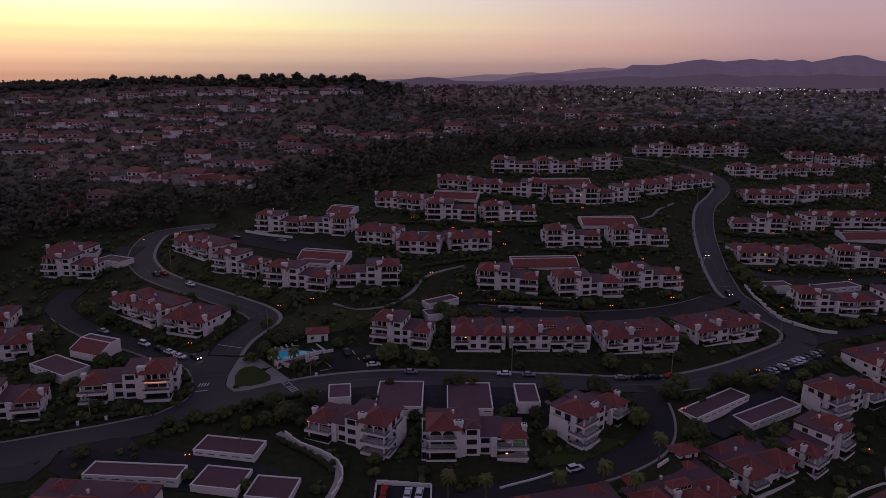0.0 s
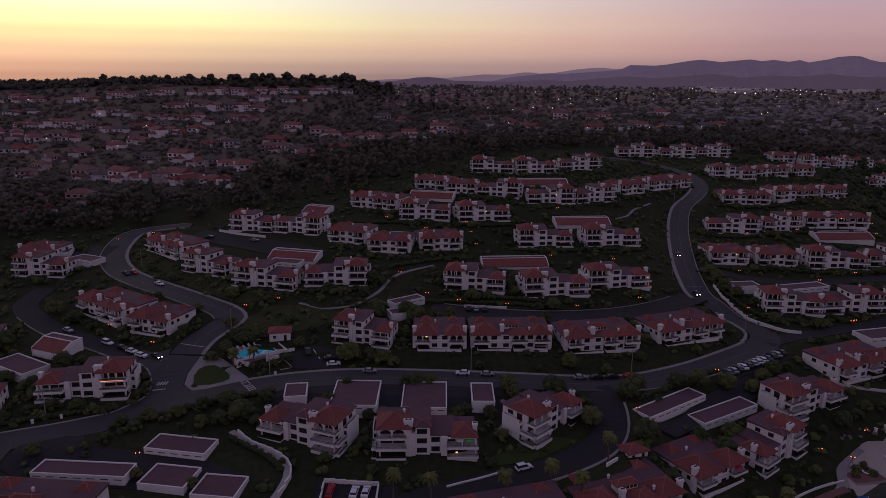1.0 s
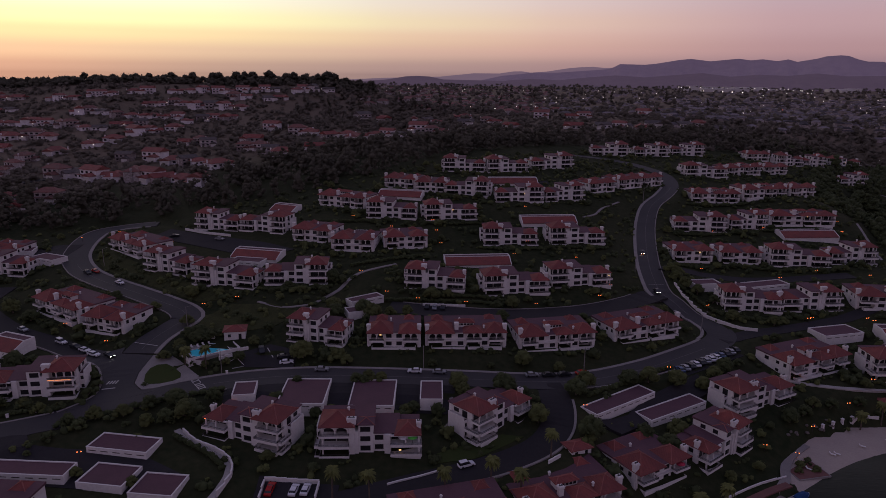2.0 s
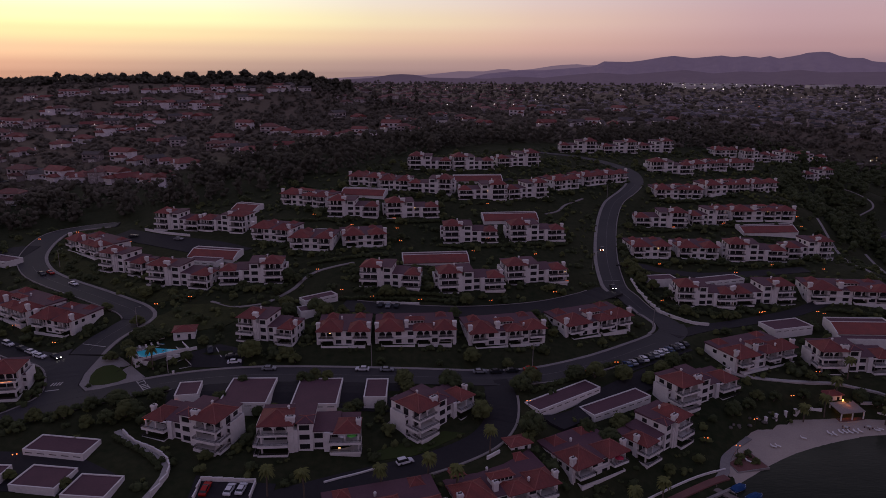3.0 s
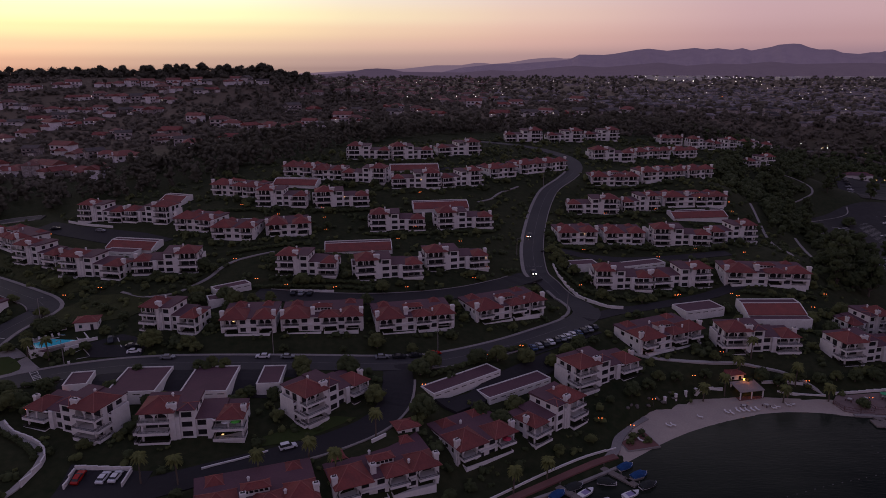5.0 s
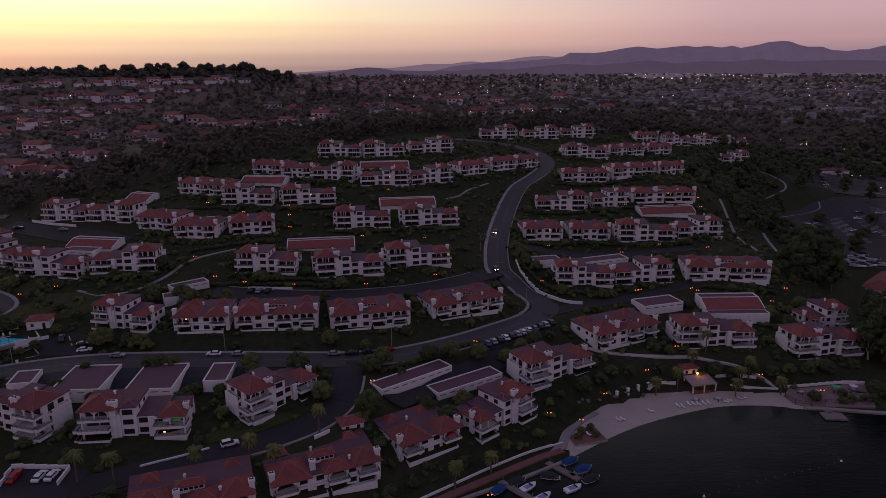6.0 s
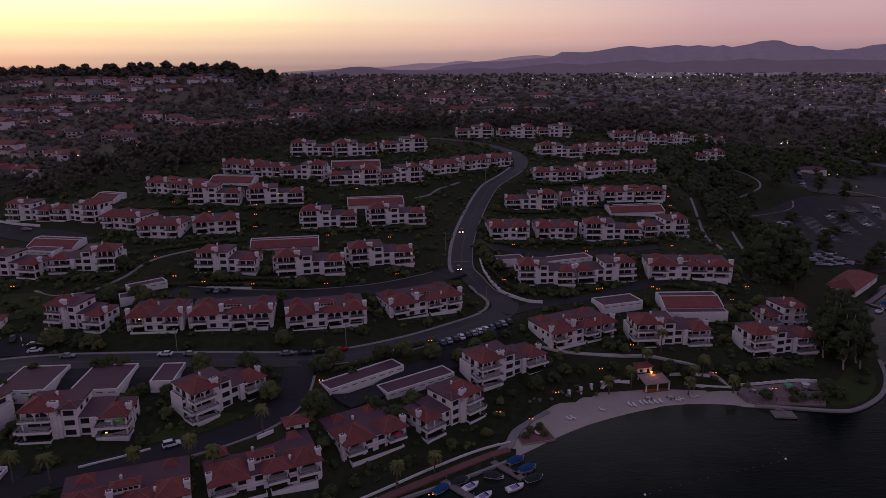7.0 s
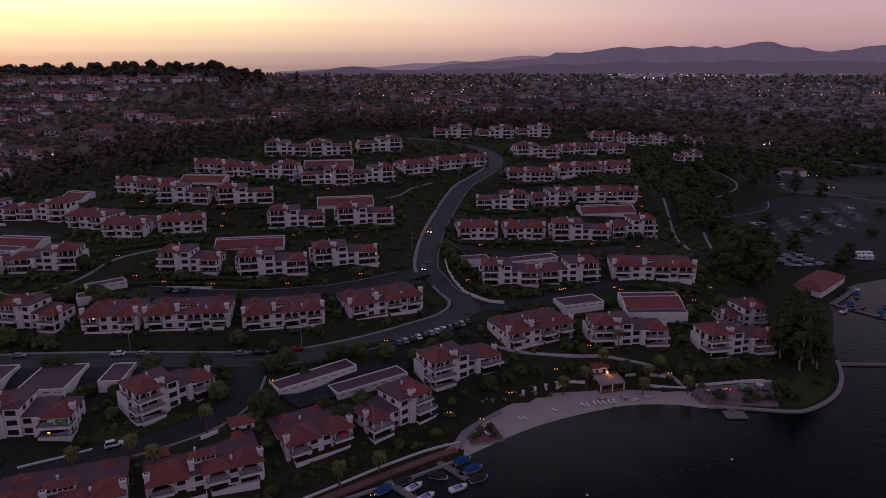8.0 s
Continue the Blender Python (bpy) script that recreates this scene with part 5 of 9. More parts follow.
# ---- the pool ----
def pool():
    root = new("swimming_pool")
    tagged(root, "bright blue swimming pool in a pale concrete deck", "pool")
    z = ground(-47.6, 212.0) + 0.2
    root.matrix_basis = pose(-47.6, 212.0, z, 0, 0, 36)
    bm = bmesh.new()
    for x0, y0, x1, y1 in ((-8, -5.2, 8.6, -3.3), (-8, 3.3, 8.6, 7.4), (-8, -3.3, -6, 3.3), (6, -3.3, 8.6, 3.3)):
        box(bm, x0, y0, -2.6, x1, y1, 0.25)
    part("deck", bm, CONCRETE, root, "pale concrete deck")
    bm = bmesh.new()
    box(bm, -6, -3.3, -1.5, 6, 3.3, 0.1)
    m = surface("pool_water", (0.03, 0.27, 0.42), (0.05, 0.34, 0.48), rough=0.06, coarse=0.3, fine=2.0, bump=0.1)
    p = m.node_tree.nodes["Principled BSDF"]
    # faint emission set on the water itself; no pool lamps are built
    p.inputs["Emission Color"].default_value, p.inputs["Emission Strength"].default_value = (0.05, 0.42, 0.60, 1), 0.10
    part("water", bm, m, root, "clear blue water with a faint glow of its own")
    bm = bmesh.new()
    for x0, y0, x1, y1 in ((-6.25, -3.55, 6.25, -3.3), (-6.25, 3.3, 6.25, 3.55), (-6.25, -3.3, -6, 3.3), (6, -3.3, 6.25, 3.3)):
        box(bm, x0, y0, 0.05, x1, y1, 0.31)
    part("coping", bm, STUCCO, root, "white pool edge")
    for x0, y0, x1, y1 in ((-8.2, -5.4, -3.4, -5.2), (1.6, -5.4, 8.8, -5.2), (-8.2, -5.2, -8.0, 5), (8.6, -5.2, 8.8, 1)):
        bm = bmesh.new()
        box(bm, x0, y0, -2.6, x1, y1, 0.95)
        box(bm, x0 - 0.05, y0 - 0.05, 0.95, x1 + 0.05, y1 + 0.05, 1.05)
        part("wall", bm, STUCCO, root)
    spa = surface("spa_water", (0.02, 0.20, 0.26), (0.03, 0.25, 0.30), rough=0.06, bump=0.05)
    bm = bmesh.new()
    drum(bm, 3.9, 5.2, 0.0, 0.5, 1.7, 1.7, 18)
    rim = part("spa", bm, STUCCO, root, "round white spa")
    bm = bmesh.new()
    drum(bm, 3.9, 5.2, 0.45, 0.53, 1.4, 1.4, 18)
    part("spa_water", bm, spa, rim)
    for k in range(5):
        bm = bmesh.new()
        x, y = -5.6 + 1.9 * k, 4.6 + 0.5 * (k % 2)
        box(bm, x - 0.3, y, 0.25, x + 0.3, y + 1.2, 0.55)
        box(bm, x - 0.3, y + 1.2, 0.25, x + 0.3, y + 1.32, 1.0)
        part("lounge_chair", bm, STUCCO, root)
    block = new("pump_house")
    tagged(block, "low white pump house in front of the pool", "building")
    gx, gy = -48.9, 204.2
    block.matrix_basis = pose(gx, gy, ground(gx, gy), 0, 0, -16)
    bm = bmesh.new()
    box(bm, -2.3, 0, -0.8, 2.3, 1.6, 1.7)
    part("wall", bm, STUCCO, block)
    bm = bmesh.new()
    box(bm, -2.5, -0.2, 1.7, 2.5, 1.8, 1.86)
    part("roof", bm, MEMBRANE, block)
    arch = new("arched_wall")
    tagged(arch, "white garden wall with an arched top behind the pool", "wall")
    arch.matrix_basis = pose(-50.8, 220.0, ground(-50.8, 220.0), 0, 0, 11)
    bm = bmesh.new()
    top = [(-2.8, 1.2), (-2.1, 1.3), (-1.4, 1.9), (-0.7, 2.35), (0, 2.5), (0.7, 2.35), (1.4, 1.9), (2.1, 1.3), (2.8, 1.2)]
    for (ax, az), (bx, bz) in zip(top, top[1:]):
        v = [bm.verts.new(q) for q in ((ax, 0, -1), (bx, 0, -1), (bx, 0, bz), (ax, 0, az), (ax, 0.3, -1), (bx, 0.3, -1), (bx, 0.3, bz), (ax, 0.3, az))]
        for f in ((0, 1, 2, 3), (7, 6, 5, 4), (3, 2, 6, 7), (0, 3, 7, 4), (1, 5, 6, 2)):
            bm.faces.new([v[k] for k in f])
    part("wall", bm, STUCCO, arch)


pool()


def small_house(name, x, y, turn, w, d, h, label, roofmat=None, sunk=0.0):
    root = new(name)
    tagged(root, label, "building")
    root.matrix_basis = pose(x, y, ground(x, y) - sunk, 0, 0, turn)
    b = Builder(root)
    b.front(-w / 2, w / 2, 0, -1.5, h, [(-w / 4 - 0.5, 0.9, -w / 4 + 0.5, 2.0), (w / 4 - 0.5, 0.05, w / 4 + 0.5, 2.05)])
    b.side(-w / 2, 0.28, d, -1.5, h, [(d / 2 - 0.5, 0.9, d / 2 + 0.5, 2.0)])
    b.side(w / 2 - 0.28, 0.28, d, -1.5, h, [(d / 2 - 0.5, 0.9, d / 2 + 0.5, 2.0)])
    b.boxes("wall", STUCCO, [(-w / 2 + 0.28, d - 0.28, -1.5, w / 2 - 0.28, d, h)])
    b.roof(-w / 2 - 0.5, w / 2 + 0.5, -0.5, d + 0.5, h, min(w, d) * 0.22, roofmat)
    FOOTPRINTS.append((x, y, radians(turn), w / 2 + 0.5, d))
    return root


small_house("pool_house", -41.0, 219.6, 10, 7, 5.5, 2.9, "small white pool house with a red tile roof")
small_house("beach_hut", 174.4, 199.6, 8, 5, 3.6, 2.6, "small white beach hut with a red tile roof", sunk=0.8)
small_house("garden_annex", 66.4, 162.0, 21, 6.0, 4.6, 2.5, "small white annex with a red tile roof behind a building", sunk=1.3)
small_house("boathouse", 311.0, 284.8, 40, 33, 13, 3.2, "long white boathouse with a broad red tile roof by the marina")
small_house("kiosk", 455, 562, -10, 22, 9, 4.0, "pale flat block at the far car park", MEMBRANE)


# ---- the beach ----
def sand_height(x, y):
    x, y = np.array(x, float), np.array(y, float)
    d = edge_distance(LAKE_LINE, x, y)
    return np.where(inside(LAKE_LINE, x, y), -0.02 - 0.085 * d, 0.02 + np.minimum(0.085 * d, 1.3))


patch("beach", BEACH, 0.0, SAND, "pale sand beach curving round the cove", "beach", 3.0, 1.2, sand_height)
_s = line_samples([(203, 180.8), (209, 179.8), (226, 175.8), (233, 176.5), (241.5, 181), (249, 187), (257, 197), (264, 210)])
strip("pavement", _s, np.full(len(_s), 0.3), -0.9, 0.5, 0.25, 1.4, CONCRETE, "pale concrete edge of the lake", "kerb")
_s = line_samples([(64, 123.4), (78, 132.8), (92, 141.9), (108, 149.6), (124, 158.2)])
strip("pavement", _s, np.full(len(_s), 0.35), -0.5, 0.4, 0.25, 1.4, CONCRETE, "pale concrete edge of the lake", "kerb")
path([(88, 142.3), (92, 144.9), (104, 151.8), (111, 155.9), (118, 159.8), (123, 162.0)], 2.2, "red brick lakeside walk with a pale edge", BRICK, 0.35)
path([(64, 126.5), (78, 135.8), (88, 142.3)], 2.6, "pale concrete lakeside walk", None, 0.35)
path([(120.5, 161), (123.6, 165), (126.2, 170.5), (131, 176.6), (138, 182.2)], 2.6, "pale concrete walk at the edge of the sand")
patch("pavement", [(200.6, 188.4), (201.4, 183.6), (205.4, 181.4), (213.8, 180.2), (224, 178.6), (227, 184), (228, 189.6), (216, 191), (203.8, 191.8)], 0.3, TERRACE_PAVERS, "brown paved lakeside terrace", "pavement", 3.0, 0.9)


def planter():
    root = new("planter")
    tagged(root, "brick paved lookout with palms in low white planters", "planter")
    root.matrix_basis = pose(131.4, 170.0, 0, 0, 0, 12)
    bm = bmesh.new()
    box(bm, -5.2, -4.4, -1.5, 5.0, 3.8, 0.55)
    part("base", bm, CONCRETE, root)
    bm = bmesh.new()
    box(bm, -4.9, -4.1, 0.55, 4.7, 3.5, 0.62)
    part("paving", bm, BRICK, root, "red brick paving")
    for x, y in ((-2.6, -1.4), (0.2, 1.2), (2.8, -0.8), (2.4, 2.2)):
        bm = bmesh.new()
        drum(bm, x, y, 0.62, 0.95, 0.8, 0.85, 12)
        part("bowl", bm, BRICK, root)


planter()


def pavilion():
    root = new("beach_pavilion")
    tagged(root, "open white beach pavilion lit by warm lamps", "pavilion")
    x, y = 176.2, 193.0
    root.matrix_basis = pose(x, y, ground(x, y), 0, 0, 9) @ Matrix.Diagonal((0.88, 0.8, 0.92, 1))
    bm = bmesh.new()
    v = [bm.verts.new(p) for p in ((-5, -1, 2.9), (5, -1, 2.9), (5, 6.5, 3.9), (-5, 6.5, 3.9), (-5, -1, 3.1), (5, -1, 3.1), (5, 6.5, 4.1), (-5, 6.5, 4.1))]
    for f in ((3, 2, 1, 0), (4, 5, 6, 7), (0, 1, 5, 4), (1, 2, 6, 5), (2, 3, 7, 6), (3, 0, 4, 7)):
        bm.faces.new([v[i] for i in f])
    part("roof", bm, CONCRETE, root, "pale sloping roof")
    for px in (-4.6, 0, 4.6):
        for py in (-0.6, 6.0):
            bm = bmesh.new()
            box(bm, px - 0.18, py - 0.18, -0.6, px + 0.18, py + 0.18, 3.0 if py < 0 else 3.8)
            part("post", bm, STUCCO, root)
    bm = bmesh.new()
    box(bm, -5, -1, -0.6, 5, 6.6, 0.12)
    part("floor", bm, BRICK, root)
    bm = bmesh.new()
    box(bm, -4.5, 5.4, 0.12, 4.5, 5.7, 1.2)
    part("counter", bm, STUCCO, root)
    bm = bmesh.new()
    box(bm, -2.6, 2.9, 2.95, 2.6, 3.2, 3.05)
    part("lamp_tube", bm, shine("pavilion_lamp_glow", (1.0, 0.36, 0.08), 6.0), root, "warm ceiling lamp")
    bm = bmesh.new()
    drum(bm, 0.8, 6.2, 4.5, 4.8, 0.34, 0.26, 10)
    drum(bm, 0.8, 6.2, 4.0, 4.5, 0.06, 0.06, 8)
    part("roof_lamp", bm, shine("roof_lamp_glow", (1.0, 0.40, 0.08), 7.0), root, "bright amber lamp above the roof")
    glow = new("pavilion_light", bpy.data.lights.new("pavilion_light", "POINT"))
    glow.data.energy, glow.data.color, glow.data.shadow_soft_size = 85, (1.0, 0.24, 0.035), 0.2
    glow.location = (176.4, 196.6, ground(x, y) + 4.8)


pavilion()


def lounger():
    root = new("sun_lounger")
    tagged(root, "white slatted sun lounger on the sand", "lounger", "loungers on the beach")
    bm = bmesh.new()
    box(bm, -0.32, -0.95, 0.28, 0.32, 0.35, 0.36)
    part("seat", bm, STUCCO, root)
    bm = bmesh.new()
    v = [bm.verts.new(p) for p in ((-0.32, 0.35, 0.28), (0.32, 0.35, 0.28), (0.32, 0.9, 0.75), (-0.32, 0.9, 0.75), (-0.32, 0.35, 0.36), (0.32, 0.35, 0.36), (0.32, 0.86, 0.82), (-0.32, 0.86, 0.82))]
    for f in ((3, 2, 1, 0), (4, 5, 6, 7), (0, 1, 5, 4), (1, 2, 6, 5), (2, 3, 7, 6), (3, 0, 4, 7)):
        bm.faces.new([v[i] for i in f])
    part("backrest", bm, STUCCO, root)
    for x in (-0.28, 0.28):
        for y in (-0.8, 0.25):
            bm = bmesh.new()
            box(bm, x - 0.03, y - 0.03, -0.05, x + 0.03, y + 0.03, 0.28)
            part("leg", bm, STUCCO, root)
    return root


_first = None
for _x, _y, _a in ((155.0, 182.2, 60), (143.5, 177.6, 50), (145.0, 177.9, 50), (132.5, 170.0, 40), (164.6, 184.8, 30), (168.5, 185.6, 20), (170.0, 185.8, 25), (171.6, 185.7, 30), (173.4, 185.9, 25),
                   (175.0, 186.2, 20), (180.6, 186.6, 75), (182.0, 187.2, 75), (186.0, 188.0, 60), (187.5, 188.2, 110), (166.0, 184.4, 20)):
    _m = pose(_x, _y, ground(_x, _y) + 0.12, 0, 0, _a)
    if _first is None:
        _first = lounger()
        _first.matrix_basis = _m
    else:
        copy_thing(_first, _m)


# ---- jetties, raft and boats ----
def jetty(x, y, turn, long, wide, label, posts=True):
    root = new("jetty")
    tagged(root, label, "jetty")
    root.matrix_basis = pose(x, y, 0, 0, 0, turn)
    n = max(2, int(long / 2.4))
    for k in range(n):
        bm = bmesh.new()
        box(bm, k * long / n, -wide / 2, 0.32, (k + 1) * long / n - 0.05, wide / 2, 0.5)
        part("deck_board", bm, TIMBER, root)
    bm = bmesh.new()
    box(bm, 0.1, -wide / 2 + 0.15, -0.4, long - 0.1, wide / 2 - 0.15, 0.32)
    part("float", bm, CONCRETE, root)
    if posts:
        for k in range(0, n + 1, 2):
            bm = bmesh.new()
            drum(bm, k * long / n, wide / 2 + 0.15, -2.5, 1.1, 0.13, 0.12, 8)
            part("post", bm, TIMBER, root)
    return root


jetty(117.6, 157.4, -52, 11, 2.0, "pale floating jetty for small boats")
jetty(122.6, 151.0, 20, 5, 1.4, "short side finger of a floating jetty")
jetty(104.0, 149.6, -50, 12, 2.0, "pale floating jetty for small boats")
jetty(262, 207.5, -6, 40, 2.2, "long timber pier out over the water")
jetty(300, 266, -58, 34, 2.4, "marina jetty with moored boats")
jetty(299.2, 267.0, 39, 34, 2.4, "marina quay walk along the boathouse")
jetty(303, 259, 28, 10, 1.6, "short side finger of the marina jetty")
jetty(309, 250, 28, 12, 1.6, "short side finger of the marina jetty")
jetty(208.0, 182.0, -75, 5, 2.2, "dark gangway to the swimming raft")
jetty(205.5, 175.8, -8, 6.5, 4.2, "pale square swimming raft", False)


HULL = surface("white_gelcoat", (0.72, 0.70, 0.72), (0.6, 0.58, 0.6), rough=0.25, coarse=0.5, bump=0.0)
CANVAS_BLUE = surface("blue_canvas", (0.014, 0.065, 0.20), (0.010, 0.045, 0.14), coarse=0.6, fine=4)
CANVAS_DARK = surface("dark_canvas", (0.022, 0.025, 0.03), (0.03, 0.035, 0.03), coarse=0.6, fine=4)
CANVAS_MAUVE = surface("mauve_canvas", (0.30, 0.24, 0.42), (0.22, 0.18, 0.32), coarse=0.6, fine=4)


def boat(cover, label):
    root = new("boat")
    tagged(root, label, "boat")
    bm = bmesh.new()
    L, W = 6.0, 1.2
    stations = [(-L / 2, 0.92, 0.65), (-L / 4, 1.0, 0.65), (0, 1.0, 0.68), (L / 4, 0.8, 0.75), (L * 0.42, 0.4, 0.85), (L / 2, 0.03, 0.95)]
    rings = []
    for x, w, h in stations:
        rings.append([bm.verts.new(p) for p in ((x, -W * w, h), (x, -W * w * 0.75, -0.15), (x, 0, -0.35), (x, W * w * 0.75, -0.15), (x, W * w, h))])
    for a, b in zip(rings, rings[1:]):
        for k in range(4):
            bm.faces.new((a[k], b[k], b[k + 1], a[k + 1]))
        bm.faces.new((a[4], b[4], b[0], a[0]))
    bm.faces.new(rings[0])
    bmesh.ops.recalc_face_normals(bm, faces=bm.faces)
    part("hull", bm, HULL, root, "white hull")
    if cover:
        bm = bmesh.new()
        prev = None
        for x, w, h in ((-L / 2 - 0.1, 1.04, 1.0), (-L / 4, 1.14, 1.75), (L * 0.08, 1.12, 1.85), (L * 0.28, 0.9, 1.3), (L * 0.44, 0.48, 1.02)):
            ring = [bm.verts.new((x, W * w * s, 0.42 + (h - 0.42) * (1 - abs(s) ** 2.5))) for s in (-1, -0.7, -0.3, 0.3, 0.7, 1)]
            if prev:
                for k in range(5):
                    bm.faces.new((prev[k], ring[k], ring[k + 1], prev[k + 1]))
            else:
                bm.faces.new(ring)
            prev = ring
        bm.faces.new(prev[::-1])
        part("cover", bm, cover, root, "fitted canvas cover")
    else:
        bm = bmesh.new()
        box(bm, -1.6, -0.8, 0.5, 0.8, 0.8, 0.72)
        part("seat", bm, CANVAS_MAUVE, root)
        bm = bmesh.new()
        box(bm, 0.8, -0.85, 0.7, 0.9, 0.85, 1.15)
        part("windscreen", bm, GLASS, root)
    return root


BOATS = [(CANVAS_BLUE, "small boat under a bright blue canvas cover", [(124.2, 157.4, 25), (103.4, 146.2, 35), (313, 255, 30), (306, 266, 200), (318, 278, 60)]),
         (CANVAS_DARK, "small boat under a dark canvas cover", [(127.4, 148.8, 20), (117.2, 150.6, -18), (108.4, 149.2, 20), (322, 262, 20), (311, 246, 30), (330, 270, 70)]),
         (CANVAS_BLUE, "boat under a slack blue canvas cover", [(126.6, 153.4, 22), (315, 244, 210)]),
         (None, "open white motor boat moored at a jetty", [(121.8, 145.2, 25), (110.8, 146.6, 35), (113.6, 142.2, 35), (298.5, 258, 30), (324, 287, 70), (318, 252, 30)])]
for _cover, _label, _spots in BOATS:
    _b = boat(_cover, _label)
    for _k, (_x, _y, _a) in enumerate(_spots):
        _m = pose(_x, _y, 0.05, 0, 0, _a) @ Matrix.Diagonal((0.84, 0.9, 0.95, 1))
        if _k:
            stamp(_b, _m)
        else:
            _b.matrix_basis = _m


CANVAS_PALE = surface("weathered_float", (0.17, 0.165, 0.165), (0.11, 0.105, 0.105), coarse=0.6, fine=4)


def buoy(x, y):
    bm = bmesh.new()
    drum(bm, 0, 0, -0.25, 0.1, 0.3, 0.34, 10)
    drum(bm, 0, 0, 0.1, 0.45, 0.34, 0.12, 10)
    ob = solid("buoy", bm, HULL, "small white marker buoy floating on the lake", "buoy", group="marker buoys")
    ob.matrix_basis = pose(x, y, 0)


for _x, _y in ((196.2, 152.4), (153.1, 140.0)):
    buoy(_x, _y)
_line = np.concatenate([line_samples([(198.7, 171.5), (197.1, 163.9), (196.2, 157.8), (196.2, 153.6)], 2.6), line_samples([(194, 151.7), (185.5, 149.2), (171.9, 145.9), (154.6, 140.5)], 2.6)])
for _x, _y in _line:
    _bm = bmesh.new()
    bmesh.ops.create_icosphere(_bm, subdivisions=1, radius=0.12)
    bmesh.ops.scale(_bm, vec=(2.2, 1, 1), verts=_bm.verts)
    _f = solid("float", _bm, CANVAS_PALE, "small pale float on the swimming line", "float", group="floats of the swimming line")
    _f.matrix_basis = pose(_x, _y, 0.03, 0, 0, 90 if _y > 153 else 17)


CANVAS_GREY = surface("grey_canvas", (0.30, 0.29, 0.32), (0.2, 0.2, 0.22), coarse=0.6, fine=4)
LAID_UP = [boat(CANVAS_GREY, "boat under a grey cover laid up on the marina car park"), boat(None, "open white boat laid up on the marina car park"), boat(CANVAS_DARK, "boat under a dark cover laid up on the marina car park")]
for _k in range(27):
    _r, _c = divmod(_k, 9)
    _x, _y = 299.5 + 3.0 * _c + 1.4 * _r + 0.5 * math.sin(_k * 5.1), 322 + 1.1 * _c - 7.6 * _r + 1.2 * math.sin(_k * 3.3)
    _m = pose(_x, _y, ground(_x, _y) + 0.7, 0, 0, -30 + 9 * math.sin(_k * 2.3)) @ Matrix.Diagonal((0.8 + 0.15 * math.sin(_k * 1.7), 0.75, 0.8, 1))
    if _k < 3:
        LAID_UP[_k].matrix_basis = _m
    else:
        stamp(LAID_UP[(_k * 7) % 3], _m)


def trailer():
    root = new("caravan")
    tagged(root, "long white caravan parked by the marina", "caravan", "caravans by the marina")
    bm = bmesh.new()
    box(bm, -4.4, -1.25, 0.6, 4.4, 1.25, 2.9)
    bmesh.ops.bevel(bm, geom=bm.edges[:], offset=0.15, segments=2, affect="EDGES")
    part("body", bm, HULL, root)
    for x in (-3, -0.8, 2.2):
        bm = bmesh.new()
        box(bm, x - 0.45, -1.3, 1.5, x + 0.45, -1.2, 2.2)
        part("window", bm, GLASS, root)
    for x in (-0.6, 0.6):
        for y in (-1.1, 1.1):
            bm = bmesh.new()
            tube(bm, (x, y - 0.12, 0.36), (x, y + 0.12, 0.36), 0.36, 0.36, 10)
            part("wheel", bm, RAIL, root)
    bm = bmesh.new()
    tube(bm, (4.3, 0, 0.55), (5.6, 0, 0.5), 0.06, 0.05)
    part("tow_bar", bm, STEEL, root)
    return root


_t = trailer()
_t.matrix_basis = pose(353.0, 323.5, ground(353.0, 323.5) + 0.4, 0, 0, -8)
copy_thing(_t, pose(357.0, 330.0, ground(357.0, 330.0) + 0.4, 0, 0, -6))
copy_thing(_t, pose(365.0, 317.5, ground(365.0, 317.5) + 0.4, 0, 0, 60))


def umbrella(colour, x, y, z, label):
    root = new("parasol")
    tagged(root, label, "parasol")
    root.matrix_basis = pose(x, y, z)
    bm = bmesh.new()
    drum(bm, 0, 0, 0, 2.1, 0.04, 0.04, 8)
    part("pole", bm, STEEL, root)
    bm = bmesh.new()
    drum(bm, 0, 0, 1.75, 2.2, 1.3, 0.06, 10)
    part("canopy", bm, surface("parasol_" + label.split()[0], colour, coarse=1.0, fine=5, bump=0.05), root)


_z = ground(10.2, 159.5) + ST
umbrella((0.14, 0.62, 0.10), 21.6, 160.9, _z, "bright green parasol on a balcony")
umbrella((0.70, 0.68, 0.70), 19.2, 160.8, _z, "white parasol on a balcony")
umbrella((0.62, 0.06, 0.12), 92.6, 161.0, ground(88.0, 156.5) + ST, "pink parasol on a balcony")

# ---- vehicles ----
TYRE = surface("tyre_rubber", (0.02, 0.02, 0.02), rough=0.9, bump=0.0)
HEADLIGHT = shine("headlight_glow", (1.0, 0.93, 0.85), 9.0)
TAILLIGHT = shine("tail_light_glow", (1.0, 0.04, 0.03), 6.0)


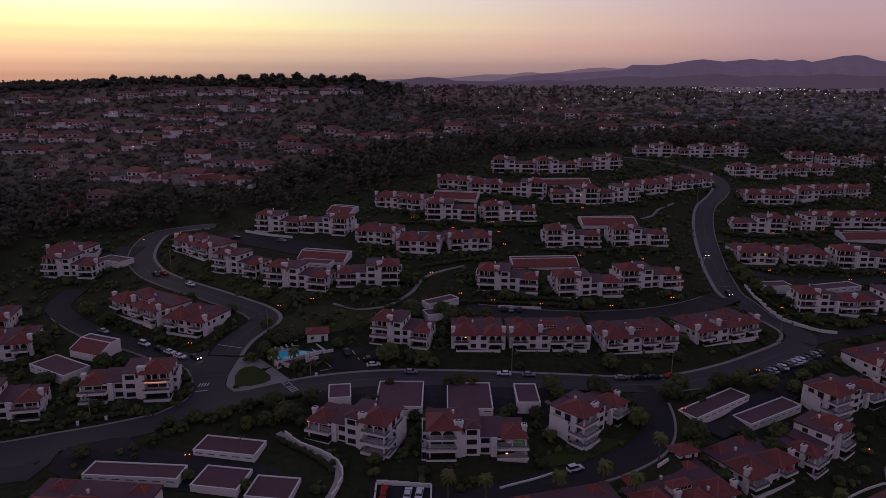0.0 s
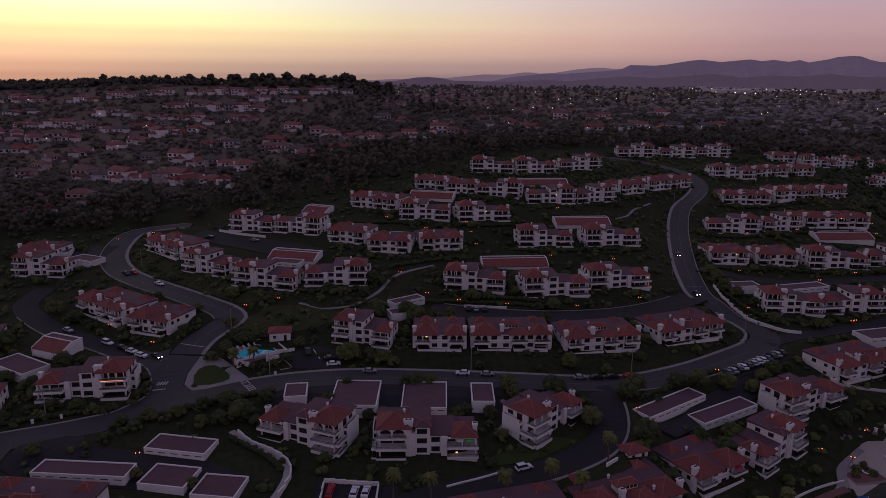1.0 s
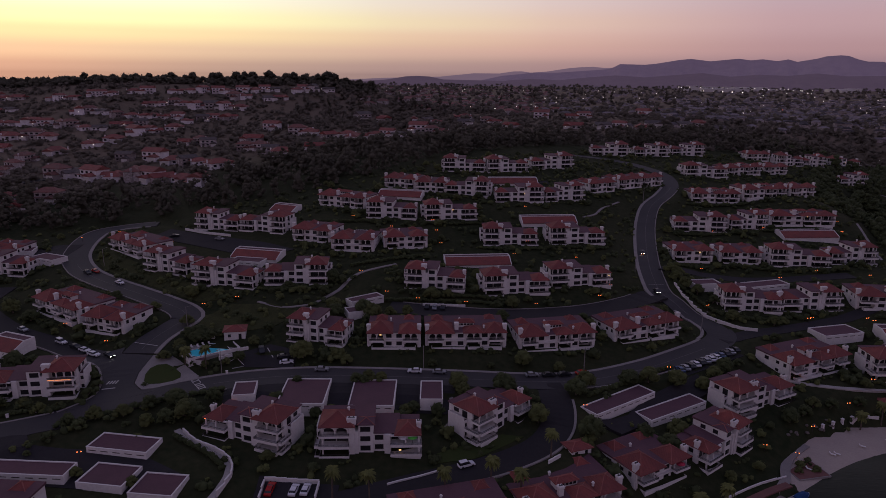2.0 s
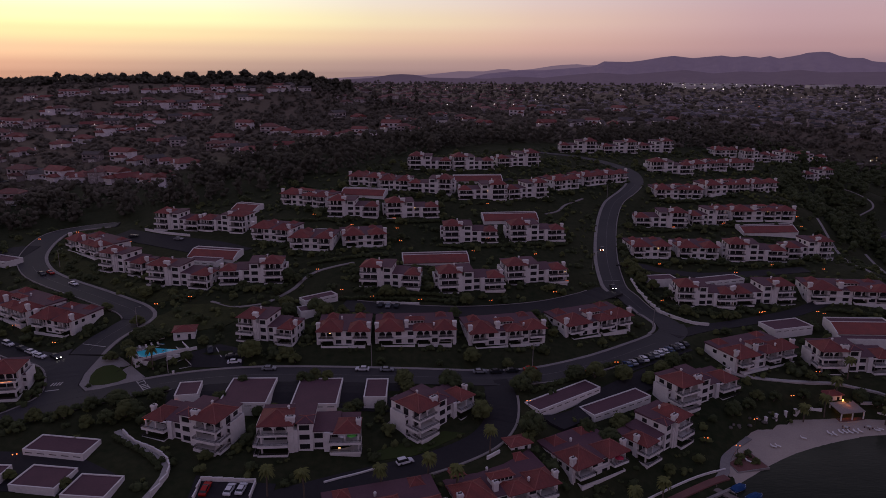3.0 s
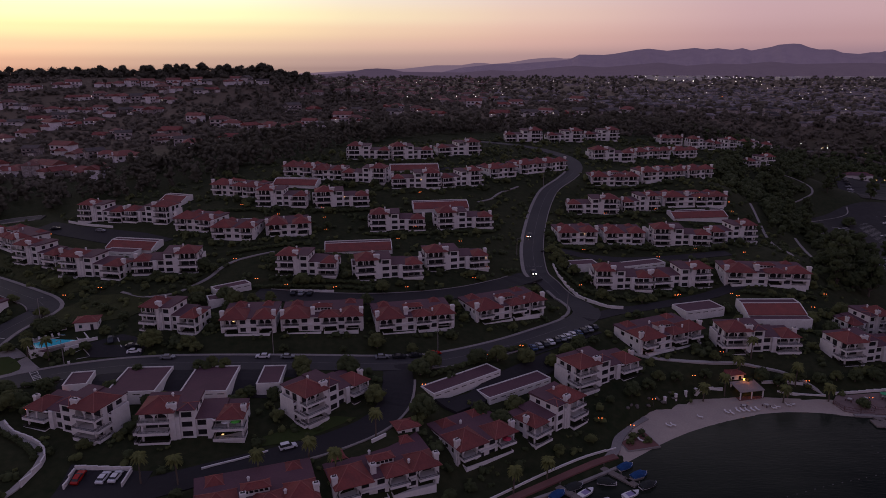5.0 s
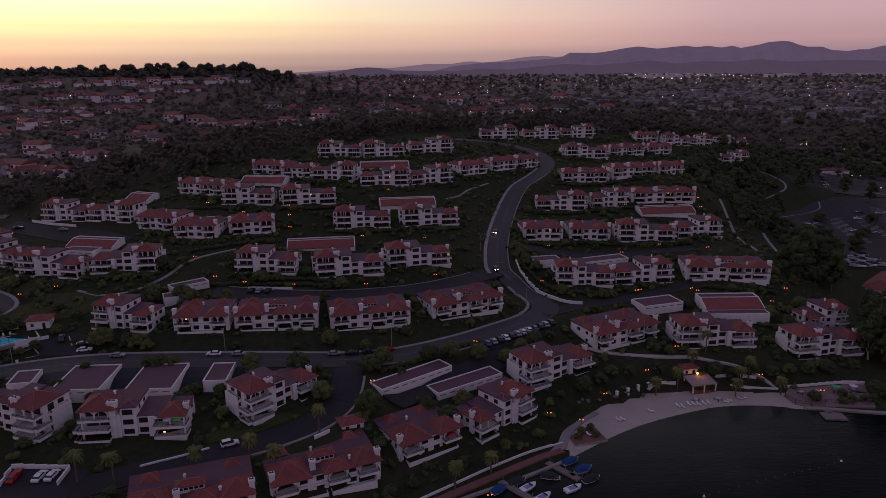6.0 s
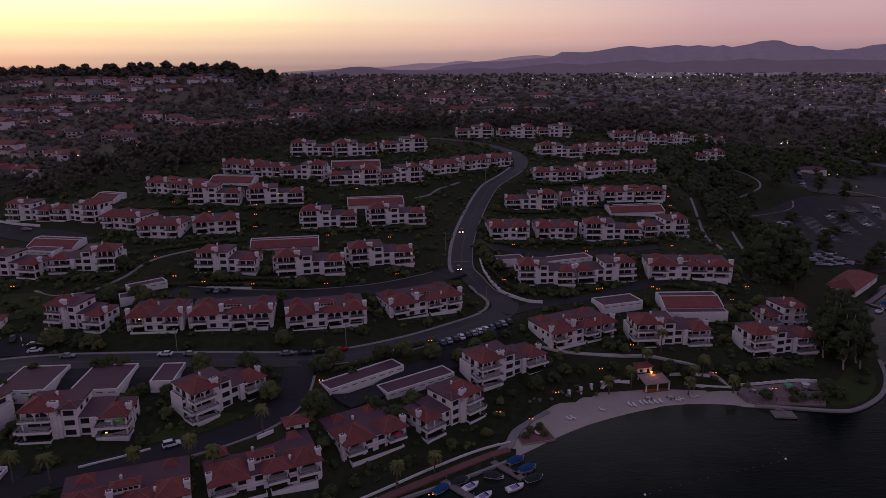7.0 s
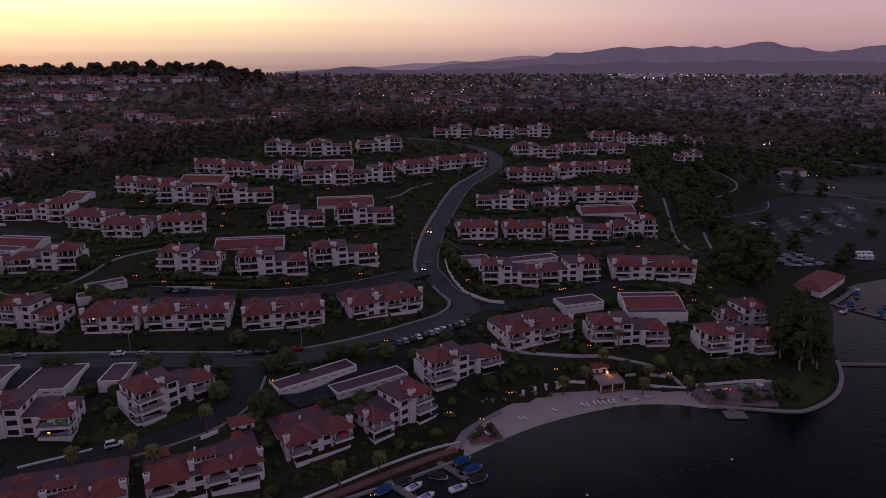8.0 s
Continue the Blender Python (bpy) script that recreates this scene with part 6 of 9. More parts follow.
def car(paint, label, lit=False, tall=False):
    root = new("car")
    tagged(root, label, "car")
    top = 1.75 if tall else 1.42
    bm = bmesh.new()
    prof = [(-2.25, 0.35), (-2.3, 0.8), (-2.1, 0.95), (-1.2, 1.0), (1.0, 0.98), (2.0, 0.82), (2.25, 0.6), (2.22, 0.35)]
    ends = [[bm.verts.new((x, y, z)) for x, z in prof] for y in (-0.88, 0.88)]
    bm.faces.new(ends[0][::-1]); bm.faces.new(ends[1])
    for k in range(len(prof)):
        n = (k + 1) % len(prof)
        bm.faces.new((ends[0][k], ends[0][n], ends[1][n], ends[1][k]))
    bmesh.ops.recalc_face_normals(bm, faces=bm.faces)
    body = part("body", bm, paint, root)
    back = -2.15 if tall else -1.75
    for name, mat, shrink, z0, z1 in (("glazing", GLASS, 0.0, 0.96, top - 0.1), ("cabin_roof", paint, 0.05, top - 0.1, top)):
        bm = bmesh.new()
        f0, f1 = (z0 - 0.96) / (top - 0.96), (z1 - 0.96) / (top - 0.96)
        lo = [(back + 0.55 * f0 * (0.4 if tall else 1), -0.8 + 0.16 * f0), (1.0 - 0.85 * f0, -0.8 + 0.16 * f0), (1.0 - 0.85 * f0, 0.8 - 0.16 * f0), (back + 0.55 * f0 * (0.4 if tall else 1), 0.8 - 0.16 * f0)]
        hi = [(back + 0.55 * f1 * (0.4 if tall else 1), -0.8 + 0.16 * f1), (1.0 - 0.85 * f1, -0.8 + 0.16 * f1), (1.0 - 0.85 * f1, 0.8 - 0.16 * f1), (back + 0.55 * f1 * (0.4 if tall else 1), 0.8 - 0.16 * f1)]
        a = [bm.verts.new((x, y, z0)) for x, y in lo]
        b = [bm.verts.new((x, y, z1)) for x, y in hi]
        bm.faces.new(a[::-1]); bm.faces.new(b)
        for k in range(4):
            bm.faces.new((a[k], a[(k + 1) % 4], b[(k + 1) % 4], b[k]))
        part(name, bm, mat, root)
    for x in (-1.4, 1.4):
        for y in (-0.8, 0.8):
            bm = bmesh.new()
            tube(bm, (x, y - 0.11, 0.33), (x, y + 0.11, 0.33), 0.33, 0.33, 12)
            part("wheel", bm, TYRE, root)
    for y in (-0.6, 0.6):
        bm = bmesh.new()
        box(bm, 2.16, y - 0.2, 0.58, 2.28, y + 0.2, 0.74)
        part("headlight", bm, HEADLIGHT if lit else GLASS, root)
    return root


PAINTS = {"white": surface("white_car_paint", (0.70, 0.69, 0.72), (0.62, 0.61, 0.64), rough=0.2, bump=0.0), "silver": surface("silver_car_paint", (0.36, 0.37, 0.40), rough=0.25, metal=0.4, bump=0.0),
          "dark": surface("dark_car_paint", (0.025, 0.027, 0.033), rough=0.2, bump=0.0), "red": surface("red_car_paint", (0.38, 0.015, 0.012), rough=0.2, bump=0.0),
          "blue": surface("blue_car_paint", (0.06, 0.10, 0.20), rough=0.2, bump=0.0)}
CARS = {c: car(p, f"parked {c} car beside the road" if c != "dark" else "parked black car beside the road") for c, p in PAINTS.items()}
VAN = car(PAINTS["white"], "parked tall white car beside the road", tall=True)
CARS["van"] = VAN
CARS_USED = set()


def park(colour, x, y, turn, lift=0.16):
    z = [ground(x + a * math.cos(radians(turn)), y + a * math.sin(radians(turn))) for a in (-1.4, 1.4)]
    m = pose(x, y, sum(z) / 2 + lift, 0, -math.degrees(math.atan2(z[1] - z[0], 2.8)), turn)
    if colour in CARS_USED:
        return copy_thing(CARS[colour], m)
    CARS_USED.add(colour)
    CARS[colour].matrix_basis = m
    return CARS[colour]


STREET_CARS = [("silver", -8.3, 200.6, 0), ("white", 20.9, 200.4, 180), ("silver", 28.8, 200.3, 0), ("silver", 58.3, 201.0, 8), ("dark", 63.8, 201.6, 10), ("dark", 69.0, 202.7, 14), ("red", 75.0, 204.4, 22),
               ("van", -100.2, 219.7, -30), ("white", -89.1, 213.3, -28), ("dark", -93.5, 216.0, -28), ("white", -84.4, 209.8, -24), ("silver", -118.8, 229.6, -32), ("white", -101.9, 269.6, -36),
               ("red", -118.0, 283.0, -38), ("dark", -120.5, 281.0, -40), ("white", -20.6, 206.0, 10), ("dark", -22.0, 208.6, 10), ("dark", -30.0, 211.6, -70), ("van", 35.6, 156.4, 24),
               ("red", -12.4, 146.6, 84), ("white", -6.6, 146.4, 84), ("white", -3.8, 146.6, 84), ("silver", 27.2, 243.9, 84), ("dark", 30.3, 244.0, 84), ("dark", 24.3, 243.8, 84), ("silver", -74, 314, -20),
               ("dark", -98, 322, 10)]
for _c, _x, _y, _a in STREET_CARS:
    park(_c, _x, _y, _a)
for _k, _c in enumerate(("blue", "silver", "dark", "white", "dark", "silver", "white", "white", "blue", "dark", "silver", "dark")):
    park(_c, 108.2 + 2.25 * _k, 208.2 + 1.42 * _k, 100)
BAY_ROWS = [((309, 383), (305, 357)), ((331, 392), (320, 353)), ((353, 405), (342, 358)), ((375, 417), (363, 372)), ((397, 428), (385, 386)), ((418, 440), (407, 402))]
_rng = random.Random(5)
for _r, (_a, _b) in enumerate(BAY_ROWS):
    _n = int(math.hypot(_b[0] - _a[0], _b[1] - _a[1]) / 2.7)
    for _k in range(_n):
        if _rng.random() < 0.16:
            _f, _side = (_k + 0.5) / _n, _rng.choice((-1, 1))
            park(_rng.choice(("white", "silver", "dark", "blue", "silver", "white")), _a[0] + (_b[0] - _a[0]) * _f + 2.6 * _side, _a[1] + (_b[1] - _a[1]) * _f - 0.7 * _side, -16 + 180 * (_side > 0), 0.4)
for _k in range(11):
    park(_rng.choice(("white", "silver", "dark")), 416 + 2.6 * _k + _rng.uniform(-0.5, 0.5), 508 + 6.0 * _k, 150, 0.4)
_lit = car(PAINTS["dark"], "dark car with lit headlights driving down the street", lit=True)
_lit.matrix_basis = pose(119.6, 271.0, ground(119.6, 271.0) + 0.16, 0, 3, -88)
copy_thing(_lit, pose(-79.2, 209.4, ground(-79.2, 209.4) + 0.3, 0, 0, -38))
copy_thing(_lit, pose(125.0, 312.0, ground(125.0, 312.0) + 0.16, 0, 6, -102))

# bay lines of the car park, a comb of short strokes on both sides of each row
for _a, _b in BAY_ROWS:
    _a, _b = np.array(_a, float), np.array(_b, float)
    _n = int(np.hypot(*(_b - _a)) / 2.7)
    _d = (_b - _a) / np.hypot(*(_b - _a))
    _p = np.array([-_d[1], _d[0]])
    _verts, _faces = [], []
    for _k in range(_n + 1):
        _c = _a + (_b - _a) * _k / _n
        _corners = [_c + _p * u + _d * v for u, v in ((-5, -0.1), (5, -0.1), (5, 0.1), (-5, 0.1))]
        _h = land([q[0] for q in _corners], [q[1] for q in _corners])
        _i = len(_verts)
        _verts += [(q[0], q[1], h + z) for z in (0.30, 0.41) for q, h in zip(_corners, _h)]
        _faces += [(_i + 3, _i + 2, _i + 1, _i), (_i + 4, _i + 5, _i + 6, _i + 7)] + [(_i + e, _i + (e + 1) % 4, _i + 4 + (e + 1) % 4, _i + 4 + e) for e in range(4)]
    tagged(from_arrays("trim", _verts, _faces, PAINT), "pale painted bay lines of the car park", "marking", kind="structure")
_s = line_samples([(400, 690), (463, 676), (496, 680), (513, 673), (525, 664), (537, 651), (560, 617), (604, 555), (660, 490)], 6.0)
strip("road", _s, land(_s[:, 0], _s[:, 1]), -5, 5, 0.6, 1.5, ASPHALT, "asphalt road beyond the car parks", "road")
strip("pavement", _s, land(_s[:, 0], _s[:, 1]), 5, 6.2, 0.75, 1.6, CONCRETE, "pale kerb of the road beyond the car parks", "pavement")
for _pts in ([(428, 484), (438, 478), (447, 466), (462, 454), (485, 440)], [(312, 395), (330, 408), (352, 420), (360, 432)]):
    path(_pts, 1.1, "pale footpath beside the car park", lift=0.5)


_s = line_samples([(-226, 470), (-250, 449), (-263, 430), (-252, 395), (-238, 366), (-227, 332), (-222, 300)], 4.0)
strip("road", _s, land(_s[:, 0], _s[:, 1]), -4, 4, 0.35, 1.2, ASPHALT, "pale asphalt street of the western slope", "road")


# ---- the lakeside terrace ----
RUSTY = surface("brown_railing_paint", (0.13, 0.06, 0.055), (0.09, 0.045, 0.045), coarse=0.6, fine=4)


def terrace_rail(points):
    """A railing of posts, two rails and slats along straight runs."""
    root = new("railing")
    z = ground(*points[0]) + 0.3
    root.matrix_basis = pose(points[0][0], points[0][1], z)
    tagged(root, "brown railing round the lakeside terrace", "railing")
    for (ax, ay), (bx, by) in zip(points, points[1:]):
        ox, oy = points[0]
        bm = bmesh.new()
        for h in (0.15, 0.95):
            tube(bm, (ax - ox, ay - oy, h), (bx - ox, by - oy, h), 0.05, 0.05, 6)
        n = max(2, int(math.hypot(bx - ax, by - ay) / 0.35))
        for k in range(n):
            q = (k + 0.5) / n
            x, y = ax + (bx - ax) * q - ox, ay + (by - ay) * q - oy
            tube(bm, (x, y, 0.15), (x, y, 0.95), 0.025, 0.025, 4)
        part("rail", bm, RUSTY, root)
        bm = bmesh.new()
        drum(bm, ax - ox, ay - oy, -0.6, 1.05, 0.09, 0.09, 8)
        part("post", bm, RUSTY, root)


terrace_rail([(200.6, 188.0), (201.6, 183.8), (205.4, 181.6), (209.4, 181.0)])
terrace_rail([(209.6, 187.4), (210.4, 182.4), (218.0, 180.6), (224.0, 179.2)])
TABLE_TOP = surface("pale_table_top", (0.55, 0.52, 0.50), coarse=0.8, fine=4, bump=0.05)


def terrace_table():
    root = new("table")
    tagged(root, "round pale table with four stools on the lakeside terrace", "table", "tables on the lakeside terrace")
    bm = bmesh.new()
    drum(bm, 0, 0, 0.68, 0.75, 0.7, 0.7, 16)
    part("tabletop", bm, TABLE_TOP, root)
    bm = bmesh.new()
    drum(bm, 0, 0, 0, 0.68, 0.18, 0.06, 8)
    part("leg", bm, STEEL, root)
    for k in range(4):
        bm = bmesh.new()
        drum(bm, 1.15 * math.cos(k * 1.571), 1.15 * math.sin(k * 1.571), 0, 0.45, 0.15, 0.22, 8)
        part("stool", bm, RUSTY, root)
    return root


_table = None
for _x, _y in ((206.5, 189.0), (211.5, 188.6), (217.6, 188.8), (223.0, 188.2), (220.0, 185.0), (179.0, 188.2), (171.6, 188.0)):
    _m = pose(_x, _y, (ground(_x, _y) + 0.3) if _x > 200 else float(sand_height([_x], [_y])[0]), 0, 0, _x * 20 % 90)
    if _table is None:
        _table = terrace_table()
        _table.matrix_basis = _m
    else:
        copy_thing(_table, _m)
umbrella((0.08, 0.45, 0.20), 217.6, 188.8, ground(217.6, 188.8) + 0.3, "teal parasol over a table by the lake")
umbrella((0.60, 0.58, 0.60), 223.0, 188.2, ground(223, 188.2) + 0.3, "pale parasol over a table by the lake")

# white gate piers and rocks behind the sand
for _x, _y in ((150.6, 190.6), (154.4, 192.2), (158.2, 193.6), (146.4, 188.8)):
    _bm = bmesh.new()
    box(_bm, -0.35, -0.35, -1.0, 0.35, 0.35, 1.3)
    box(_bm, -0.45, -0.45, 1.3, 0.45, 0.45, 1.45)
    _o = solid("pier", _bm, STUCCO, "square white pier at the back of the beach", "pier", group="piers behind the beach")
    _o.matrix_basis = pose(_x, _y, ground(_x, _y), 0, 0, 25)
ROCK = surface("pale_boulder", (0.15, 0.13, 0.115), (0.09, 0.08, 0.07), coarse=0.8, fine=4, bump=0.4)
_rng = random.Random(41)
for _k in range(14):
    _f = _rng.random()
    _x, _y = 133 + 20 * _f + _rng.uniform(-0.8, 0.8), 181.6 + 9.6 * _f + _rng.uniform(0.2, 3.0)
    _bm = bmesh.new()
    bmesh.ops.create_icosphere(_bm, subdivisions=2, radius=1.0)
    for _v in _bm.verts:
        _v.co *= 1 + 0.35 * noise.noise(_v.co * 1.3 + Vector((_k, 0, 0)))
    _o = solid("boulder", _bm, ROCK, "rough pale boulder at the foot of the planted bank", "rock", group="boulders behind the beach")
    _o.matrix_basis = pose(_x, _y, ground(_x, _y) + 0.1, 0, 0, 40 * _k) @ Matrix.Diagonal((_rng.uniform(0.4, 0.8), _rng.uniform(0.4, 0.7), _rng.uniform(0.3, 0.5), 1))


# ---- lamps ----
def path_lamp():
    root = new("path_lamp")
    tagged(root, "low path lamp with two small glowing amber heads", "lamp", "amber path lamps")
    bm = bmesh.new()
    drum(bm, 0, 0, -0.5, 2.2, 0.06, 0.05, 8)
    part("post", bm, RAIL, root)
    bm = bmesh.new()
    box(bm, -0.5, -0.04, 2.14, 0.5, 0.04, 2.2)
    part("arm", bm, RAIL, root)
    for x in (-0.48, 0.48):
        bm = bmesh.new()
        bmesh.ops.create_icosphere(bm, subdivisions=1, radius=0.15)
        bmesh.ops.translate(bm, verts=bm.verts, vec=(x, 0, 2.0))
        part("globe", bm, AMBER, root, "glowing amber globe")
    return root


LAMPS_WEST = [(-142.7, 322.4), (-127.8, 329.0), (-112.8, 322.9), (-106.7, 319.4), (-95.2, 310.7), (-117.3, 308.5), (-59.7, 265.6), (-48.0, 248.6), (-3.1, 270.7), (8.4, 255.4), (39.1, 248.6), (66.4, 250.7),
              (93.8, 263.1), (5.9, 301.8), (6.3, 320.4), (25.9, 331.2), (27.8, 320.1), (29.8, 306.5), (62.9, 299.0), (74.1, 352.2), (20.7, 249.7), (90.8, 296.6), (100.6, 273.3), (81.1, 288.9), (70.7, 313.1),
              (-13.6, 333.5), (-31, 180), (14.5, 173.0), (33.5, 172.0), (-63.5, 157.4), (-105, 232), (-84, 218), (-60, 246), (-58, 292)]
LAMPS_EAST = [(170.3, 343.3), (203.6, 363.8), (199.1, 349.7), (178.0, 285.6), (198.2, 293.8), (216.0, 283.6), (174.8, 251.6), (194.1, 247.8), (244.1, 360.2), (242.2, 351.6), (123.2, 306.3),
              (147.3, 209.7), (172.6, 207.8), (158.9, 197.4), (142.1, 186.7), (131.6, 174.9), (173.2, 250.9), (196.1, 246.6), (216.5, 240.3), (223.7, 241.0), (235.7, 252.8), (196.7, 196.4), (137.1, 260.7), (146.9, 294.8),
              (71, 180.5), (92.5, 200), (100.5, 143.0), (122, 175), (104, 207), (212, 187)]
_lamp = None
for _x, _y in LAMPS_WEST + LAMPS_EAST:
    _m = pose(_x, _y, ground(_x, _y), 0, 0, (_x * 7) % 40 - 20)
    if _lamp is None:
        _lamp = path_lamp()
        _lamp.matrix_basis = _m
    else:
        copy_thing(_lamp, _m)


def street_lamp(high=8.0):
    root = new("street_lamp")
    tagged(root, "tall pale concrete street lamp, unlit", "street lamp", "street lamps")
    bm = bmesh.new()
    drum(bm, 0, 0, -0.5, high, 0.13, 0.08, 8)
    part("pole", bm, CONCRETE, root)
    bm = bmesh.new()
    tube(bm, (0, 0, high - 0.1), (0, -1.4, high + 0.25), 0.05, 0.04)
    part("arm", bm, CONCRETE, root)
    bm = bmesh.new()
    box(bm, -0.16, -2.0, high + 0.16, 0.16, -1.3, high + 0.32)
    part("lamp_head", bm, STEEL, root)
    return root


_pole = None
for _x, _y, _a in ((23.7, 203.6, 0), (76.4, 208.0, 20), (127, 240, 100), (-40, 200.5, -10), (-60, 228, 90), (-118, 291, 130), (146, 386, 110), (-98, 177, 0), (115.5, 290, 100)):
    _m = pose(_x, _y, ground(_x, _y), 0, 0, _a)
    if _pole is None:
        _pole = street_lamp()
        _pole.matrix_basis = _m
    else:
        copy_thing(_pole, _m)

_bm = bmesh.new()
for _k in range(22):
    drum(_bm, 0.29 * _k, 0.0, -0.06, 0.06, 0.05, 0.05, 6)
tube(_bm, (0, 0, 0.07), (6.1, 0, 0.07), 0.02, 0.02, 5)
_o = solid("string_lights", _bm, shine("string_light_glow", (1.0, 0.30, 0.06), 2.2), "string of small amber lights along a balcony", "lights")
_o.matrix_basis = pose(-85.4, 184.6, ground(-91.1, 185.3) + 6.1, 0, 0, 8)
for _x, _y in ((-93.6, 177.0), (-100.4, 174.4), (-87.2, 179.6), (-38.0, 199.4)):
    _bm = bmesh.new()
    box(_bm, -0.35, -0.25, -0.4, 0.35, 0.25, 1.0)
    box(_bm, -0.4, -0.3, 1.0, 0.4, 0.3, 1.08)
    _o = solid("utility_box", _bm, STUCCO, "small pale utility box beside the street", "utility box")
    _o.matrix_basis = pose(_x, _y, ground(_x, _y) + 0.1, 0, 0, 22)

# lit balcony lamps and rooms
for _x, _y, _z in ((-34.6, 168.0, 4.6), (215.0, 208.6, 2.0)):
    _bm = bmesh.new()
    drum(_bm, 0, 0, -0.1, 0.14, 0.16, 0.2, 10)
    _o = solid("wall_lamp", _bm, AMBER, "glowing amber lamp under a balcony ceiling", "lamp")
    _o.matrix_basis = pose(_x, _y, ground(_x, _y) + _z)


for _x, _y, _z in ((18.4, 160.4, 1.9), (30.6, 262.4, 4.4), (9.2, 214.6, 4.6), (66.0, 263.4, 1.8), (-9.0, 297.0, 4.6), (100.0, 275.0, 4.6), (184.0, 263.0, 4.6), (222.4, 259.4, 1.6), (346.0, 532.0, 4.4), (150.0, 307.0, 4.4),
                   (36.0, 339.0, 4.4), (205.0, 305.0, 4.6), (160.0, 261.0, 1.9), (-88.0, 282.0, 4.6), (75.0, 364.0, 4.4), (226.0, 358.0, 4.4), (49.0, 419.0, 4.4), (190.0, 503.0, 4.4)):
    _bm = bmesh.new()
    box(_bm, -0.3, -0.08, -0.14, 0.3, 0.1, 0.14)
    _o = solid("wall_lamp", _bm, WARMROOM, "small warm lamp on a balcony wall", "lamp")
    _o.matrix_basis = pose(_x, _y - 0.6, ground(_x, _y) + _z)


# ---- detached houses of the neighbouring slopes ----
WALL_BEIGE = surface("beige_stucco", (0.74, 0.67, 0.68), (0.26, 0.22, 0.215), coarse=0.03, fine=0.8, bump=0.1, vary=0.5)
WALL_PALE = surface("pale_stucco", (0.80, 0.75, 0.78), (0.60, 0.55, 0.57), coarse=0.3, fine=0.8, bump=0.1, vary=0.3)
DOOR_WHITE = surface("pale_garage_door", (0.62, 0.58, 0.56), (0.48, 0.45, 0.44), coarse=0.3, fine=2, bump=0.1)
TILE_GREY = tiles("grey_shingle", (0.13, 0.10, 0.095), (0.08, 0.07, 0.07))


def gable(bm, x0, x1, y0, y1, z, rise, across=False):
    """A gabled roof with closed ends; its ridge runs along x, or along y when across."""
    if across:
        x0, x1, y0, y1 = y0, y1, x0, x1
    ym = (y0 + y1) / 2
    swap = (lambda p: (p[1], p[0], p[2])) if across else (lambda p: p)
    prof = ((y0, z), (y1, z), (y1, z + 0.15), (ym, z + rise), (y0, z + 0.15))
    a, b = ([bm.verts.new(swap((x, y, h))) for y, h in prof] for x in (x0, x1))
    bm.faces.new(a); bm.faces.new(b[::-1])
    for k in range(5):
        bm.faces.new((a[k], b[k], b[(k + 1) % 5], a[(k + 1) % 5])[::-1])
    bmesh.ops.recalc_face_normals(bm, faces=bm.faces)


def detached_house(storeys, roofmat, wallmat, gabled, label):
    """A main block, a wing that comes forward with its garage door, and a lean-to behind."""
    root = new("house")
    tagged(root, label, "house", "houses of the neighbouring slopes")
    h = 2.7 * storeys
    w, d = 13.0, 8.0
    bm = bmesh.new()
    box(bm, -w / 2, 0, -3, w / 2, d, h)
    part("wall", bm, wallmat, root)
    bm = bmesh.new()
    box(bm, w / 2 - 5.6, -4.2, -3, w / 2 - 0.2, -0.01, 2.6)
    part("garage", bm, wallmat, root)
    bm = bmesh.new()
    (gable if gabled else hip)(bm, -w / 2 - 0.6, w / 2 + 0.6, -0.6, d + 0.6, h, 2.3)
    part("roof", bm, roofmat, root)
    bm = bmesh.new()
    gable(bm, w / 2 - 6.1, w / 2 + 0.3, -4.7, -0.3 if storeys > 1 else 3.5, 2.6, 1.6, True)
    part("garage_roof", bm, roofmat, root)
    if storeys > 1:
        bm = bmesh.new()
        box(bm, -w / 2 + 0.3, -2.6, 2.7, -w / 2 + 5.6, -0.61, 2.85)
        part("porch_roof", bm, roofmat, root)
    bm = bmesh.new()
    for k in range(3 if storeys > 1 else 2):
        for f in range(storeys):
            if k < 2 or f:
                box(bm, -w / 2 + 1.0 + 3.6 * k, -0.06, f * 2.7 + 0.8, -w / 2 + 2.8 + 3.6 * k, 0.05, f * 2.7 + 2.0)
    tagged(part("window", bm, GLASS, root), kind="stuff")
    bm = bmesh.new()
    box(bm, w / 2 - 5.2, -4.26, 0.05, w / 2 - 0.6, -4.15, 2.1)
    part("garage_door", bm, DOOR_WHITE, root)
    bm = bmesh.new()
    box(bm, -w / 2 - 0.5, 3.4, -3, -w / 2 - 0.01, 4.5, h + 1.9)
    part("chimney", bm, wallmat, root)
    return root


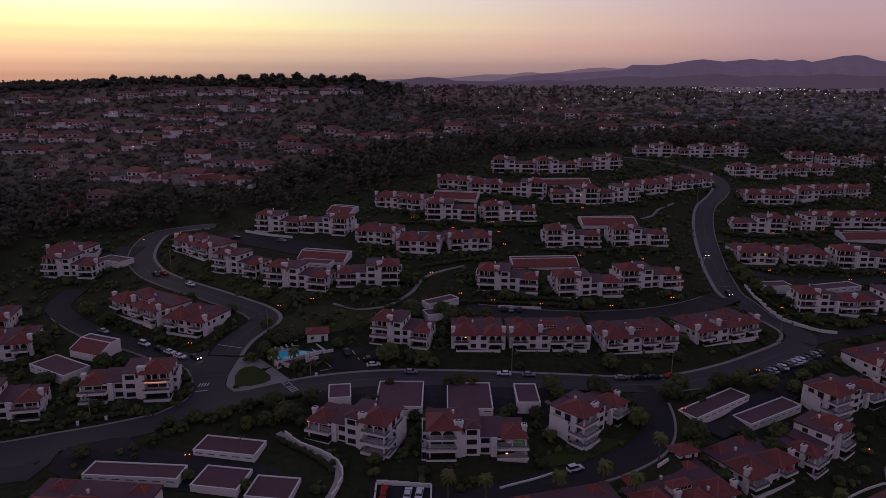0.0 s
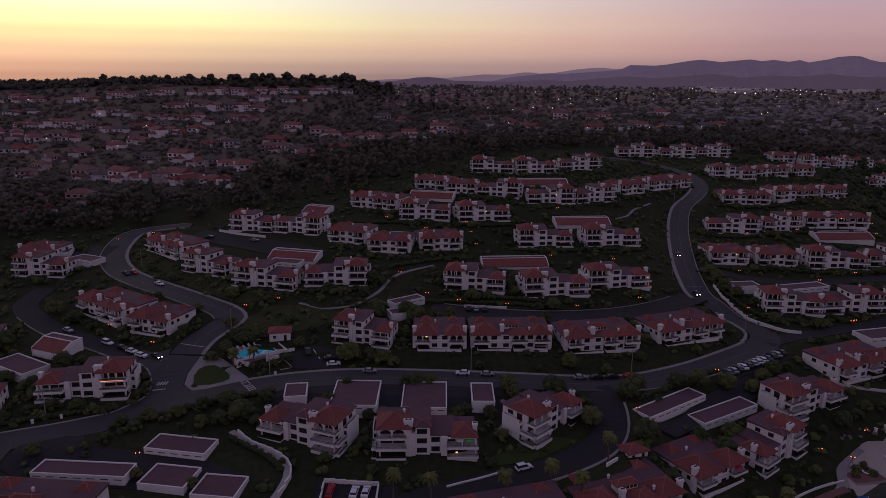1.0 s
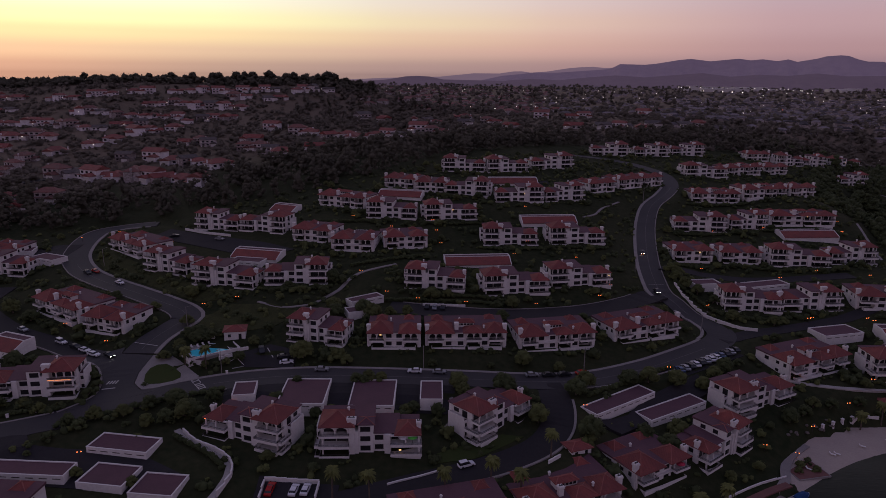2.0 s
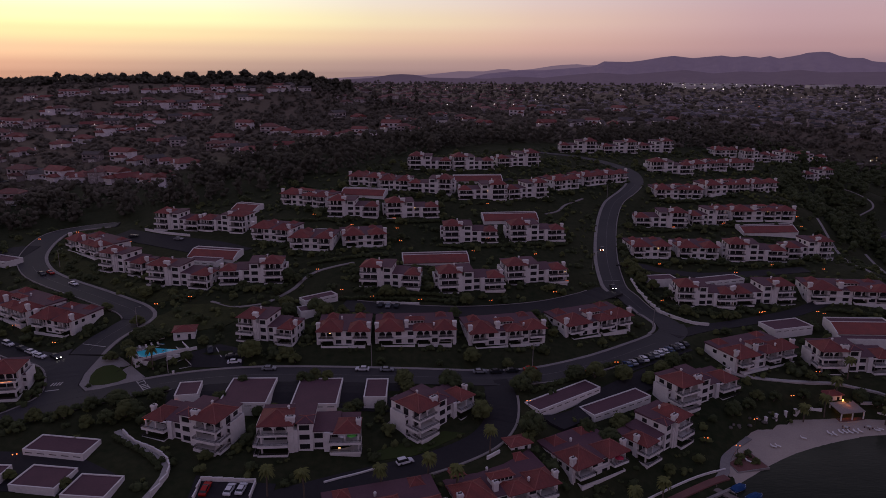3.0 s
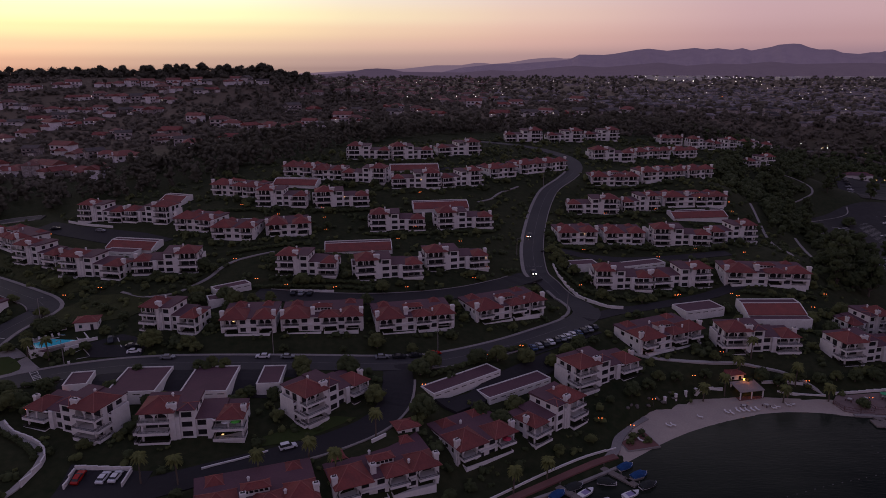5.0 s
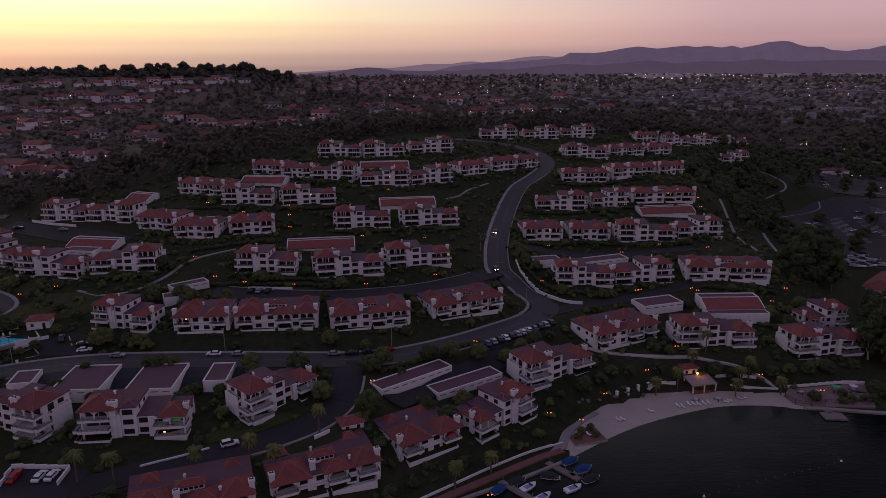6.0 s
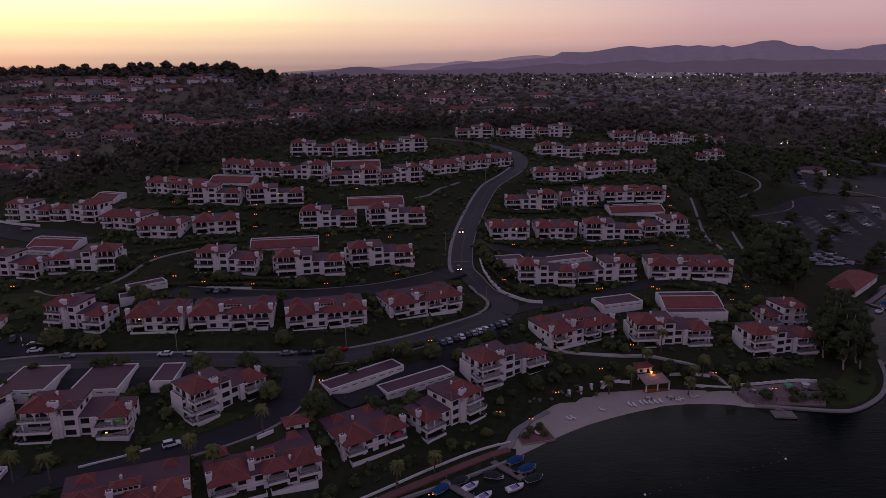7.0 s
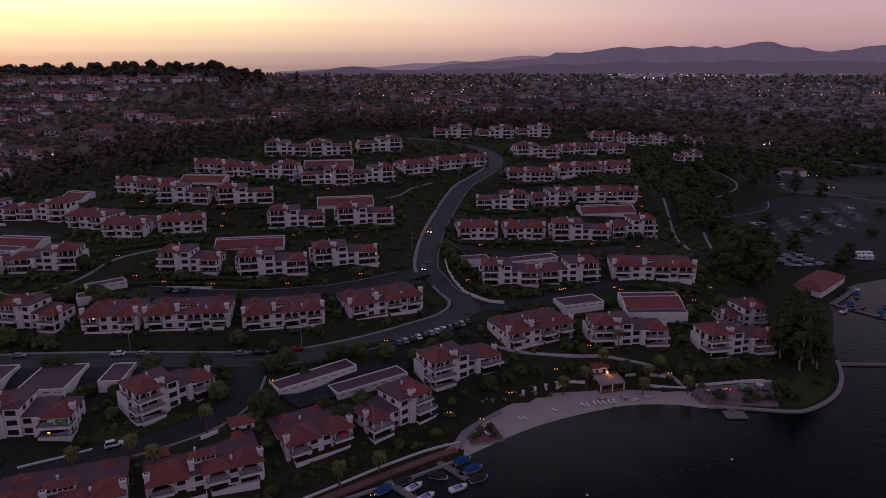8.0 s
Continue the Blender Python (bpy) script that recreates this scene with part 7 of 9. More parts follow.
HOUSE_KINDS = [detached_house(1, TILE_DULL, WALL_PALE, False, "low pale house with a red tile roof"), detached_house(2, TILE_DULL, WALL_PALE, True, "two-storey white house with a red gabled roof"),
               detached_house(1, TILE, WALL_BEIGE, True, "low beige house with a deep red tile roof"), detached_house(2, TILE_FAR, WALL_BEIGE, False, "two-storey beige house with a brown hipped roof"),
               detached_house(1, TILE_GREY, WALL_PALE, True, "low pale house with a grey shingle roof"), detached_house(2, TILE_GREY, WALL_BEIGE, True, "two-storey beige house with a grey gabled roof")]
HOUSE_ROWS = [(-505, 816, -445, 797, 4), (-407, 787, -374, 789, 3), (-455, 738, -419, 738, 3), (-370, 799, -338, 812, 3), (-330, 816, -303, 823, 2), (-284, 827, -268, 838, 2), (-267, 836, -188, 856, 6), (-188, 856, -164, 861, 2), (-154, 860, -100, 871, 4),
              (-291, 764, -243, 776, 4), (-238, 761, -183, 775, 4), (-218, 814, -189, 829, 2), (-174, 820, -149, 832, 2), (-352, 721, -312, 723, 3), (-300, 709, -232, 712, 6), (-223, 693, -194, 710, 3), (-193, 717, -177, 724, 1), (-405, 676, -345, 672, 5)]
HOUSE_ROWS_2 = [(-339, 664, -314, 664, 2), (-306, 652, -282, 652, 2), (-283, 661, -272, 667, 1), (-272, 667, -255, 673, 2), (-256, 625, -241, 625, 1), (-243, 638, -226, 641, 2), (-227, 653, -213, 658, 1), (-397, 623, -308, 607, 6), (-272, 576, -257, 581, 1),
                (-262, 598, -244, 595, 1), (-356, 559, -322, 560, 2), (-285, 520, -274, 524, 1), (-283, 546, -264, 548, 1), (-211, 517, -202, 516, 1), (-193, 514, -177, 511, 1), (-170, 496, -156, 497, 1), (-190, 579, -169, 581, 2), (-166, 568, -155, 571, 1)]
HOUSE_ROWS_3 = [(-285, 490, -275, 493, 1), (-279, 465, -270, 465, 1), (-239, 465, -152, 438, 6), (-152, 438, -118, 417, 3), (-152, 490, -135, 487, 2), (-128, 471, -111, 465, 1), (-138, 588, -123, 588, 1), (-129, 541, -107, 539, 2), (-102, 516, -94, 518, 1),
                (-92, 508, -79, 502, 1), (-72, 527, -59, 527, 1), (-105, 622, -75, 625, 2), (-70, 604, -45, 598, 2), (-43, 577, -29, 582, 1), (-30, 598, -1, 591, 3), (-137, 653, -125, 660, 1), (-55, 739, -25, 734, 2), (-222, 379, -207, 380, 1)]
HOUSE_ROWS_4 = [(-232, 406, -221, 407, 1), (-208, 396, -195, 397, 1), (-4, 711, 35, 695, 4), (2, 627, 17, 624, 1), (19, 614, 36, 611, 2), (44, 751, 66, 765, 2), (49, 693, 63, 691, 1), (73, 702, 92, 700, 2), (89, 655, 102, 654, 1),
                (167, 957, 202, 977, 2), (135, 768, 153, 767, 1), (172, 767, 197, 768, 2), (148, 643, 163, 652, 1), (179, 654, 193, 656, 1), (255, 826, 288, 832, 1), (364, 1083, 377, 1077, 2), (233, 676, 250, 692, 1), (196, 656, 213, 660, 2)]
HOUSE_ROWS_5 = [(215, 639, 232, 654, 1), (270, 694, 292, 700, 1), (295, 719, 310, 730, 1), (296, 687, 323, 693, 1)]
_rng = random.Random(11)
HOUSE_SPOTS = []
_used = set()
for _r in HOUSE_ROWS + HOUSE_ROWS_2 + HOUSE_ROWS_3 + HOUSE_ROWS_4 + HOUSE_ROWS_5:
    _x0, _y0, _x1, _y1, _n = _r
    _gap = math.hypot(_x1 - _x0, _y1 - _y0) / _n
    for _k in range(_n):
        _f = (_k + 0.5) / _n
        _x, _y = _x0 + (_x1 - _x0) * _f + _rng.uniform(-1, 1), _y0 + (_y1 - _y0) * _f + _rng.uniform(0, 5)
        _i = _rng.choices(range(6), (5, 3, 3, 2, 2, 1))[0]
        _turn = max(-30, min(30, math.degrees(math.atan2(_y1 - _y0, _x1 - _x0)))) + _rng.uniform(-16, 16) + _rng.choice((0, 0, 0, -55, 60))
        _s = max(0.95, min(1.25, _gap / 12.0))
        _m = pose(_x, _y, ground(_x, _y) + 0.2, 0, 0, _turn) @ Matrix.Diagonal((_s * _rng.choice((1, 1, -1)), _s, _s, 1))
        if _i in _used:
            stamp(HOUSE_KINDS[_i], _m)
        else:
            _used.add(_i)
            HOUSE_KINDS[_i].matrix_basis = _m
        HOUSE_SPOTS.append((_x, _y))


# ---- trees and shrubs ----
def lump_shape(detail, floor=-0.5):
    """A unit lump without its underside: corners and faces."""
    bm = bmesh.new()
    bmesh.ops.create_icosphere(bm, subdivisions=detail, radius=1.0)
    bm.verts.ensure_lookup_table()
    faces = [[v.index for v in f.verts] for f in bm.faces if f.calc_center_median().z > floor]
    corners = np.array([v.co[:] for v in bm.verts])
    bm.free()
    keep = sorted({i for f in faces for i in f})
    back = {k: i for i, k in enumerate(keep)}
    return corners[keep], np.array([[back[i] for i in f] for f in faces])


LUMP_FINE, LUMP_PLAIN = lump_shape(2), lump_shape(1, -0.6)


def foliage(name, rng, blobs, per, leaf, material, shape=None, flat=0.12, ragged=0.35, lift=0.4, spread=(0.74, 1.14), core=0.84):
    """A crown of uneven lumps (x, y, z, r), each broken up by small leaf clusters round it, in one mesh."""
    blobs = np.asarray(blobs, float)
    n, (corners, tris) = len(blobs), shape or LUMP_FINE
    c, r = blobs[:, :3], blobs[:, 3]
    squash = np.array([1, 1, 1 - flat])
    turn = rng.uniform(0, math.tau, n)
    ct, st = np.cos(turn)[:, None], np.sin(turn)[:, None]
    body = np.stack([corners[None, :, 0] * ct - corners[None, :, 1] * st, corners[None, :, 0] * st + corners[None, :, 1] * ct, np.repeat(corners[None, :, 2], n, 0)], 2)
    body = c[:, None] + body * squash * (core * r[:, None] * rng.uniform(0.62, 1.16, (n, len(corners))))[:, :, None]
    tri = tris[None] + (np.arange(n) * len(corners))[:, None, None]
    verts, loops, sizes = [body.reshape(-1, 3)], [tri.reshape(-1)], [np.full(n * len(tris), 3)]
    if per:
        m = n * per
        d = rng.normal(size=(m, 3))
        d /= np.linalg.norm(d, axis=1)[:, None]
        d[:, 2] = np.where(d[:, 2] < -0.35, -d[:, 2], d[:, 2])
        p = np.repeat(c, per, 0) + d * squash * (np.repeat(r, per) * rng.uniform(*spread, m))[:, None]
        nrm = d + rng.normal(scale=ragged, size=(m, 3)) + np.array([0, 0, lift])
        nrm /= np.linalg.norm(nrm, axis=1)[:, None]
        u = np.cross(nrm, rng.normal(size=(m, 3)))
        u /= np.linalg.norm(u, axis=1)[:, None]
        v = np.cross(nrm, u)
        size = np.broadcast_to(np.asarray(leaf, float), (n,)).repeat(per)[:, None] if np.ndim(leaf) else leaf
        a, b = size * rng.uniform(0.6, 1.3, (m, 1)), size * rng.uniform(0.4, 0.9, (m, 1))
        verts.append(np.stack([p - u * a - v * b * 0.4, p - v * b + u * a * 0.2, p + u * a + v * b * 0.3, p + v * b], 1).reshape(-1, 3))
        loops.append(np.arange(4 * m) + n * len(corners))
        sizes.append(np.full(m, 4))
    verts, loops, sizes = np.concatenate(verts), np.concatenate(loops), np.concatenate(sizes)
    me = bpy.data.meshes.new(name)
    me.vertices.add(len(verts)); me.loops.add(len(loops)); me.polygons.add(len(sizes))
    me.vertices.foreach_set("co", verts.astype(np.float32).ravel())
    me.loops.foreach_set("vertex_index", loops.astype(np.int32))
    me.polygons.foreach_set("loop_start", (np.cumsum(sizes) - sizes).astype(np.int32))
    me.update(calc_edges=True)
    me.materials.append(material)
    return new(name, me)


def tree(kind, seed, label, material, category="tree", group="trees of the terraces", name="tree", bark=None, loose=False, shape=None):
    """kind: (trunk height, crown radius, crown height, lumps, clusters per lump, cluster size)."""
    th, cr, ch, lumps, per, leaf = kind
    rng = np.random.default_rng(seed)
    root = new(name)
    tagged(root, label, category, group)
    bm = bmesh.new()
    lean = rng.normal(scale=0.25, size=2)
    tube(bm, (0, 0, -0.6), (lean[0], lean[1], th), 0.06 * cr + 0.08, 0.04 * cr + 0.04)
    blobs = []
    for k in range(lumps):
        a, z = k * 2.39996 + rng.uniform(-0.5, 0.5), ((k + 0.5) / lumps + rng.uniform(-0.06, 0.06)) % 1
        r = cr * 0.66 * math.sqrt(max(0.0, 1 - z * z)) * rng.uniform(0.7, 1.08)
        if loose:
            z = rng.uniform(0, 1)
            r = cr * math.sqrt(rng.uniform(0, 1)) * (1.0 - 0.6 * z * z) * 0.85
        blobs.append((lean[0] + r * math.cos(a), lean[1] + r * math.sin(a), th + ch * (0.05 + (0.95 if loose else 0.75) * z) * rng.uniform(0.9, 1.1), cr * (rng.uniform(0.26, 0.42) if loose else rng.uniform(0.33, 0.47))))
        if k < 7:
            tube(bm, (lean[0] * 0.8, lean[1] * 0.8, th * 0.75), blobs[-1][:3], 0.035 * cr, 0.012 * cr, 5)
    part("trunk", bm, bark or BARK, root)
    c = foliage("crown", rng, blobs, per, leaf, material, shape)
    c.parent = root
    return root


BIG, ROUND, SMALL = (1.3, 3.5, 3.7, 20, 22, 0.28), (0.8, 2.5, 2.6, 13, 18, 0.24), (0.25, 1.6, 1.6, 8, 16, 0.19)
TREE_KINDS = [tree(BIG, 1, "broad dark green tree with a dense uneven crown", LEAF), tree(BIG, 2, "broad olive green tree with a full crown", LEAF_LIGHT), tree(ROUND, 3, "rounded dark green tree", LEAF),
              tree(ROUND, 4, "rounded olive green tree", LEAF_LIGHT), tree(SMALL, 5, "low rounded dark green bush", LEAF, "bush", "bushes of the terraces", "bush"), tree(SMALL, 6, "low rounded olive green bush", LEAF_LIGHT, "bush", "bushes of the terraces", "bush"),
              tree((2.2, 4.2, 9.5, 26, 26, 0.34), 7, "tall tree with a loose dark crown", LEAF, loose=True),
              tree((2.2, 3.4, 10.5, 28, 30, 0.28), 8, "tall pale-trunked tree with a loose dark green crown", LEAF, bark=PALEBARK, loose=True)]
TREES_USED = set()


def plant(i, x, y, size=1.0, turn=0.0):
    m = pose(x, y, ground(x, y) - 0.1, 0, 0, turn) @ Matrix.Diagonal((size, size, size * (0.9 + 0.2 * ((x * 13.7) % 1)), 1))
    if i in TREES_USED:
        return stamp(TREE_KINDS[i], m)
    TREES_USED.add(i)
    TREE_KINDS[i].matrix_basis = m
    return TREE_KINDS[i]


def blocked(x, y, margin):
    for fx, fy, a, hw, d in FOOTPRINTS:
        dx, dy = x - fx, y - fy
        if abs(dx) + abs(dy) > 60:
            continue
        u, v = dx * math.cos(a) + dy * math.sin(a), -dx * math.sin(a) + dy * math.cos(a)
        if abs(u) < hw + margin and -1.5 - margin < v < d + margin:
            return True
    for s, z, half in STREET_LINES:
        if np.min(np.hypot(s[:, 0] - x, s[:, 1] - y)) < half + margin + 1.2:
            return True
    return False


COURTS = [(0, 200, 56, 211.5), (56, 202, 84, 213), (84, 206, 100, 221), (-125, 146, -96, 163), (-66, 190, -46, 211), (-36, 178, 34, 195), (-36, 202, -17, 217), (-16, 137, 4, 150), (-76, 143, -30, 166), (106, 205, 137, 230), (92, 186, 118, 207), (-58, 203, -36, 221), (-66, 189, -47, 207), (-110, 290, -36, 336)]


SMOOTH_BANK = [(96, 151), (124, 167), (142, 188), (158, 199), (200, 199), (203, 207), (176, 208.5), (150, 207), (138, 206), (122, 192), (104, 168)]
LANE_BANK = [(-34, 150), (-18, 151), (4, 150), (28, 156), (46, 166), (60, 180), (52, 178), (44, 172), (30, 160), (20, 159.5), (0, 159.5), (-12, 158), (-20, 161), (-34, 166)]
SHORE_BANK = [(40, 120), (70, 134), (98, 150), (101, 160), (94, 158), (78, 147), (60, 138), (40, 130)]


def in_court(x, y):
    if any(inside(b, np.array([x]), np.array([y]))[0] for b in (SMOOTH_BANK, SHORE_BANK, LANE_BANK)) and math.sin(x * 12.9 + y * 78.2) < 0.8:
        return True
    return any(a < x < c and b < y < d for a, b, c, d in COURTS)


# trees that stand out singly
MARKED = [(2, -31.0, 258.6, 0.9), (1, -68.3, 256.6, 0.9), (3, -77.0, 242.3, 0.9), (3, 32.4, 254.0, 0.9), (1, -15.7, 209.0, 1.0), (3, -1.0, 206.0, 0.9), (0, 49.5, 189.5, 0.9), (3, 35.9, 186.5, 1.0), (1, 68.0, 206.5, 0.6),
          (1, 73.5, 193.0, 1.0), (0, 70.0, 189.0, 1.0), (0, 88.4, 198.6, 0.95), (1, 95.0, 199.4, 0.95), (1, 104.2, 200.0, 0.95), (1, 113.4, 200.6, 0.8), (3, -84.5, 191.3, 0.9), (0, -47.0, 180.0, 0.95), (0, -41.0, 176.0, 1.0), (2, -36.5, 183.0, 1.0),
          (2, -13.5, 176.2, 0.85), (3, -2.0, 175.2, 0.8), (2, 19.0, 174.8, 0.85), (2, -115.4, 216.6, 0.9), (0, -121.0, 238.6, 0.9), (1, -132.0, 246.0, 1.0), (0, -101.0, 245.0, 0.8), (2, -96.0, 248.0, 0.9),
          (1, 5.0, 233.0, 1.0), (0, 1.5, 236.6, 1.0), (3, 11.0, 235.5, 0.8), (3, 17.0, 236.0, 0.9), (2, 26.0, 205.5, 0.7), (2, 45.5, 206.5, 0.55), (2, -14.0, 192.5, 0.7), (2, 2.8, 192.2, 0.85), (2, 6.5, 192.0, 0.8),
          (1, 57.0, 177.0, 0.95), (0, 70.5, 169.0, 1.1), (1, 97.0, 176.0, 0.9), (0, 92.0, 169.0, 0.9), (2, 87.5, 173.0, 1.1), (0, 108.0, 179.0, 0.9), (2, 113.5, 183.0, 1.0), (1, 119.0, 207.0, 0.8), (0, 124.0, 211.0, 0.9),
          (2, 130.0, 215.0, 0.8), (3, 189.0, 226.5, 0.7), (3, 195.5, 226.0, 0.75), (1, 218.0, 232.0, 0.9), (0, 222.0, 226.0, 0.9), (3, 228.0, 236.0, 0.9), (1, 234.0, 240.0, 1.0)]
STREETSIDE = [(3, -91.0, 158.5, 0.9), (4, -75.3, 163.6, 1.3), (3, -67.4, 174.2, 1.0), (3, -59.6, 174.6, 1.0), (2, -54.1, 178.0, 1.0), (3, -52.2, 171.4, 0.9), (4, -73.3, 171.2, 1.5), (4, -69.1, 169.6, 1.5),
              (1, -42.5, 174.8, 1.0), (3, -61.2, 150.4, 0.7), (3, -45.8, 147.2, 0.7), (0, -134.5, 217.8, 1.2), (0, -106.5, 202.8, 1.0), (2, -102.0, 203.8, 1.0), (2, -98.5, 196.6, 0.9), (0, -119.9, 193.8, 0.9), (2, -110.0, 192.5, 1.0),
              (2, -108.6, 175.6, 0.8), (4, -78.6, 197.0, 1.4), (4, -75.6, 191.6, 1.3), (4, -76.0, 186.6, 1.3), (2, -75.6, 226.0, 1.0), (5, -86.0, 180.2, 1.4), (5, -91.8, 181.4, 1.4), (4, -98.7, 180.4, 1.5), (4, -103.7, 179.0, 1.4),
              (4, -61.2, 193.2, 0.7), (3, -61.0, 231.0, 1.0), (0, -53.5, 222.0, 0.9), (2, -48.9, 221.6, 1.0), (2, -47.4, 173.8, 1.1),
              (1, -10.4, 240.6, 0.9), (0, -8.4, 235.0, 0.9), (2, 6.8, 233.8, 1.0), (2, 2.4, 230.4, 0.9), (1, 25.7, 253.4, 0.95), (0, -14.1, 264.9, 0.9), (2, -14.9, 253.4, 1.0), (1, -17.2, 208.6, 0.95), (3, -5.1, 208.5, 1.0), (2, 12.0, 269.2, 1.0),
              (2, 42.4, 264.4, 1.0), (3, 7.0, 193.6, 0.9), (3, 11.1, 193.6, 0.9), (1, 34.4, 191.0, 0.95), (0, 48.2, 190.6, 1.0), (1, 57.1, 250.6, 0.9), (1, 56.4, 208.4, 0.9), (2, 52.4, 234.8, 1.0), (2, 0.6, 222.6, 0.9),
              (3, 131.4, 283.4, 1.2), (3, 133.2, 277.2, 1.2), (3, 130.6, 288.6, 1.2), (3, 137.0, 272.0, 1.1), (1, 143.6, 251.6, 0.8), (3, 158.8, 248.8, 1.0), (2, 140.4, 265.0, 1.0), (5, 118.0, 254.6, 1.5), (2, -17.4, 181.4, 1.0), (3, -19.6, 182.6, 0.8),
              (3, -2.0, 177.0, 0.8), (2, 21.4, 180.0, 0.9), (3, 19.0, 178.0, 0.8), (2, 28.6, 177.4, 0.9), (2, -5.6, 175.6, 0.9)]
BEACH_BUSHES = [(5, 129.2, 168.1, 0.9), (5, 131.4, 171.3, 1.0), (5, 134.4, 169.8, 0.95), (4, 133.4, 172.7, 0.95), (0, 135.4, 188.0, 0.8), (2, 141.0, 191.6, 0.9), (3, 146.4, 195.4, 0.9), (2, 152.0, 196.4, 0.9), (2, 163.0, 199.4, 0.9),
                (0, 182.4, 199.4, 0.8), (2, 187.0, 197.6, 1.0), (0, 194.6, 199.0, 0.8), (2, 200.6, 196.6, 1.0), (3, 206.6, 196.6, 0.9), (2, 212.0, 195.6, 1.0), (0, 219.0, 196.4, 0.8), (4, 215.6, 181.8, 1.0), (4, 219.6, 183.2, 1.2), (4, 225.4, 182.4, 1.2)]
POOLSIDE = [(2, -56.5, 209.0, 1.0), (3, -57.5, 214.0, 1.0), (0, -53.5, 218.5, 0.8), (2, -50.0, 219.5, 0.9), (2, -36.0, 207.4, 0.8), (3, -33.5, 216.5, 0.9), (3, -60.5, 207.5, 0.9), (2, -58.0, 222.0, 1.0), (3, -46.0, 203.4, 0.6), (4, -50.6, 203.6, 1.0), (4, -43.2, 204.0, 1.0), (5, -39.8, 205.6, 1.0), (4, -53.4, 206.2, 1.0)]
LOT = [(0, 262.0, 275.0, 1.5), (6, 274.0, 280.0, 1.1), (6, 268.0, 286.0, 1.3), (0, 277.0, 294.0, 1.5), (6, 284.0, 298.0, 1.1), (0, 256.0, 288.0, 1.4), (6, 266.0, 300.0, 1.1), (6, 290.0, 312.0, 1.0),
       (2, 350.0, 372.0, 1.6), (2, 372.0, 398.0, 1.7), (2, 392.0, 372.0, 1.6), (2, 340.0, 398.0, 1.8), (6, 405.0, 445.0, 1.0), (6, 392.0, 455.0, 1.1), (2, 430.0, 420.0, 1.6), (6, 360.0, 455.0, 1.0), (6, 372.0, 470.0, 1.1)]
SHADE = [(7, 243.5, 200.0, 1.35), (7, 247.0, 207.5, 1.5), (7, 251.0, 202.0, 1.25), (7, 250.0, 213.0, 1.45), (7, 256.0, 213.0, 1.3), (7, 258.0, 220.0, 1.2), (7, 261.5, 226.0, 1.1), (7, 244.0, 211.0, 1.3), (7, 253.0, 207.0, 1.3), (7, 240.0, 206.0, 1.2), (7, 254.0, 221.0, 1.3), (7, 248.0, 219.0, 1.2), (7, 262.0, 234.0, 1.1), (4, 245.0, 192.5, 1.2), (4, 250.0, 198.0, 1.3), (6, 268.0, 238.0, 0.7), (6, 259.0, 236.0, 0.75),
         (6, 250.0, 268.0, 1.3), (6, 258.0, 280.0, 1.4), (6, 268.0, 272.0, 1.3), (6, 262.0, 292.0, 1.3), (6, 276.0, 258.0, 0.8), (6, 272.0, 304.0, 1.3), (6, 284.0, 308.0, 1.2), (0, 282.0, 262.0, 0.9),
         (0, 208.0, 184.5, 0.6), (4, 219.0, 186.5, 1.2), (4, 223.0, 183.0, 1.3), (0, 229.0, 187.0, 0.8), (2, 231.0, 183.5, 1.0), (6, 318.0, 330.0, 1.0), (6, 330.0, 308.0, 1.0), (6, 338.0, 316.0, 0.9)]
for _i, _x, _y, _s in MARKED + STREETSIDE + BEACH_BUSHES + POOLSIDE + LOT + SHADE:
    plant(_i, _x, _y, _s * 1.1, (_x * 31) % 360)

# trees scattered over the terraces
_rng = random.Random(21)
TERRACE = [(-200, 330), (-170, 200), (-130, 160), (-60, 135), (40, 122), (92, 145), (130, 178), (165, 195), (205, 190), (232, 196), (256, 240), (262, 320), (262, 380), (330, 480), (350, 535), (300, 530), (210, 530), (120, 500),
           (30, 450), (-30, 400), (-100, 355)]
TREE_SPOTS = [(t[1], t[2]) for t in MARKED + STREETSIDE + SHADE]
_count = 0
while _count < 215:
    _x, _y = _rng.uniform(-200, 350), _rng.uniform(122, 535)
    if not inside(TERRACE, np.array([_x]), np.array([_y]))[0] or blocked(_x, _y, 1.0) or in_court(_x, _y):
        continue
    if any(abs(_x - a) + abs(_y - b) < 4.5 for a, b in TREE_SPOTS):
        continue
    _i = _rng.choices((2, 3, 4, 5, 1), (6, 5, 3, 3, 1))[0]
    plant(_i, _x, _y, _rng.uniform(0.75, 1.15) * (0.8 if _i == 1 else 1), _rng.uniform(0, 360))
    TREE_SPOTS.append((_x, _y))
    _count += 1
CLEARWAYS = [[(333, 476), (344, 471), (350, 461), (346, 450), (334, 440), (322, 431)], [(262, 372), (256, 345), (247, 312), (240, 282)], [(275, 345), (268, 322), (258, 295)], [(312, 395), (330, 408), (352, 420), (360, 432)]]


def on_path(x, y):
    """On a footpath of the eastern slope, or in the view down to it."""
    px, py = np.array([x, x, x]), np.array([y, y + 7, y + 14])
    return any(edge_distance(c, px, py, False).min() < 4.5 for c in CLEARWAYS)


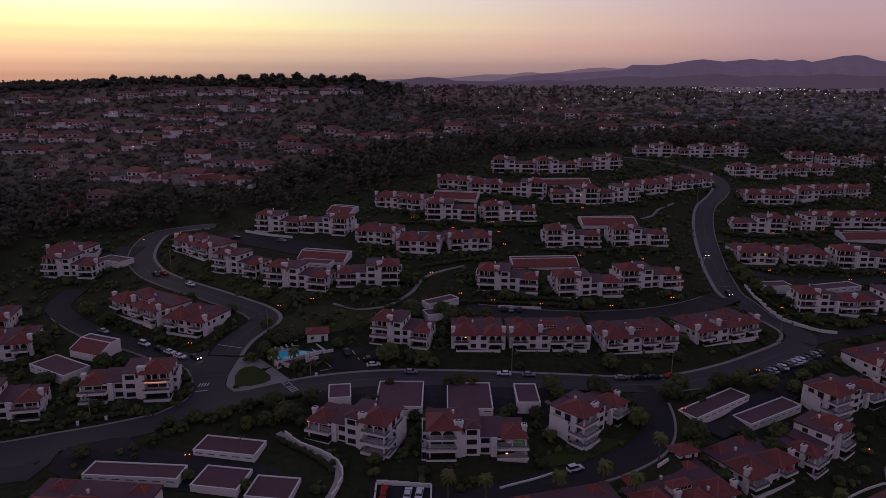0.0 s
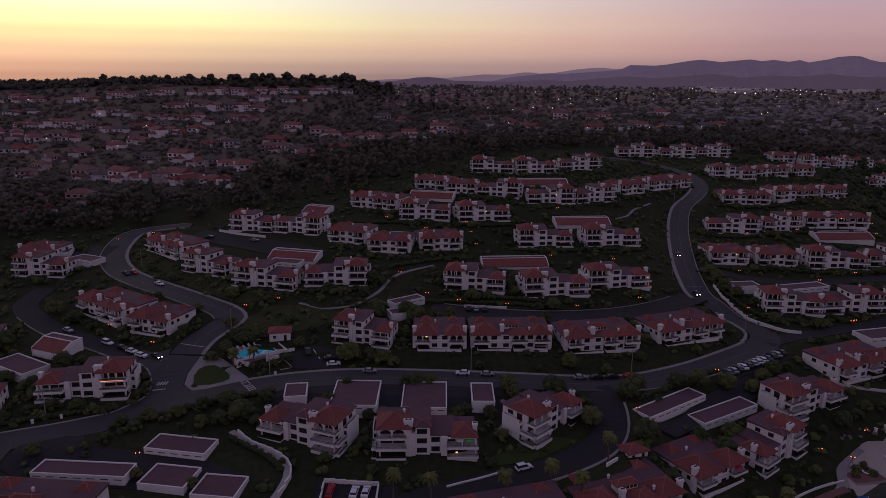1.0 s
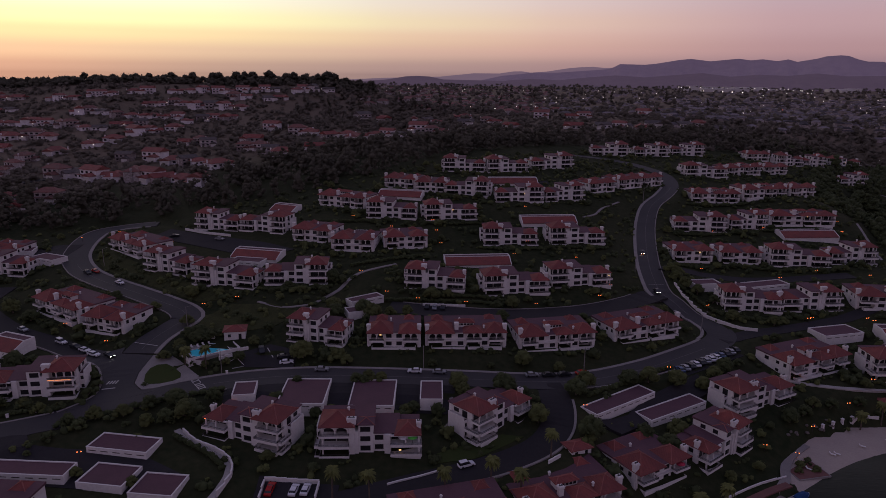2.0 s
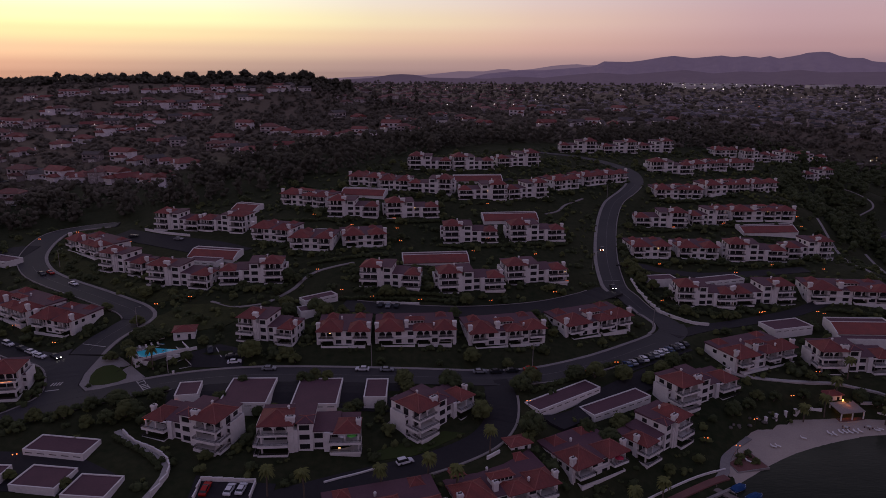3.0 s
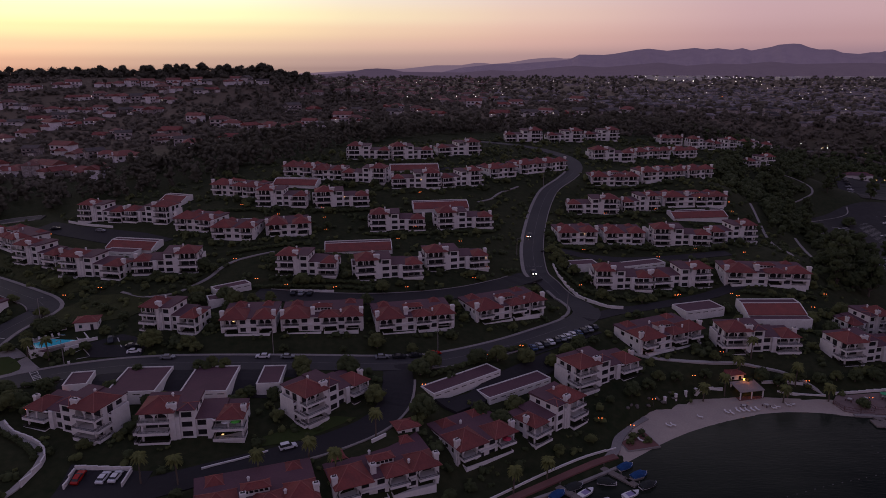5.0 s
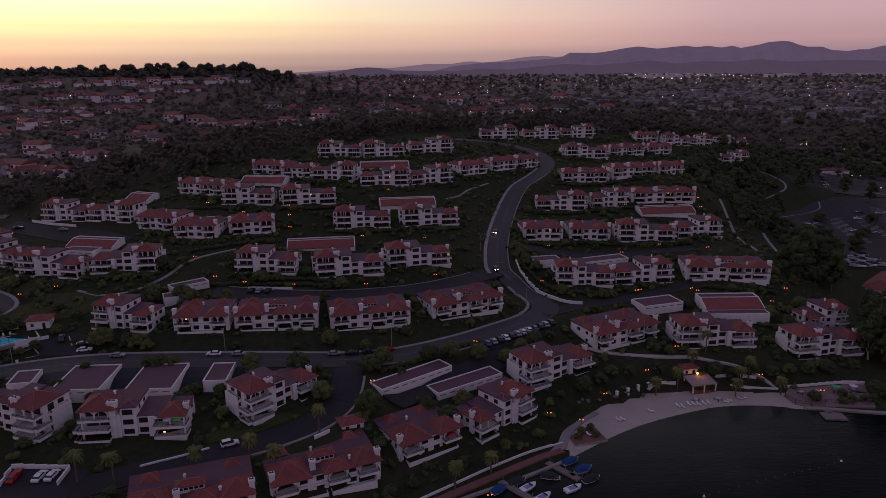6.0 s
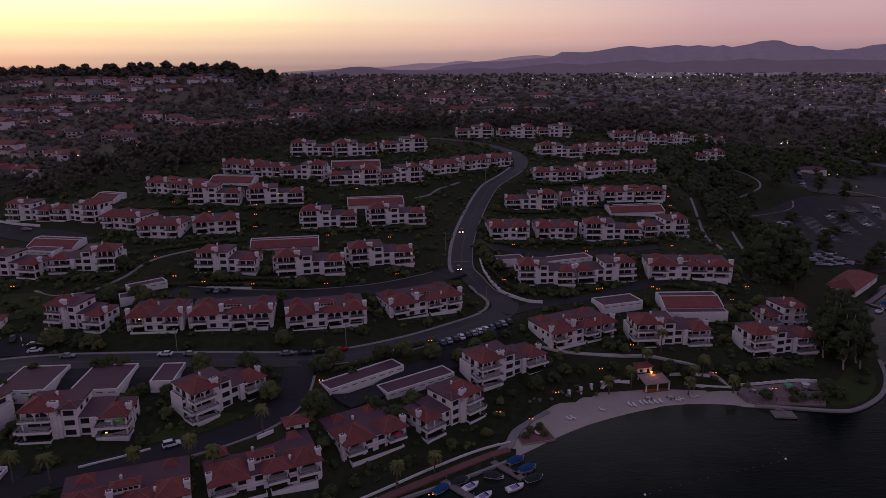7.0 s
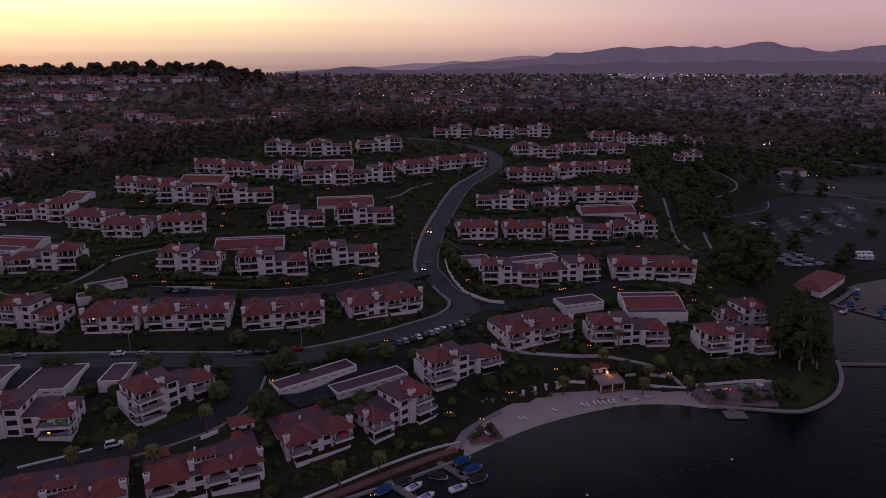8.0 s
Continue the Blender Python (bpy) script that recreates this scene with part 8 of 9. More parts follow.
for _k in range(80):            # dark trees on the eastern slope above the car park
    _x, _y = _rng.uniform(262, 345), _rng.uniform(310, 500)
    if _x < 262 + (_y - 310) * 0.33 or _x > 300 + (_y - 310) * 0.33:
        continue
    if not blocked(_x, _y, 2) and not on_path(_x, _y):
        plant(6, _x, _y, _rng.uniform(0.7, 1.1), _rng.uniform(0, 360))


def hedge(points, wide, high, seed):
    """A clipped, slightly lumpy hedge along a line."""
    rng = np.random.default_rng(seed)
    s = line_samples(points, 1.1)
    z = land(s[:, 0], s[:, 1])
    blobs = [(p[0] + rng.uniform(-0.25, 0.25) * wide, p[1] + rng.uniform(-0.25, 0.25) * wide, h + high * rng.uniform(0.3, 0.6), high * rng.uniform(0.45, 0.6)) for p, h in zip(s, z) for _ in range(2)]
    ob = foliage("hedge", rng, blobs, 20, 0.2, LEAF)
    tagged(ob, "long dark green hedge on the bank", "hedge", "hedges on the banks")


for _k, _pts in enumerate([
                           [(-76, 170.4), (-68, 174.2), (-58, 179.4), (-50, 183)], [(-44, 184.6), (-36, 187.4)], [(-80, 180.4), (-92, 178.4), (-106, 174.0), (-118, 169.4)],
                           [(6, 249.8), (20, 251.4), (40, 251.6), (58, 252)], [(130, 282), (132, 274), (136, 264), (141, 256)], [(20, 253.6), (40, 254.6), (56, 254.2)], [(50, 307.6), (64, 307.2), (80, 308.6)], [(84, 310.4), (100, 310.6), (108, 312)], [(136, 300.6), (150, 300.4), (164, 301.2)], [(166, 301.6), (184, 299.6), (204, 298.4)], [(150, 341.6), (166, 341.4), (184, 345)], [(200, 349.4), (220, 350.2), (240, 352.6)], [(-40, 257.6), (-26, 257.2), (-14, 259)], [(170, 382.6), (190, 382.4), (206, 384.6)], [(-30, 331.0), (-12, 329.6), (0, 329.2)], [(20, 330.2), (34, 331.2), (48, 334)], [(142, 252.4), (156, 252.6), (168, 255)], [(200, 251.4), (216, 250.2), (230, 250.6)], [(98, 206), (106, 210)], [(74, 188.6), (84, 195.4), (94, 200.0)], [(-8, 279), (8, 286), (20, 292)], [(-42, 166.0), (-36, 161.8), (-30, 158.0), (-26, 153.6)]]):
    hedge(_pts, 1.6, 1.7, 60 + _k)


def palm(seed, high):
    rng = random.Random(seed)
    root = new("palm_tree")
    tagged(root, "slender palm with a shaggy olive green head", "palm", "palms by the lake")
    bm = bmesh.new()
    for k in range(5):
        tube(bm, (0.06 * k * k / 5, 0, high * k / 5 - (0.5 if k == 0 else 0)), (0.06 * (k + 1) ** 2 / 5, 0, high * (k + 1) / 5), 0.24 - 0.02 * k, 0.22 - 0.02 * k)
    part("trunk", bm, BARK, root)
    bm = bmesh.new()
    for k in range(44):
        a = k * 2.4 + rng.uniform(-0.2, 0.2)
        tip = rng.uniform(-0.7, 1.0)
        prev = None
        for s in range(6):
            f = s / 5
            r = 2.0 * f
            z = high + 0.25 + tip * 1.6 * f - 1.7 * f * f
            w = 0.36 * math.sin(math.pi * (0.12 + 0.85 * f)) + 0.02
            c = (0.3 + r * math.cos(a), r * math.sin(a))
            row = [bm.verts.new((c[0] - math.sin(a) * o, c[1] + math.cos(a) * o, z - abs(o) * 0.8)) for o in (-w, 0, w)]
            if prev:
                for q in (0, 1):
                    bm.faces.new((prev[q], row[q], row[q + 1], prev[q + 1]))
            prev = row
    part("crown", bm, LEAF_PALM, root)
    return root


PALMS = [palm(3, 5.5), palm(8, 7.5)]
for _k, (_x, _y) in enumerate([(41.5, 151.0), (57.8, 159.5), (30.0, 146.5), (12.0, 142.8), (48.5, 147.0), (92.2, 146.2), (102.0, 152.6), (168.0, 194.0), (176.0, 201.8), (182.6, 207.2), (185.4, 190.0), (193.0, 197.0),
                               (160.0, 191.5), (188.5, 193.0), (200.0, 189.5), (-45.5, 202.6), (-52.5, 204.0), (3.0, 144.0)]):
    _m = pose(_x, _y, ground(_x, _y), 0, 0, (_k * 67) % 360)
    if _k < 2:
        PALMS[_k].matrix_basis = _m
    else:
        copy_thing(PALMS[_k % 2], _m)


# ---- ground cover and woods, too many to count ----
def thicket(name, spots, lumps, per, leaf, size, material, label, seed, category, shape=None, tall=0.5):
    """Joined foliage: spots are (x, y, scale)."""
    rng = np.random.default_rng(seed)
    x, y, s = np.array(spots, float).T
    n = len(x)
    s3 = np.repeat(s, lumps)
    a, q, f = rng.uniform(0, math.tau, n * lumps), rng.uniform(0, 0.7, n * lumps), rng.uniform(0.1, 0.25 + tall, n * lumps)
    r, h = size[0] * s3, size[1] * s3
    blobs = np.column_stack([np.repeat(x, lumps) + r * q * np.cos(a), np.repeat(y, lumps) + r * q * np.sin(a), np.repeat(land(x, y), lumps) + h * f * (1 - 0.35 * q), r * rng.uniform(0.4, 0.64, n * lumps) * (0.5 / tall) ** 1.6])
    ob = foliage(name, rng, blobs, per, leaf * s3, material, shape or LUMP_PLAIN)
    return tagged(ob, label, category, kind="stuff")


_spots, _light = [], []
while len(_spots) < 1350:
    _x, _y = _rng.uniform(-200, 350), _rng.uniform(118, 535)
    if inside(TERRACE, np.array([_x]), np.array([_y]))[0] and not blocked(_x, _y, 0.2) and not in_court(_x, _y):
        (_spots if _rng.random() < 0.58 else _light).append((_x, _y, _rng.uniform(0.5, 1.15)))
thicket("shrubs", _spots, 3, 8, 0.24, (2.3, 1.7), LEAF, "dark shrubs massed over the planted banks", 31, "shrubs")
thicket("shrubs", _light, 3, 8, 0.22, (2.1, 1.6), LEAF_LIGHT, "olive green shrubs scattered over the banks", 32, "shrubs")

_spots, _light = [], []
for _fx, _fy, _fa, _hw, _d in FOOTPRINTS[:78]:
    for _k in range(13):
        _u, _v = _rng.uniform(-_hw, _hw), -_rng.uniform(1.6, 3.4)
        if _k > 8:
            _u, _v = _rng.choice((-1, 1)) * (_hw + _rng.uniform(0.6, 2.2)), _rng.uniform(0, _d)
        _x, _y = _fx + _u * math.cos(_fa) - _v * math.sin(_fa), _fy + _u * math.sin(_fa) + _v * math.cos(_fa)
        if not blocked(_x, _y, -1.1) and not in_court(_x, _y):
            (_light if _rng.random() < 0.35 else _spots).append((_x, _y, _rng.uniform(0.35, 0.75)))
_big, _pale = [], []
for _fx, _fy, _fa, _hw, _d in FOOTPRINTS[:78]:
    for _k in range(7):
        _u, _v = _rng.uniform(-_hw, _hw), -_rng.uniform(4.0, 7.5)
        if _k > 3:
            _u, _v = _rng.choice((-1, 1)) * (_hw + _rng.uniform(0.8, 2.6)), _rng.uniform(-1, _d + 3)
        _x, _y = _fx + _u * math.cos(_fa) - _v * math.sin(_fa), _fy + _u * math.sin(_fa) + _v * math.cos(_fa)
        if not blocked(_x, _y, 0.1) and not in_court(_x, _y) and not inside(LAKE_LINE, np.array([_x]), np.array([_y]))[0] and not inside(BEACH, np.array([_x]), np.array([_y]))[0]:
            (_pale if _rng.random() < 0.4 else _big).append((_x, _y, _rng.uniform(0.7, 1.25)))
thicket("shrubs", _big, 7, 12, 0.24, (2.2, 2.9), LEAF, "tall rounded dark shrubs between the buildings", 45, "shrubs", LUMP_FINE)
thicket("shrubs", _pale, 7, 12, 0.24, (2.1, 2.7), LEAF_LIGHT, "tall rounded olive shrubs between the buildings", 46, "shrubs", LUMP_FINE)
thicket("shrubs", _spots, 3, 8, 0.26, (2.3, 2.0), LEAF, "dark shrubs planted along the foot of the buildings", 38, "shrubs")
thicket("shrubs", _light, 3, 8, 0.26, (2.2, 1.9), LEAF_LIGHT, "olive shrubs planted along the foot of the buildings", 39, "shrubs")
_spots = []
for _hx, _hy in HOUSE_SPOTS:
    for _k in range(7):
        _spots.append((_hx + _rng.uniform(-9, 9), _hy - _rng.uniform(5.5, 14), _rng.uniform(0.35, 0.7)))
    for _k in range(2):
        _spots.append((_hx + _rng.choice((-1, 1)) * _rng.uniform(7.5, 10), _hy + _rng.uniform(-3, 10), _rng.uniform(0.7, 1.2)))
thicket("shrubs", _spots, 3, 5, 0.5, (4.0, 4.6), LEAF_FAR_HAZED, "garden shrubs round the distant houses", 40, "shrubs")

WOOD = [(-330, 400), (-300, 300), (-236, 262), (-176, 292), (-206, 335), (-154, 345), (-104, 362), (-68, 369), (-45, 385), (-7, 412), (30, 452), (93, 520), (160, 535), (240, 545), (300, 550), (380, 560), (420, 640), (326, 650), (240, 630), (156, 575), (104, 590),
        (30, 548), (-36, 540), (-74, 500), (-110, 452), (-130, 400), (-180, 395), (-222, 424), (-300, 440)]
_spots = []
while len(_spots) < 860:
    _x, _y = _rng.uniform(-330, 420), _rng.uniform(262, 650)
    if inside(WOOD, np.array([_x]), np.array([_y]))[0] and not blocked(_x, _y, 2):
        _spots.append((_x, _y, _rng.uniform(0.7, 1.3)))
thicket("woodland", _spots, 11, 9, 0.46, (4.4, 11.0), LEAF_WOOD_HAZED, "dense dark belt of trees behind the terraces", 33, "trees", tall=0.62)

_spots = []
while len(_spots) < 620:
    _x, _y = (_rng.uniform(-130, 60), _rng.uniform(625, 885)) if len(_spots) < 240 else (_rng.uniform(230, 720), _rng.uniform(575, 800))
    if _x > 380 and _y < 640 or any(abs(_x - a) < 9 and -15 < _y - b < 8 for a, b in HOUSE_SPOTS):
        continue
    _spots.append((_x, _y, _rng.uniform(0.7, 1.3)))
thicket("woodland", _spots, 8, 9, 0.5, (4.4, 9.5), LEAF_FAR_HAZED, "dark groves between the houses of the middle distance", 44, "trees")

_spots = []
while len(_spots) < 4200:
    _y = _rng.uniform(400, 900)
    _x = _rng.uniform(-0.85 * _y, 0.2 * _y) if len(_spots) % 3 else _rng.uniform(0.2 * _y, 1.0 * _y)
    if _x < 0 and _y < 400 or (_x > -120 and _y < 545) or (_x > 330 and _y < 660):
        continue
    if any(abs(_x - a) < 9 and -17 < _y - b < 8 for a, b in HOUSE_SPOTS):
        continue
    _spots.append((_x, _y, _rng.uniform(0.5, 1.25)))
thicket("woodland", _spots, 4, 5, 0.55, (4.2, 5.0), LEAF_FAR_HAZED, "dark garden trees between the distant houses", 34, "trees")

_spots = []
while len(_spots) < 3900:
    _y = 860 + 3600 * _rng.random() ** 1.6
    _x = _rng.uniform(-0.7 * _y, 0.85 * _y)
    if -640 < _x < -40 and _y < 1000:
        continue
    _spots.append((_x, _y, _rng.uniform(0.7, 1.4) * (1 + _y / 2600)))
thicket("woodland", _spots, 3, 1, 0.8, (4.6, 5.6), LEAF_FAR_HAZED, "hazy dark trees over the far valley", 35, "trees")

_spots = []
for _k in range(420):
    _f = _rng.random()
    _x, _y = 330 + 420 * _f + _rng.uniform(-25, 25), 560 + 120 * _f + _rng.uniform(-40, 60)
    _spots.append((_x, _y, _rng.uniform(0.7, 1.25)))
for _k in range(130):
    _x, _y = _rng.uniform(540, 760), _rng.uniform(420, 560)
    _spots.append((_x, _y, _rng.uniform(0.7, 1.2)))
for _k in range(240):
    _x = _rng.uniform(262, 372)
    _y = 330 + (_x - 262) * 1.9 + _rng.uniform(-40, 26)
    if not blocked(_x, _y, 3) and not on_path(_x, _y):
        _spots.append((_x, _y, _rng.uniform(0.5, 0.95)))
while len(_spots) < 880:
    _x, _y = _rng.uniform(252, 335), _rng.uniform(335, 505)
    if inside([(258, 350), (276, 352), (300, 398), (312, 425), (334, 470), (324, 502), (290, 492), (268, 440), (262, 400)], np.array([_x]), np.array([_y]))[0] and not blocked(_x, _y, 2.5) and not on_path(_x, _y):
        _spots.append((_x, _y, _rng.uniform(0.6, 1.1)))
thicket("woodland", _spots, 9, 8, 0.5, (4.0, 10.0), LEAF, "dark tree belts round the car parks", 37, "trees")

# skyline trees along the ridge
RIDGE = [(-549, 925, 9.5), (-512, 905, 12.8), (-472, 905, 10.4), (-441, 905, 11.9), (-421, 905, 15.1), (-406, 905, 12.2), (-385, 905, 11.3), (-356, 905, 12.2), (-339, 905, 12.2), (-310, 905, 15.1), (-283, 905, 15.5),
         (-258, 905, 17.0), (-250, 905, 16.5), (-227, 905, 18.7), (-217, 905, 17.8), (-208, 905, 18.3), (-186, 905, 18.2), (-164, 905, 14.8), (-155, 905, 15.3), (-143, 905, 12.6), (-124, 905, 14.2), (-112, 905, 19.5),
         (-103, 905, 17.1), (-88, 905, 14.7), (-71, 905, 15.2), (-57, 905, 18.0)]
RIDGE_KINDS = [tree((5.5, 4.6, 5.0, 16, 14, 0.6), 41, "dark tree standing on the skyline of the ridge", LEAF_WOOD_HAZED, group="skyline trees"),
               tree((4.0, 5.0, 7.0, 18, 14, 0.6), 42, "broad dark tree standing on the skyline of the ridge", LEAF_WOOD_HAZED, group="skyline trees")]
for _k, (_x, _y, _h) in enumerate(RIDGE):
    _q = _h / 12.0
    _m = pose(_x, _y, ground(_x, _y) - 0.3, 0, 0, (_k * 77) % 360) @ Matrix.Diagonal((_q * (0.8 + 0.5 * ((_k * 0.37) % 1)), _q, _q, 1))
    if _k < 2:
        RIDGE_KINDS[_k].matrix_basis = _m
    else:
        stamp(RIDGE_KINDS[_k % 2], _m)
# tall conifers that stand out over the roofs of the middle distance
CONIFERS = [(2, 819, 34), (32, 873, 27), (-11, 779, 26), (182, 1452, 31), (233, 1542, 26), (244, 1550, 29), (298, 1645, 26), (341, 1596, 25), (347, 1282, 27), (363, 1406, 28), (509, 1467, 28), (-86, 744, 23), (-61, 807, 25), (120, 1010, 22), (90, 930, 20), (420, 1010, 24)]
_spire = tree((1.5, 2.3, 13.0, 22, 12, 0.5), 43, "tall dark conifer rising over distant roofs", LEAF_WOOD_HAZED, group="conifers of the middle distance", loose=True)
for _k, (_x, _y, _h) in enumerate(CONIFERS):
    _q = _h / 14.5
    _m = pose(_x, _y, ground(_x, _y) - 0.5, 0, 0, (_k * 77) % 360) @ Matrix.Diagonal((_q * (0.7 + 0.5 * ((_k * 0.37) % 1)), _q * 0.9, _q, 1))
    if _k:
        stamp(_spire, _m)
    else:
        _spire.matrix_basis = _m
_spots = [(_rng.uniform(-560, -50), _rng.uniform(888, 930), _rng.uniform(0.8, 1.35)) for _ in range(480)]
thicket("woodland", _spots, 5, 8, 0.8, (5.5, 8.0), LEAF_WOOD_HAZED, "dark tree belt along the crest of the ridge", 36, "trees")


# ---- the far town: roofs past counting ----
def far_town():
    rng = random.Random(77)
    spots = []
    while len(spots) < 1000:
        y = 840 + 2400 * rng.random() ** 1.5
        x = rng.uniform(-0.15 * y, 0.85 * y)
        if x < -60 and y < 1000:
            continue
        spots.append((x, y))
    while len(spots) < 1750:                  # roofs of the valley to the east
        y = rng.uniform(700, 1700)
        x = y * rng.uniform(0.36, 1.0)
        spots.append((x, y))
    spots = [p for p in spots if not (330 < p[0] < 620 and p[1] < 760)]
    z = land([s[0] for s in spots], [s[1] for s in spots])
    for mat, pick, east, label in ((WALL_BEIGE, 0, None, "pale walls of the distant town"), (TILE_FAR, 1, False, "red and brown tile roofs of the western slope"),
                                   (ROOF_VALLEY, 1, True, "grey and brown roofs of the valley town")):
        verts, faces = [], []
        q = random.Random(78)
        for (x, y), h in zip(spots, z):
            valley = x > 0.18 * y
            if valley:
                a, w, d, t = q.uniform(-0.8, 0.8), q.uniform(4.2, 6.6), q.uniform(3.4, 4.8), q.choice((2.4, 2.8, 4.8))
            else:
                a, w, d, t = q.uniform(-0.5, 0.5), q.uniform(5.5, 8.5), q.uniform(4.6, 6.2), q.choice((2.6, 2.8, 2.8, 5.0))
            if east is not None and east != valley:
                continue
            ca, sa = math.cos(a), math.sin(a)
            i = len(verts)

            def at(u, v, k):
                return (x + u * ca - v * sa, y + u * sa + v * ca, h + k)
            if pick == 0:
                verts += [at(-w, -d, -3), at(w, -d, -3), at(w, d, -3), at(-w, d, -3), at(-w, -d, t), at(w, -d, t), at(w, d, t), at(-w, d, t)]
                faces += [(i, i + 1, i + 5, i + 4), (i + 1, i + 2, i + 6, i + 5), (i + 2, i + 3, i + 7, i + 6), (i + 3, i, i + 4, i + 7)]
            else:
                verts += [at(-w - 0.5, -d - 0.5, t), at(w + 0.5, -d - 0.5, t), at(w + 0.5, d + 0.5, t), at(-w - 0.5, d + 0.5, t), at(-w * 0.6, 0, t + d * 0.45), at(w * 0.6, 0, t + d * 0.45)]
                faces += [(i, i + 1, i + 5, i + 4), (i + 1, i + 2, i + 5), (i + 2, i + 3, i + 4, i + 5), (i + 3, i, i + 4)]
        ob = from_arrays("town", verts, faces, mat)
        tagged(ob, label, "houses", kind="stuff")
    verts, faces = [], []
    for k in range(34):                       # long pale sheds and stores in the valley
        y = rng.uniform(2500, 3500)
        x = y * rng.uniform(0.36, 0.80)
        h, w, d, t = ground(x, y), rng.uniform(22, 60), rng.uniform(12, 24), rng.uniform(7, 13)
        i = len(verts)
        verts += [(x + u, y + v, h + q) for q in (-4, t) for u, v in ((-w, -d), (w, -d), (w, d), (-w, d))]
        faces += [(i, i + 1, i + 5, i + 4), (i + 1, i + 2, i + 6, i + 5), (i + 2, i + 3, i + 7, i + 6), (i + 3, i, i + 4, i + 7), (i + 4, i + 5, i + 6, i + 7)]
    tagged(from_arrays("town", verts, faces, DOOR_WHITE), "long pale flat-roofed sheds in the far valley", "buildings", kind="stuff")


far_town()


def lights(name, spots, radius, material, label):
    bm = bmesh.new()
    for x, y, z, s in spots:
        r = bmesh.ops.create_icosphere(bm, subdivisions=1, radius=radius * s)
        bmesh.ops.translate(bm, verts=r["verts"], vec=(x, y, z))
    solid(name, bm, material, label, "lights", "stuff")


_q = random.Random(9)
_spots = []
FLOODS = [(1095, 3101), (1062, 2973), (1148, 3117), (1154, 3002), (1195, 3014), (1164, 2895), (912, 2325), (923, 2267), (1185, 2800), (1365, 2952), (1299, 2738), (1327, 2746), (1362, 2754), (1433, 2866), (1397, 2763), (1414, 2767), (1341, 2581), (1370, 2589), (1332, 2503), (1418, 2597), (1006, 2123), (1070, 2086), (1172, 2160)]
for _x, _y in FLOODS:
    _spots.append((_x, _y, ground(_x, _y) + 9, _q.choice((0.35, 0.45, 0.55)) * _y / 2400))
for _x, _y in [(928, 2210), (936, 2156), (946, 2106)]:
    _spots.append((_x, _y, ground(_x, _y) + 10, 0.9 * _y / 2400))
lights("town_lights", _spots, 2.5, COOL, "cool white floodlights of the far valley")
_spots = [(_x + _q.uniform(-9, 9), _y - 6, ground(_x, _y) + 3.0, _q.uniform(0.6, 1.2)) for _x, _y in HOUSE_SPOTS if _q.random() < 0.14]
for _k in range(60):
    _y = _q.uniform(850, 2300)
    _x = _y * _q.uniform(-0.1, 0.75)
    _spots.append((_x, _y, ground(_x, _y) + 6, 1.0 + _y / 1500))
_red = [(x, y, ground(x, y) + 1.4, 1.3) for x, y in [(501, 678), (505, 678), (508, 677), (510, 675)]]
lights("headlights", [(x, y, ground(x, y) + 1.6, 1.1) for x, y in [(494, 684), (502, 687), (516, 698), (530, 694), (478, 695)]], 0.3, HEADLIGHT, "white headlights of cars on the far road")
lights("shop_lights", [(x, y, ground(x, y) + 5, y / 900) for x, y in [(922, 1200), (918, 1184), (988, 1253), (989, 1236), (1018, 1255), (1015, 1234), (613, 1179), (1011, 1218)]], 0.8, AMBER, "amber lamps of a distant row of shops")
lights("tail_lights", _red, 0.4, TAILLIGHT, "red tail lights of cars on the far road")
_white = [(462, 540, 5.0), (452, 536, 5.0), (437, 485, 4.0), (441, 485, 4.0), (286.2, 273.6, 3.0), (290.6, 272.2, 3.0), (494, 682, 3.0), (500, 684, 5.0), (528, 664, 5.0), (566, 640, 6.0), (590, 610, 6.0)]
lights("lot_lights", [(x, y, ground(x, y) + h, 1.0) for x, y, h in _white], 0.42, WARMROOM, "small warm lamps of the boathouse and car parks")
lights("house_lights", _spots, 0.36, COOL, "small pale lamps among the distant houses")


# ---- distant hills ----
def hills(name, crest, dist, base, material, label, rough=6.0):
    """A far range: crest heights over bearings (degrees right of +y), with spurs falling towards the viewer."""
    b0, b1 = crest[0][0], crest[-1][0]
    n, rows = 420, 18
    bear = np.linspace(b0, b1, n)
    top = np.interp(bear, [c[0] for c in crest], [c[1] for c in crest])
    verts, faces = [], []
    for j in range(rows):
        f = j / (rows - 1)
        for i in range(n):
            wig = -(abs(noise.noise((bear[i] * 0.8 + 1.5 * f, f * 1.5, dist * 0.01))) * 1.8 + abs(noise.noise((bear[i] * 2.6, f * 5, 3.1))) * 0.8) * rough * (1 - f ** 3)
            d = dist * (0.86 + 0.14 * f) + noise.noise((bear[i] * 1.4, f, 7.7)) * dist * 0.02 * (1 - f)
            a = radians(bear[i])
            verts.append((50 + d * math.sin(a), d * math.cos(a), base + (top[i] - base) * f ** 1.2 + (wig if j else -20)))
    for j in range(rows - 1):
        for i in range(n - 1):
            faces.append((j * n + i, j * n + i + 1, (j + 1) * n + i + 1, (j + 1) * n + i))
    ob = from_arrays(name, verts, faces, material, True)
    return tagged(ob, label, "hills", kind="structure")


